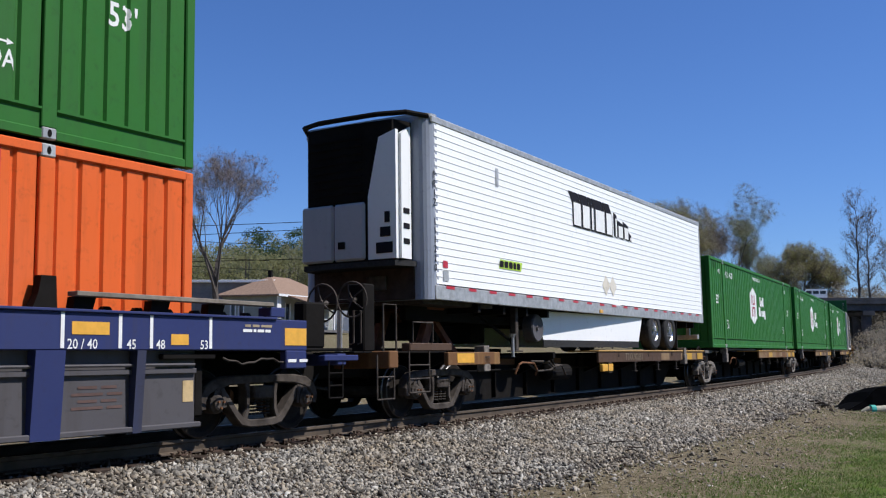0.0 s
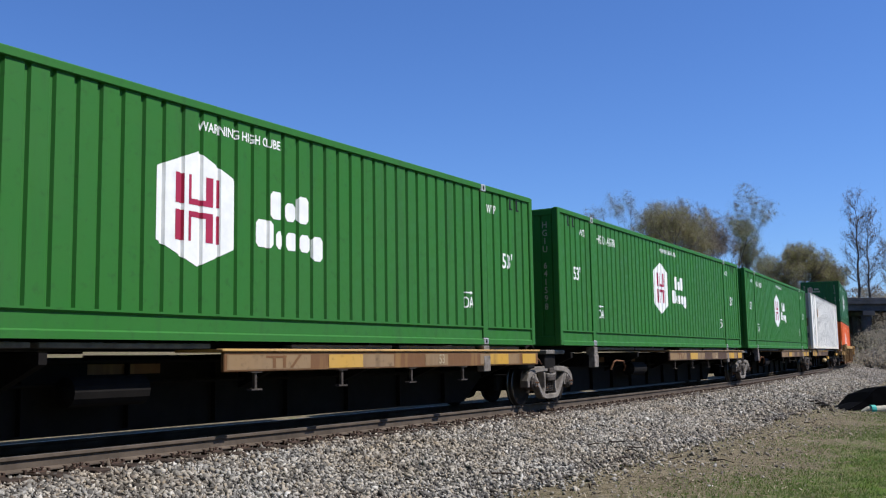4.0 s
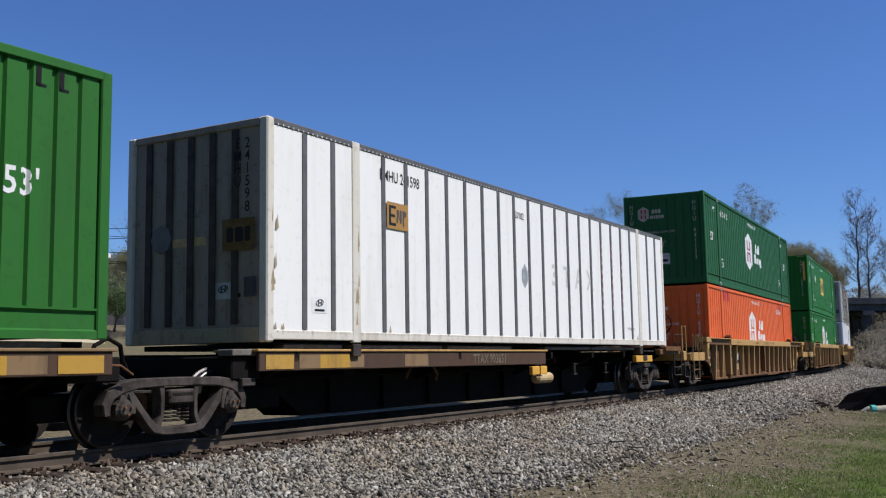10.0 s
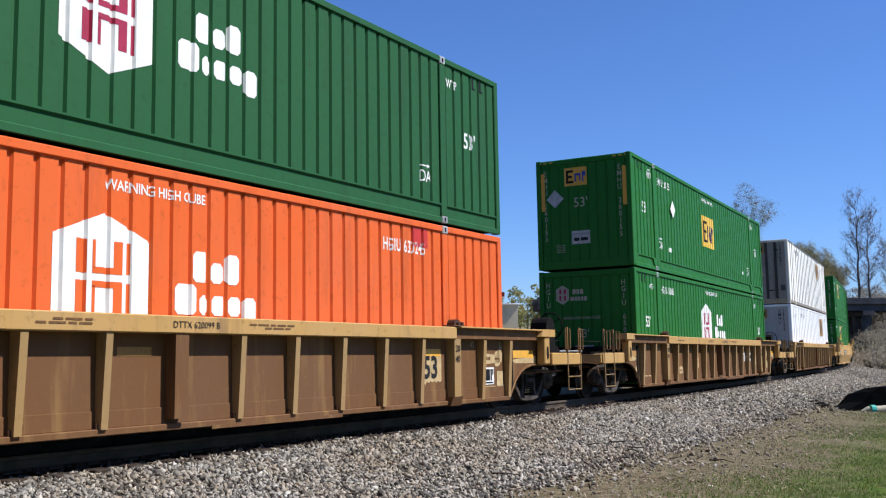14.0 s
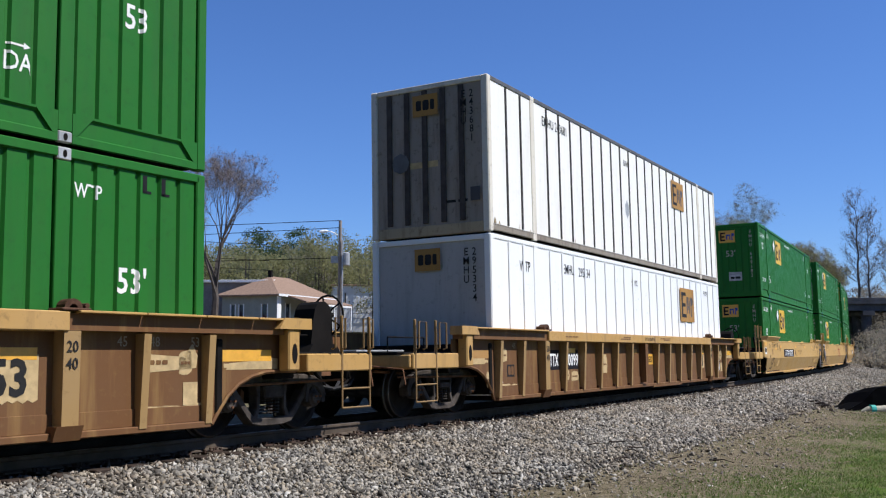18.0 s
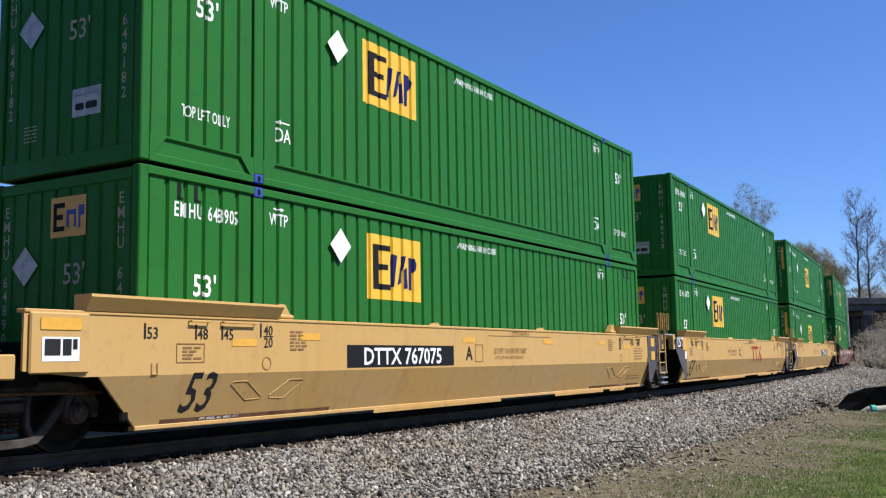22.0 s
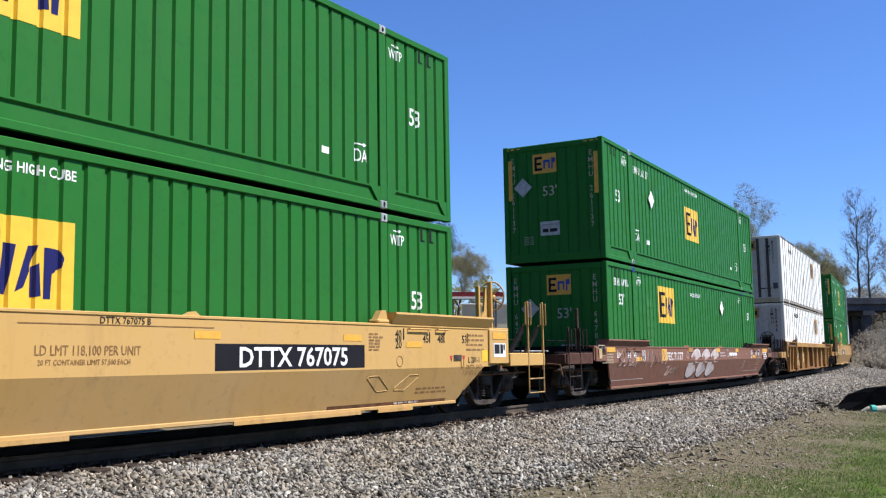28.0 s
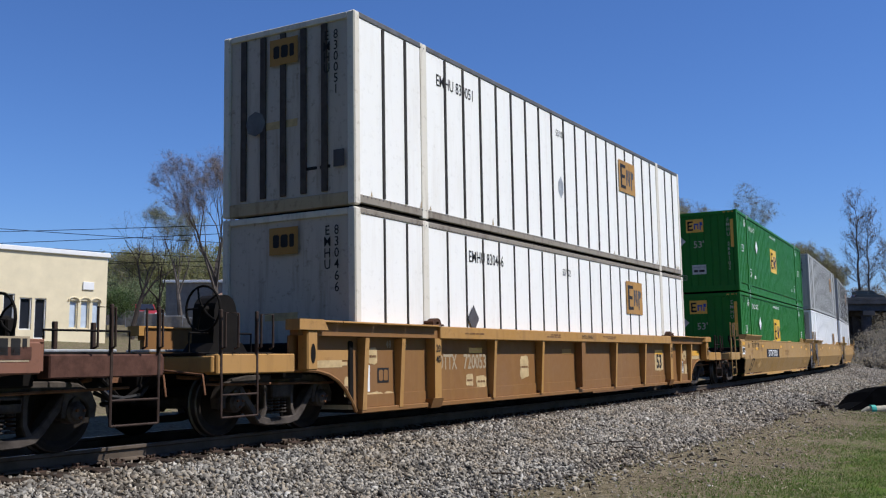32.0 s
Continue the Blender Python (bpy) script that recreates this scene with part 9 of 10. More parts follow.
stand(small_house(), -13.4, 80.0, 2.65, 67)
gz2 = float(height([-22.0], [78.0])[0][0])
s1 = thing("long_shed", "long dark grey shed with a white roof edge", "shed")
part("wall", Geo().box(0, 9.2, 0, 7, -1.6, 3.1), plain("grey shed boards", (0.21, 0.20, 0.185), 0.85, 0, 0.2, 2, 0.2), s1)
part("roof", Geo().box(-0.25, 9.4, -0.25, 7.25, 3.1, 3.32, 0.02), CAPW, s1)
part("door", Geo().box(6.6, 8.2, -0.03, -0.004, -0.1, 1.7), BLACK, s1)
stand(s1, -23.5, 84.0, gz2 + 0.5, -4)
s2 = thing("garage", "white garage with a wide pale door", "garage")
hz = float(height([-7.0], [84.0])[0][0])
part("wall", Geo().box(0, 9, 0, 6, -3.0, 3.4), TRIMW, s2)
part("roof", Geo().box(-0.2, 9.2, -0.2, 6.2, 3.4, 3.55, 0.02), SHINGLE, s2)
part("door", Geo().box(2.0, 4.6, -0.05, -0.004, -0.3, 2.3), CAPW, s2, "pale roller door")
for k in range(4):
    part("door_groove", Geo().box(2.0, 4.6, -0.058, -0.052, 0.2 + 0.5 * k, 0.22 + 0.5 * k), GREYWALL, s2)
part("lamp_bracket", Geo().box(1.2, 1.3, -0.12, -0.004, 1.4, 2.7), BLACK, s2)
stand(s2, -10.9, 98.0, 4.0, 8)
# a low wire fence before the shed
fence = thing("fence", "low pale rail fence along a yard", "fence")
for i in range(13):
    x, y = -26 + 1.3 * i, 66.0 - 0.2 * i
    z = float(height([x], [y])[0][0])
    part("post", Geo().box(x - 0.05, x + 0.05, y - 0.05, y + 0.05, z - 0.1, z + 1.2), GALV, fence)
    if i:
        part("rail", Geo().ring([(x - 1.3, y + 0.2, z + 1.1), (x, y, z + 1.1)], 0.03, 5), GALV, fence)
        part("mesh_panel", Geo().box(x - 1.28, x - 0.02, y + 0.09, y + 0.1, z + 0.1, z + 1.08), plain("weathered fence boards", (0.24, 0.22, 0.19), 0.8) if i == 1 else bpy.data.materials["weathered fence boards"], fence)

# an open canopy with a red roof edge, and trees and bits of yard behind
canopy = thing("canopy", "long open canopy with a red roof edge over a yard", "canopy")
cz = float(height([-2.0], [92.0])[0][0])
REDROOF = plain("dull red roof edge", (0.20, 0.03, 0.03), 0.6, 0, 0.15, 3)
part("roof", Geo().box(-5.5, 5.5, 90.0, 96.0, 5.95, 6.15, 0.02), GREYWALL, canopy)
part("fascia", Geo().box(-5.6, 5.6, 89.9, 89.995, 5.92, 6.36, 0.01), REDROOF, canopy, "red roof edge")
part("gutter", Geo().box(-5.6, 5.6, 89.8, 89.898, 5.72, 5.92, 0.01), CREAMRAIL, canopy, "cream gutter board")
for x in (-5.2, -2.2, 0.9, 4.8):
    for y in (90.2, 95.6):
        part("post", Geo().box(x - 0.1, x + 0.1, y - 0.1, y + 0.1, cz - 0.3, 5.94), GREYWALL, canopy)
part("back_wall", Geo().box(-5.5, 1.5, 95.8, 95.95, cz - 0.3, cz + 1.2), plain("patchy yard fence", (0.20, 0.17, 0.14), 0.8, 0, 0.4, 2), canopy)
for x, w in ((-0.75, 0.32), (0.0, 0.26)):
    lm = thing("yard_lamp", "white round-ended lamp under the canopy", "lamp")
    part("shade", Geo().ring([(x - w, 89.85, 5.66), (x - w * 0.6, 89.85, 5.58), (x + w * 0.5, 89.85, 5.42), (x + w, 89.85, 5.36)], [0.06, 0.16, 0.16, 0.06], 8), CAPW, lm)
    part("stem", Geo().ring([(x, 89.85, 5.5), (x, 89.85, 5.73)], 0.03, 6), GREYWALL, lm)
shed = thing("low_shed", "low cream shed in the yard", "shed")
part("wall", Geo().box(1.9, 7.5, 99.0, 103.0, cz - 0.3, 5.6), STUCCO, shed)
part("roof", Geo().box(1.7, 7.7, 98.8, 103.2, 5.6, 5.75, 0.02), CAPW, shed)
path_x = thing("gravel_heap", "pale low heap of gravel in the yard", "gravel")
part("heap", Geo().prism([(-1.0, cz - 0.6), (3.5, cz - 0.6), (3.2, cz + 0.15), (1.0, cz + 0.05), (-0.4, cz - 0.2)], 84.0, 86.0), GALV, path_x)

def road_car(label, paint_m, long=1.0, high=1.0, estate=0.0, name="car"):
    """A car whose x points forwards; estate: how far the roof runs on to the tail."""
    c = thing(name, label, name)
    P = lambda pts: [(a * long, b * high) for a, b in pts]
    part("body", Geo().prism(P([(-2.12, 0.34), (-2.18, 0.62), (-2.10, 0.84), (-1.7, 0.92), (1.0, 0.90), (1.75, 0.80), (2.10, 0.68), (2.16, 0.44), (2.05, 0.30), (-2.0, 0.28)]), -0.86, 0.86), paint_m, c)
    part("cabin", Geo().prism(P([(-1.75 - 0.3 * estate, 0.905), (1.15, 0.885), (0.62, 1.22), (0.38, 1.38), (-1.05 - 0.75 * estate, 1.42), (-1.35 - 0.75 * estate, 1.30)]), -0.72, 0.72), paint_m, c)
    for y in (-0.733, 0.724):
        for a, b in ((-1.45 - 0.5 * estate, -0.38), (-0.30, 0.55)):
            part("window", Geo().prism(P([(a, 0.95), (b + (0.28 if b > 0 else 0), 0.94), (b - (0.18 if b > 0 else 0), 1.31), (a + 0.30, 1.33)]), y, y + 0.009), DARKGLASS, c)
    part("windscreen", Geo().prism(P([(0.50, 1.36), (1.14, 0.92), (1.17, 0.93), (0.53, 1.38)]), -0.62, 0.62), DARKGLASS, c)
    for x in (-1.3, 1.32):
        for y in (-0.875, 0.715):
            w = part("wheel", Geo().lathe([(0.0, 0.0), (0.22, 0.0), (0.31, 0.02), (0.32, 0.14), (0.0, 0.16)], 16, (x * long, y, 0.32)), RUBBER, c)
            part("hub_cap", Geo().lathe([(0.0, -0.012), (0.17, -0.006), (0.18, 0.0)], 12, (x * long, y, 0.32)), GALV, w)
    for y in (-0.6, 0.6):
        part("headlight", Geo().box(2.06 * long, 2.17 * long, y - 0.17, y + 0.17, 0.56 * high, 0.67 * high, 0.02), CAPW, c)
        part("tail_light", Geo().box(-2.19 * long, -2.12 * long, y - 0.15, y + 0.15, 0.64 * high, 0.80 * high, 0.02), REFL, c)
    return c


CARRED = plain("red car paint", (0.33, 0.025, 0.02), 0.3, 0, 0.08, 2, 0)
SILVER = plain("silver car paint", (0.50, 0.53, 0.56), 0.3, 0.3, 0.06, 2, 0)
CARWHITE = plain("white car paint", (0.78, 0.78, 0.77), 0.3, 0, 0.05, 2, 0)
CARDARK = plain("dark grey car paint", (0.03, 0.032, 0.037), 0.28, 0, 0.1, 2, 0)
cx, cy = -23.0, 76.0
stand(road_car("red saloon car standing on a street behind the fence", CARRED), cx, cy, float(height([cx], [cy])[0][0]), -60)
cx, cy = -11.6, 69.0
stand(road_car("silver saloon car parked before the small house", SILVER), cx, cy, float(height([cx], [cy])[0][0]), 8)

# utility pole and wires
pole = thing("utility_pole", "weathered utility pole with crossarm, transformer and lamp arm", "utility pole")
ux, uy = -5.75, 55.0
uz = float(height([ux], [uy])[0][0])
POLEWOOD = plain("grey pole timber", (0.28, 0.24, 0.20), 0.85, 0, 0.2, 3, 0.2)
part("shaft", Geo().ring([(ux, uy, uz - 0.3), (ux, uy, 4.0), (ux, uy, 8.3)], [0.12, 0.105, 0.085], 10), POLEWOOD, pole)
part("conduit", Geo().ring([(ux + 0.16, uy - 0.12, uz), (ux + 0.15, uy - 0.12, 7.2)], 0.05, 8), GALV, pole)
part("transformer", Geo().ring([(ux + 0.35, uy, 5.75), (ux + 0.35, uy, 5.8), (ux + 0.35, uy, 6.45), (ux + 0.35, uy, 6.5)], [0.14, 0.2, 0.2, 0.14], 12), GALV, pole)
part("bracket", Geo().box(ux - 0.5, ux - 0.1, uy - 0.06, uy + 0.06, 5.9, 6.3, 0.02), GALV, pole)
part("lamp_arm", Geo().ring([(ux, uy, 7.4), (ux - 0.4, uy - 0.15, 7.62), (ux - 0.7, uy - 0.25, 7.68)], 0.028, 6), GALV, pole)
part("lamp_head", Geo().ring([(ux - 0.65, uy - 0.25, 7.68), (ux - 0.75, uy - 0.28, 7.67), (ux - 1.0, uy - 0.36, 7.63), (ux - 1.12, uy - 0.4, 7.61)], [0.04, 0.08, 0.09, 0.04], 8), CAPW, pole)
wires = thing("overhead_wires", "thin dark overhead wires", "wire")
for k, (z0, z1, x0, y0) in enumerate(((8.1, 8.3, -60, 62), (6.3, 6.2, -60, 61), (6.6, 7.9, -62, 60), (9.0, 8.8, -45, 48), (8.1, 8.0, -45, 47), (7.8, 7.6, -45, 46.6))):
    end = (ux, uy, z1) if k < 3 else (-12, 64 + k, z1 - 0.2 * k)
    pts = [(x0 + (end[0] - x0) * f, y0 + (end[1] - y0) * f, z0 + (end[2] - z0) * f - 0.9 * 4 * f * (1 - f) * 0.35) for f in np.linspace(0, 1, 13)]
    part("wire", Geo().ring(pts, 0.018, 4), BLACK, wires)

# ---- the road bridge over the line ----
CONC = plain("weathered grey concrete", (0.20, 0.195, 0.19), 0.85, 0, 0.25, 0.8, 0.3)
DARKCONC = plain("dark stained concrete", (0.085, 0.083, 0.085), 0.85, 0, 0.3, 0.7, 0.3)
bridge = thing("road_bridge", "dark concrete road bridge on piers over the line", "bridge")
part("deck", Geo().box(14, 150, 146.5, 155, 8.0, 8.5, 0.05), DARKCONC, bridge)
for y in (147.2, 149.5, 151.8, 154.2):
    part("girder", Geo().box(14, 150, y - 0.25, y + 0.25, 7.05, 7.998, 0.02), DARKCONC, bridge)
for y in (146.5, 154.7):
    part("parapet", Geo().box(14, 150, y, y + 0.3, 8.502, 8.95, 0.03), DARKCONC, bridge)
for x in (44.0, 63.0, 84.0):
    part("pier_cap", Geo().box(x - 0.9, x + 0.9, 146.6, 154.9, 6.3, 7.048, 0.05), DARKCONC, bridge)
    for y in (147.6, 150.7, 153.8):
        part("pier", Geo().ring([(x, y, -1), (x, y, 6.3)], 0.75, 12), DARKCONC, bridge)
def delivery_van(label):
    v = thing("van", label, "van")
    part("body", Geo().prism([(-2.3, 0.35), (2.2, 0.35), (2.28, 0.75), (2.2, 1.0), (1.4, 1.15), (0.9, 1.82), (0.7, 1.9), (-2.15, 1.92), (-2.3, 1.8)], -0.9, 0.9), CARWHITE, v)
    for y in (-0.91, 0.902):
        for x in (-1.65, -0.55):
            part("window", Geo().box(x - 0.45, x + 0.45, y, y + 0.008, 1.2, 1.68, 0.003), DARKGLASS, v)
        part("window", Geo().prism([(0.05, 1.2), (1.15, 1.2), (0.80, 1.68), (0.05, 1.68)], y, y + 0.008), DARKGLASS, v)
    part("windscreen", Geo().prism([(1.38, 1.18), (1.42, 1.18), (0.94, 1.84), (0.90, 1.83)], -0.75, 0.75), DARKGLASS, v)
    for x in (-1.5, 1.4):
        for y0, y1 in ((-0.92, -0.7), (0.92, 0.7)):
            part("wheel", Geo().lathe([(0.0, y0), (0.3, y0), (0.34, y0 * 0.95), (0.34, y1)], 14, (x, 0, 0.34)), RUBBER, v)
    return v


van, later_van = delivery_van("small white van on the road bridge"), delivery_van("white passenger van crossing the road bridge")
bridge_car = road_car("white estate car crossing the road bridge", CARWHITE, estate=1.0)
sports_car = road_car("low white car crossing the road bridge", CARWHITE, 0.98, 0.88)
dark_car = road_car("dark estate car crossing the road bridge", CARDARK, 1.05, 1.15, 1.0)

# ---- trees ----
def bark(name, col):
    return plain(name, col, 0.9, 0, 0.35, 3.0, 0.4)


BARK, PALEBARK = bark("grey brown bark", (0.10, 0.085, 0.072)), bark("pale bark", (0.20, 0.18, 0.155))


DARKOLIVE = leafmat("dull olive spring leaves", [(0, (0.185, 0.190, 0.078)), (0.5, (0.240, 0.240, 0.105)), (1, (0.310, 0.295, 0.150))], 0.62)
OLIVE = leafmat("olive spring leaves", [(0, (0.250, 0.250, 0.085)), (0.5, (0.325, 0.315, 0.118)), (1, (0.410, 0.385, 0.165))], 0.62)
DARKGREYTWIG = leafmat("dull grey brown twigs and buds", [(0, (0.215, 0.190, 0.150)), (0.6, (0.275, 0.245, 0.190)), (1, (0.340, 0.305, 0.235))], 0.62)
GREYTWIG = leafmat("grey brown twigs and buds", [(0, (0.185, 0.155, 0.120)), (0.6, (0.240, 0.208, 0.160)), (1, (0.310, 0.280, 0.200))])
FRESH = leafmat("fresh pale green leaves", [(0, (0.155, 0.195, 0.085)), (0.5, (0.225, 0.265, 0.130)), (1, (0.310, 0.335, 0.195))])
REDBUD = leafmat("dull red buds", [(0, (0.150, 0.086, 0.078)), (0.5, (0.220, 0.130, 0.112)), (1, (0.300, 0.205, 0.165))])
TWIGL = leafmat("bare grey twigs", [(0, (0.150, 0.125, 0.105)), (1, (0.280, 0.240, 0.200))])
SPRAY = leafmat("fine twigs", [(0, (0.110, 0.090, 0.074)), (1, (0.250, 0.210, 0.170))], 0.2)
PINE = leafmat("dark pine needles", [(0, (0.030, 0.058, 0.024)), (0.6, (0.058, 0.098, 0.040)), (1, (0.105, 0.145, 0.062))])


def tree(name, x, y, tall, wide, leaf, label, seed, bark_m=BARK, leaves=5000, size=0.16, forks=4, bare=0.28, trunks=1, droop=0.0, order=5, base=None, slim=1.0, cloud=0.55, twigs=6000, reach=0.7, fine=0.010):
    """A tapered trunk that forks again and again; small leaves stand round the outer twigs."""
    r = random.Random(seed)
    z0 = float(height([x], [y])[0][0]) - 0.2 if base is None else base
    t = thing(name, label, "tree", "trees")
    g = Geo()
    tips = []

    def grow(p, d, length, rad, level):
        n = 3 if level < 3 else 2
        pts, rads = [p], [rad]
        for i in range(n):
            d = (d + Vector((r.gauss(0, 0.10), r.gauss(0, 0.10), r.gauss(0.03, 0.05)))).normalized()
            p = p + d * (length / n)
            pts.append(p)
            rads.append(rad * (1 - 0.42 * (i + 1) / n))
            if level >= 2:
                tips.append((p, level))
        g.ring(pts, rads, 7 if level == 0 else (5 if level < 3 else 3), close=False)
        if level >= order:
            tips.append((p, level + 1))
            return
        for k in range(forks if level else forks + 1):
            q = 2 * math.pi * (k + r.random() * 0.7) / forks
            tilt = r.uniform(0.35, 0.8) * wide
            side = d.orthogonal().normalized()
            dd = (d * math.cos(tilt) + (Matrix.Rotation(q, 3, d) @ side) * math.sin(tilt) + Vector((0, 0, 0.12 - droop))).normalized()
            if r.random() < 0.93:
                start = pts[-1] if k < 2 else pts[-2] + (pts[-1] - pts[-2]) * r.random()
                grow(start, dd, length * r.uniform(0.58, 0.80), rads[-1] * r.uniform(0.55, 0.78), level + 1)

    H = tall - z0
    for k in range(trunks):
        off = Vector((0.35 * (k - (trunks - 1) / 2), 0, 0))
        grow(Vector((x, y, z0)) + off, Vector((0.10 * (k - (trunks - 1) / 2), 0, 1)).normalized(), H * bare, H * 0.020 * slim, 0)
    top = max(p.z for p, _ in tips)
    k = (tall - z0) / max(0.1, top - z0)
    g.v = [(x + (a - x) * (0.5 + 0.5 * k), y + (b - y) * (0.5 + 0.5 * k), z0 + (c - z0) * k) for a, b, c in g.v]
    tips = [(Vector((x + (p.x - x) * (0.5 + 0.5 * k), y + (p.y - y) * (0.5 + 0.5 * k), z0 + (p.z - z0) * k)), l) for p, l in tips]
    part("trunk", g, bark_m, t)
    outer = np.array([tuple(p) for p, l in tips if l >= order - 1])
    rg = np.random.default_rng(seed)
    c = outer[rg.integers(0, len(outer), leaves)] + rg.normal(0, cloud, (leaves, 3)) * np.array([1, 1, 0.8])
    R = np.einsum("nij,kj->nki", _turn(rg, leaves), np.array([(-1, 0, 0), (0, -0.6, 0.1), (1, 0, 0), (0, 0.6, 0.1)], float))
    v = c[:, None] + R * (size * rg.uniform(0.5, 1.2, leaves))[:, None, None]
    a = outer[rg.integers(0, len(outer), twigs)]
    d = rg.normal(0, 1, (twigs, 3)) + np.array([0, 0, 0.35])
    b_ = a + d / np.linalg.norm(d, axis=1)[:, None] * rg.uniform(0.4, 1.3, twigs)[:, None] * reach
    w_ = np.cross(d, rg.normal(0, 1, (twigs, 3)))
    w_ *= fine / np.linalg.norm(w_, axis=1)[:, None]
    tagged(part("twig_spray", quick_mesh("twig_spray", np.stack([a - w_, a + w_, b_], 1).reshape(-1, 3), np.arange(3 * twigs).reshape(-1, 3), SPRAY), SPRAY, t), kind="stuff")
    part("crown", quick_mesh("crown", v.reshape(-1, 3), np.arange(4 * leaves).reshape(-1, 4), leaf), leaf, t)
    return t


def _turn(rg, n):
    q = rg.normal(size=(n, 4))
    q /= np.linalg.norm(q, axis=1)[:, None]
    w, x, y, z = q.T
    return np.stack([np.stack([1 - 2 * (y * y + z * z), 2 * (x * y - z * w), 2 * (x * z + y * w)], 1), np.stack([2 * (x * y + z * w), 1 - 2 * (x * x + z * z), 2 * (y * z - x * w)], 1),
                     np.stack([2 * (x * z - y * w), 2 * (y * z + x * w), 1 - 2 * (x * x + y * y)], 1)], 1)


def upright_tree(name, x, y, tall, spread, label, seed, stems=((0.0, 1.0),), boughs=34, leaf=TWIGL, leaves=2600):
    """Straight slender stems with many short rising boughs, a tall narrow crown of fine twigs."""
    r, rg_ = random.Random(seed), np.random.default_rng(seed)
    z0 = float(height([x], [y])[0][0]) - 0.2
    t = thing(name, label, "tree", "trees")
    g, ends = Geo(), []
    for off, share in stems:
        H = (tall - z0) * share
        stem = [Vector((x + off + 0.12 * math.sin(2.1 * k + seed) * k / 6, y, z0 + H * k / 12)) for k in range(13)]
        g.ring(stem, [H * 0.0125 * (1.02 - k / 12) + 0.015 for k in range(13)], 7, close=False)
        for i in range(boughs):
            f = 0.30 + 0.70 * (i + r.random()) / boughs
            k = min(11, int(f * 12))
            p = stem[k].lerp(stem[k + 1], f * 12 - k) if k < 12 else stem[12]
            q, L = r.uniform(0, 6.28), spread * r.uniform(0.45, 1.0) * (1.12 - f) ** 0.55 * min(1.0, 0.35 + (f - 0.28) * 2.2)
            d = Vector((math.cos(q), math.sin(q), r.uniform(0.35, 1.0))).normalized()
            pts = [p]
            for n_ in range(4):
                d = (d + Vector((r.gauss(0, 0.16), r.gauss(0, 0.16), 0.14))).normalized()
                pts.append(pts[-1] + d * L / 4)
                for _ in range(3):
                    e = (d + Vector((r.gauss(0, 0.7), r.gauss(0, 0.7), r.gauss(0.25, 0.3)))).normalized()
                    tip = pts[-1] + e * L * r.uniform(0.18, 0.42)
                    g.ring([pts[-1], (pts[-1] + tip) / 2 + Vector((0, 0, 0.03 * L)), tip], [0.022, 0.015, 0.006], 3, close=False)
                    ends.append(tip)
            g.ring(pts, [0.055 * (1.2 - f) + 0.02, 0.04 * (1.2 - f) + 0.014, 0.025, 0.016, 0.008], 4, close=False)
            ends.append(pts[-1])
    part("trunk", g, BARK, t)
    outer = np.array([tuple(p) for p in ends])
    n = leaves
    a = outer[rg_.integers(0, len(outer), n)]
    d = rg_.normal(0, 1, (n, 3)) + np.array([0, 0, 0.5])
    b_ = a + d / np.linalg.norm(d, axis=1)[:, None] * rg_.uniform(0.3, 1.0, n)[:, None] * spread * 0.22
    w_ = np.cross(d, rg_.normal(0, 1, (n, 3)))
    w_ *= 0.016 / np.linalg.norm(w_, axis=1)[:, None]
    tagged(part("twig_spray", quick_mesh("twig_spray", np.stack([a - w_, a + w_, b_], 1).reshape(-1, 3), np.arange(3 * n).reshape(-1, 3), SPRAY), SPRAY, t), kind="stuff")
    c = b_ + rg_.normal(0, 0.08, (n, 3))
    R = np.einsum("nij,kj->nki", _turn(rg_, n), np.array([(-1, 0, 0), (0, -0.6, 0.1), (1, 0, 0), (0, 0.6, 0.1)], float)) * 0.035
    part("crown", quick_mesh("crown", (c[:, None] + R).reshape(-1, 3), np.arange(4 * n).reshape(-1, 4), leaf), leaf, t)
    return t


tree("redbud_tree", -12.9, 56, 12.7, 0.66, REDBUD, "leafless spreading tree with dull red buds", 6, leaves=9000, size=0.028, trunks=1, bare=0.26, order=5, forks=4, cloud=0.14, twigs=15000, reach=0.42, fine=0.006, slim=0.95)
DARKBARK = bark("dark wet bark", (0.045, 0.037, 0.032))
tree("bare_tree", -16.6, 53, 8.8, 1.0, TWIGL, "bare crooked tree with dark spreading limbs", 8, DARKBARK, leaves=150, size=0.03, bare=0.34, order=4, forks=3, cloud=0.2, twigs=160, reach=0.5, fine=0.008, slim=1.0)
tree("bare_tree", -15.4, 54.5, 8.0, 1.0, TWIGL, "bare crooked tree with dark spreading limbs", 10, DARKBARK, leaves=150, size=0.03, bare=0.3, order=4, forks=3, cloud=0.2, twigs=160, reach=0.5, fine=0.008, slim=0.9)
BUSHLEAF = leafmat("dense green shrub leaves", [(0, (0.06, 0.10, 0.03)), (0.6, (0.10, 0.155, 0.045)), (1, (0.17, 0.22, 0.08))], 0.4)
tree("shrub", -19.6, 58.5, 4.6, 0.9, BUSHLEAF, "dense green shrub beside a building", 14, leaves=9000, size=0.05, bare=0.15, order=4, forks=4, cloud=0.3, twigs=300, reach=0.3, fine=0.006, trunks=2)
tree("young_tree", -17.3, 66, 11.0, 0.62, FRESH, "slender tree in first pale leaf", 12, leaves=9000, size=0.034, order=5, forks=3, cloud=0.2, twigs=4000, reach=0.5, fine=0.006)
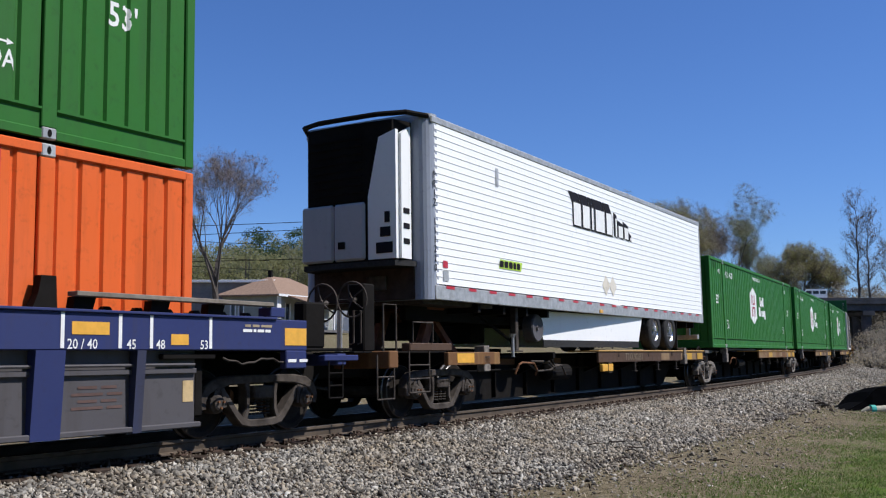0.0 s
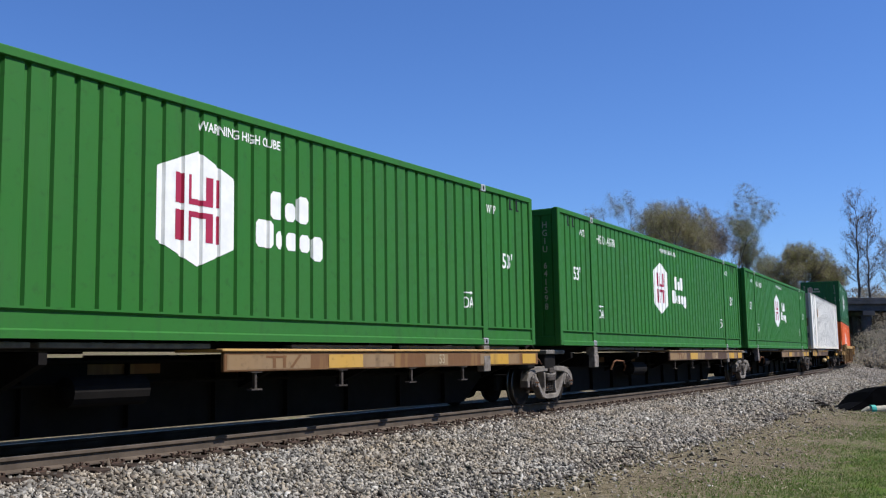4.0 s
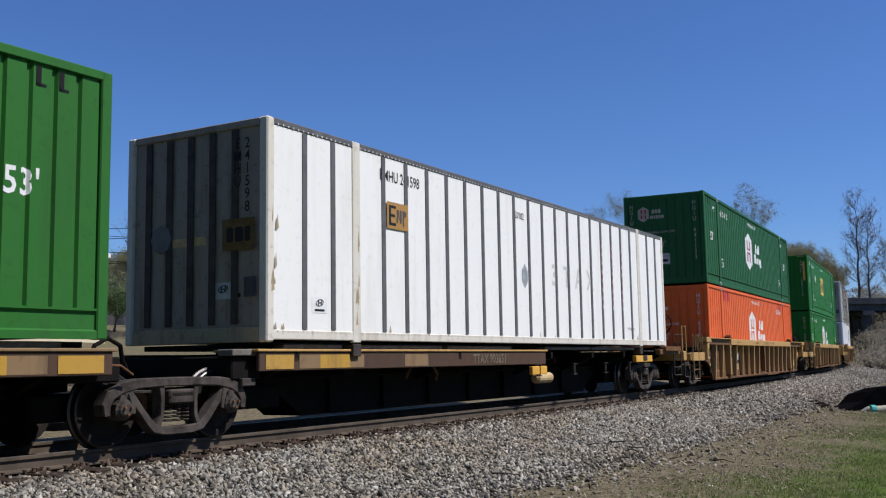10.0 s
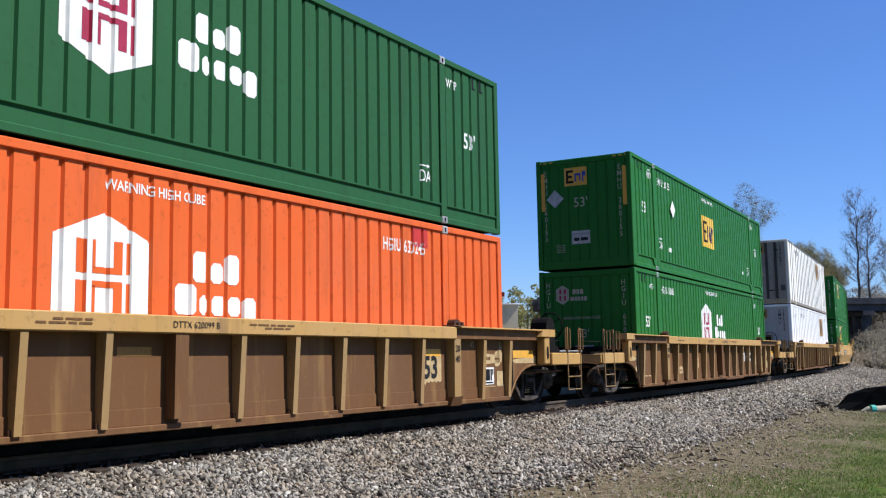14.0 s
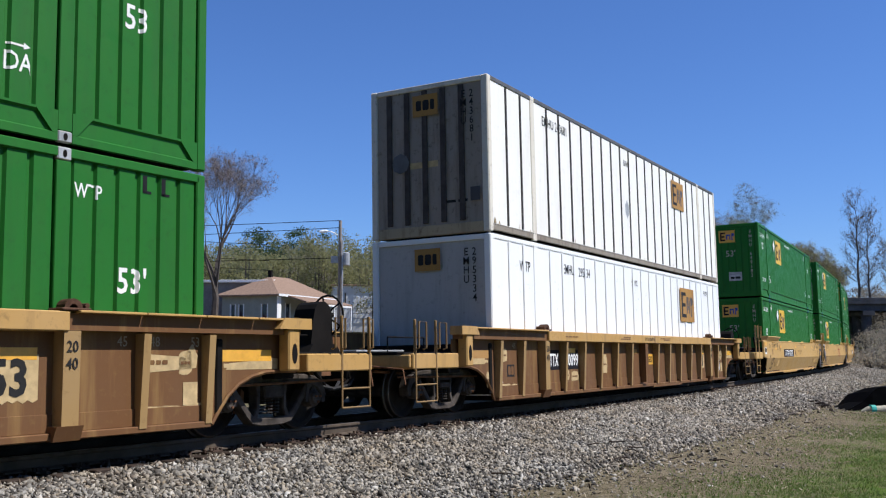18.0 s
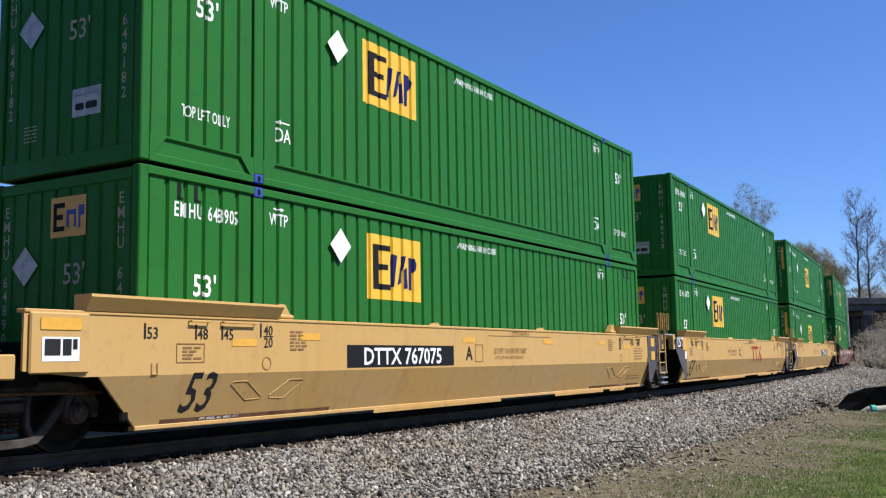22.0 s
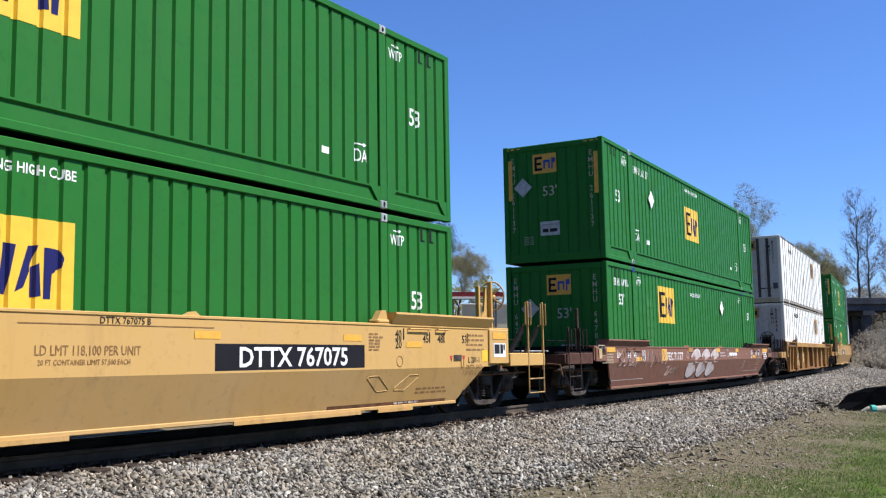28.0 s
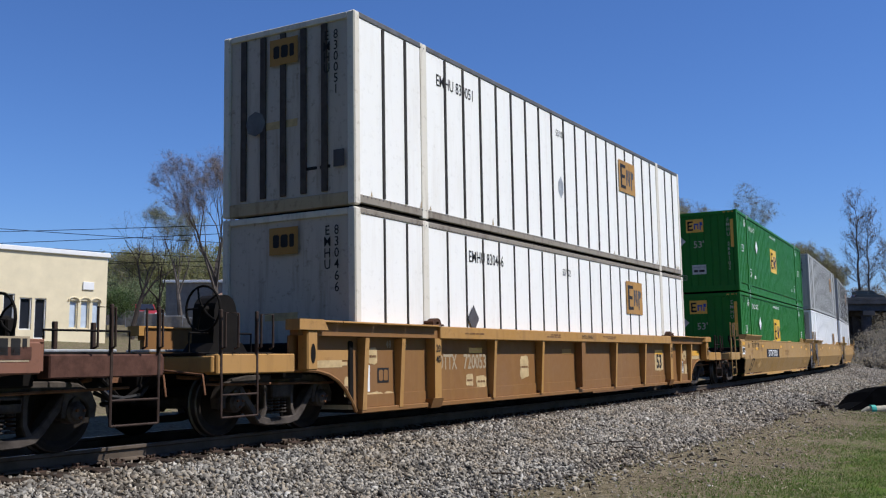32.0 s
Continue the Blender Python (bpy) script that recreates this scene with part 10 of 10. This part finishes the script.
tree("oak_tree", -29.6, 95, 11.0, 0.95, OLIVE, "low round olive-green tree behind a shed", 43, leaves=16000, size=0.055, order=5, forks=4, bare=0.2, cloud=0.38, twigs=5000, reach=0.7, fine=0.010)
tree("oak_tree", 25.4, 110, 18.0, 0.86, OLIVE, "broad olive-brown tree just coming into leaf", 21, leaves=42000, size=0.052, order=5, forks=4, bare=0.20, cloud=0.34, twigs=20000, reach=0.8, fine=0.010)
tree("oak_tree", 30.6, 116, 18.2, 0.80, GREYTWIG, "broad grey-brown tree just coming into leaf", 22, leaves=15000, size=0.040, order=5, forks=4, bare=0.22, cloud=0.28, twigs=20000, reach=0.8, fine=0.010)
tree("tulip_tree", 26.2, 121, 20.6, 0.60, FRESH, "tall airy tree in pale new leaf", 27, PALEBARK, leaves=18000, size=0.048, order=5, forks=3, bare=0.3, cloud=0.4, twigs=7000, reach=0.7, fine=0.009)
tree("tulip_tree", 30.0, 106, 18.0, 0.66, FRESH, "tall airy tree in pale new leaf", 23, BARK, leaves=24000, size=0.045, order=5, forks=3, bare=0.26, cloud=0.36, twigs=9000, reach=0.7, fine=0.009, slim=0.9)
tree("oak_tree", 69.0, 190, 22.0, 0.86, OLIVE, "round olive-green tree in early leaf", 21, leaves=44000, size=0.075, order=5, forks=4, bare=0.2, cloud=0.40, slim=0.8, twigs=20000, reach=1.1, fine=0.016)
tree("oak_tree", 63.0, 188, 19.5, 0.86, OLIVE, "round olive-green tree in early leaf", 21, leaves=24000, size=0.075, order=5, forks=4, bare=0.2, cloud=0.40, slim=0.8, twigs=12000, reach=1.1, fine=0.016)
tree("oak_tree", 75.5, 194, 19.0, 0.86, OLIVE, "round olive-green tree in early leaf", 21, leaves=22000, size=0.075, order=5, forks=4, bare=0.2, cloud=0.40, slim=0.8, twigs=12000, reach=1.1, fine=0.016)
upright_tree("poplar_tree", 69.4, 165, 26.6, 7.0, "tall bare tree with two upright trunks", 31, ((0.0, 1.0), (1.7, 0.86)), leaves=3600)
upright_tree("poplar_tree", 75.8, 168, 19.5, 5.0, "bare brown tree behind the bridge", 32)
upright_tree("poplar_tree", 80.5, 172, 18.0, 5.5, "bare brown tree behind the bridge", 33, leaf=REDBUD)
tree("pine_tree", -2.9, 118, 17.0, 0.72, PINE, "dark green pine with a rounded crown", 41, leaves=26000, size=0.085, order=5, forks=4, bare=0.25, cloud=0.45, twigs=5000, reach=0.6, fine=0.010)
tree("oak_tree", 1.9, 125, 14.6, 0.9, OLIVE, "round olive-green tree in early leaf", 42, leaves=20000, size=0.055, order=5, forks=4, bare=0.25, cloud=0.35, twigs=10000, reach=0.8, fine=0.010)

# far woods: many small crowns on the hill, one object
rg = np.random.default_rng(17)


def woods(name, label, spots, mat_leaf, per=130, clump=0.55, pine=False):
    V, F, n = [], [], 0
    tv, tf = [], []
    for x, y, h, w in spots:
        z = float(height([x], [y])[0][0])
        lumps = 9 if pine else 16
        q = rg.normal(size=(lumps, 3))
        q /= np.linalg.norm(q, axis=1)[:, None]
        rad = rg.uniform(0.1, 1.0, lumps) ** 0.5
        if pine:
            mid = np.stack([q[:, 0] * rad * w * 0.8, q[:, 1] * rad * w * 0.8, h * (0.70 + 0.25 * q[:, 2] * rad)], 1)
        else:
            mid = np.stack([q[:, 0] * rad * w * 0.8, q[:, 1] * rad * w * 0.8, h * (0.56 + 0.34 * q[:, 2] * rad)], 1)
        size = rg.uniform(0.24, 0.42, lumps) * w
        at = rg.integers(0, lumps, per)
        d = rg.normal(size=(per, 3))
        d /= np.linalg.norm(d, axis=1)[:, None]
        c = mid[at] + d * (rg.uniform(0, 1, per) ** 0.45 * size[at])[:, None] * np.array([1, 1, 0.75])
        c += np.array([x, y, z])
        R = np.einsum("nij,kj->nki", _turn(rg, per), np.array([(-1, -0.2, 0), (0.1, -0.7, 0.15), (1, 0.1, 0), (-0.1, 0.7, 0.1)], float))
        v = c[:, None] + R * (clump * rg.uniform(0.6, 1.2, per))[:, None, None]
        V.append(v.reshape(-1, 3))
        F.append(np.arange(4 * per).reshape(-1, 4) + n)
        n += 4 * per
        for k in range(3):
            a = rg.normal(0, 0.25, 2) * w
            tv += [(x - 0.12, y, z - 0.3), (x + 0.12, y, z - 0.3), (x + a[0], y + a[1], z + h * 0.8)]
            tf.append((len(tv) - 3, len(tv) - 2, len(tv) - 1))
    ob = tagged(new(name, quick_mesh(name, np.concatenate(V), np.concatenate(F), mat_leaf)), label, "woods", kind="stuff")
    k = bpy.data.meshes.new(name + "_trunks")
    k.from_pydata(tv, [], tf)
    k.materials.append(BARK)
    tagged(part("trunks", k, BARK, ob), kind="stuff")
    return ob


def across(count, x0, x1, d0, d1, h0, h1):
    """Places seen between two bearings (tangents x0 to x1), at distances d0 to d1."""
    out = []
    for _ in range(count):
        d, t = rg.uniform(d0, d1), rg.uniform(x0, x1)
        out.append((t * d, d, rg.uniform(h0, h1), rg.uniform(2.0, 3.6)))
    return out


def hillside(count, x0, x1, d0, d1, least=0.78, most=1.0, wide=(2.4, 4.2)):
    """The same, with crowns that reach up towards the hill's skyline."""
    out = []
    for _ in range(count):
        d, t = rg.uniform(d0, d1), rg.uniform(x0, x1)
        sky_ = float(np.interp(t, [-0.37, -0.31, -0.26, -0.22, -0.19, -0.15, -0.11, -0.03, 0.03], [0.108, 0.112, 0.118, 0.122, 0.131, 0.127, 0.138, 0.132, 0.118]))
        z = float(height([t * d], [d])[0][0])
        out.append((t * d, d, max(2.8, 1.1 + d * sky_ * rg.uniform(least, most) - z), rg.uniform(*wide)))
    return out


woods("far_woods", "dull olive spring woods on a hillside", hillside(170, -0.36, -0.03, 94, 165), DARKOLIVE, 1150, 0.115)
woods("far_woods", "grey leafless woods on a hillside", hillside(50, -0.36, -0.02, 92, 170), DARKGREYTWIG, 1150, 0.105)
woods("far_woods", "dark pines among the hillside woods", hillside(8, -0.21, -0.10, 118, 150, 0.98, 1.06, (2.8, 3.8)), PINE, 2600, 0.12)
woods("far_woods", "pale green brush at the woods' edge", across(36, -0.36, -0.18, 88, 100, 3.0, 4.6), FRESH, 900, 0.075)
woods("far_woods", "brown leafless woods beyond the bridge", across(110, 0.36, 0.56, 185, 260, 8, 12), DARKGREYTWIG, 800, 0.16)
woods("far_woods", "brown brush on the bank by the bridge", across(55, 0.425, 0.56, 150, 185, 3, 6), DARKGREYTWIG, 600, 0.12)
woods("far_woods", "grey leafless trees behind a low building", across(26, -0.48, -0.37, 88, 125, 4.6, 6.4), DARKGREYTWIG, 700, 0.08)
woods("far_woods", "low brown brush on the bank beside the line", across(150, 0.420, 0.56, 84, 150, 1.2, 3.6), DARKGREYTWIG, 420, 0.10)
woods("far_woods", "olive woods behind the line", across(70, -0.02, 0.38, 150, 230, 8, 12), OLIVE, 600, 0.22)
# an unseen wood added behind the camera; it keeps sky light off the ends
woods("near_woods", "unseen dark wood added behind the camera to hold back sky light", [(x + rg.uniform(-2, 2), y + rg.uniform(-2, 2), rg.uniform(19, 25), rg.uniform(4.2, 5.5)) for y in (-12, -19, -27, -35) for x in range(-70, 40, 6)], PINE, 420, 0.85)

motions()
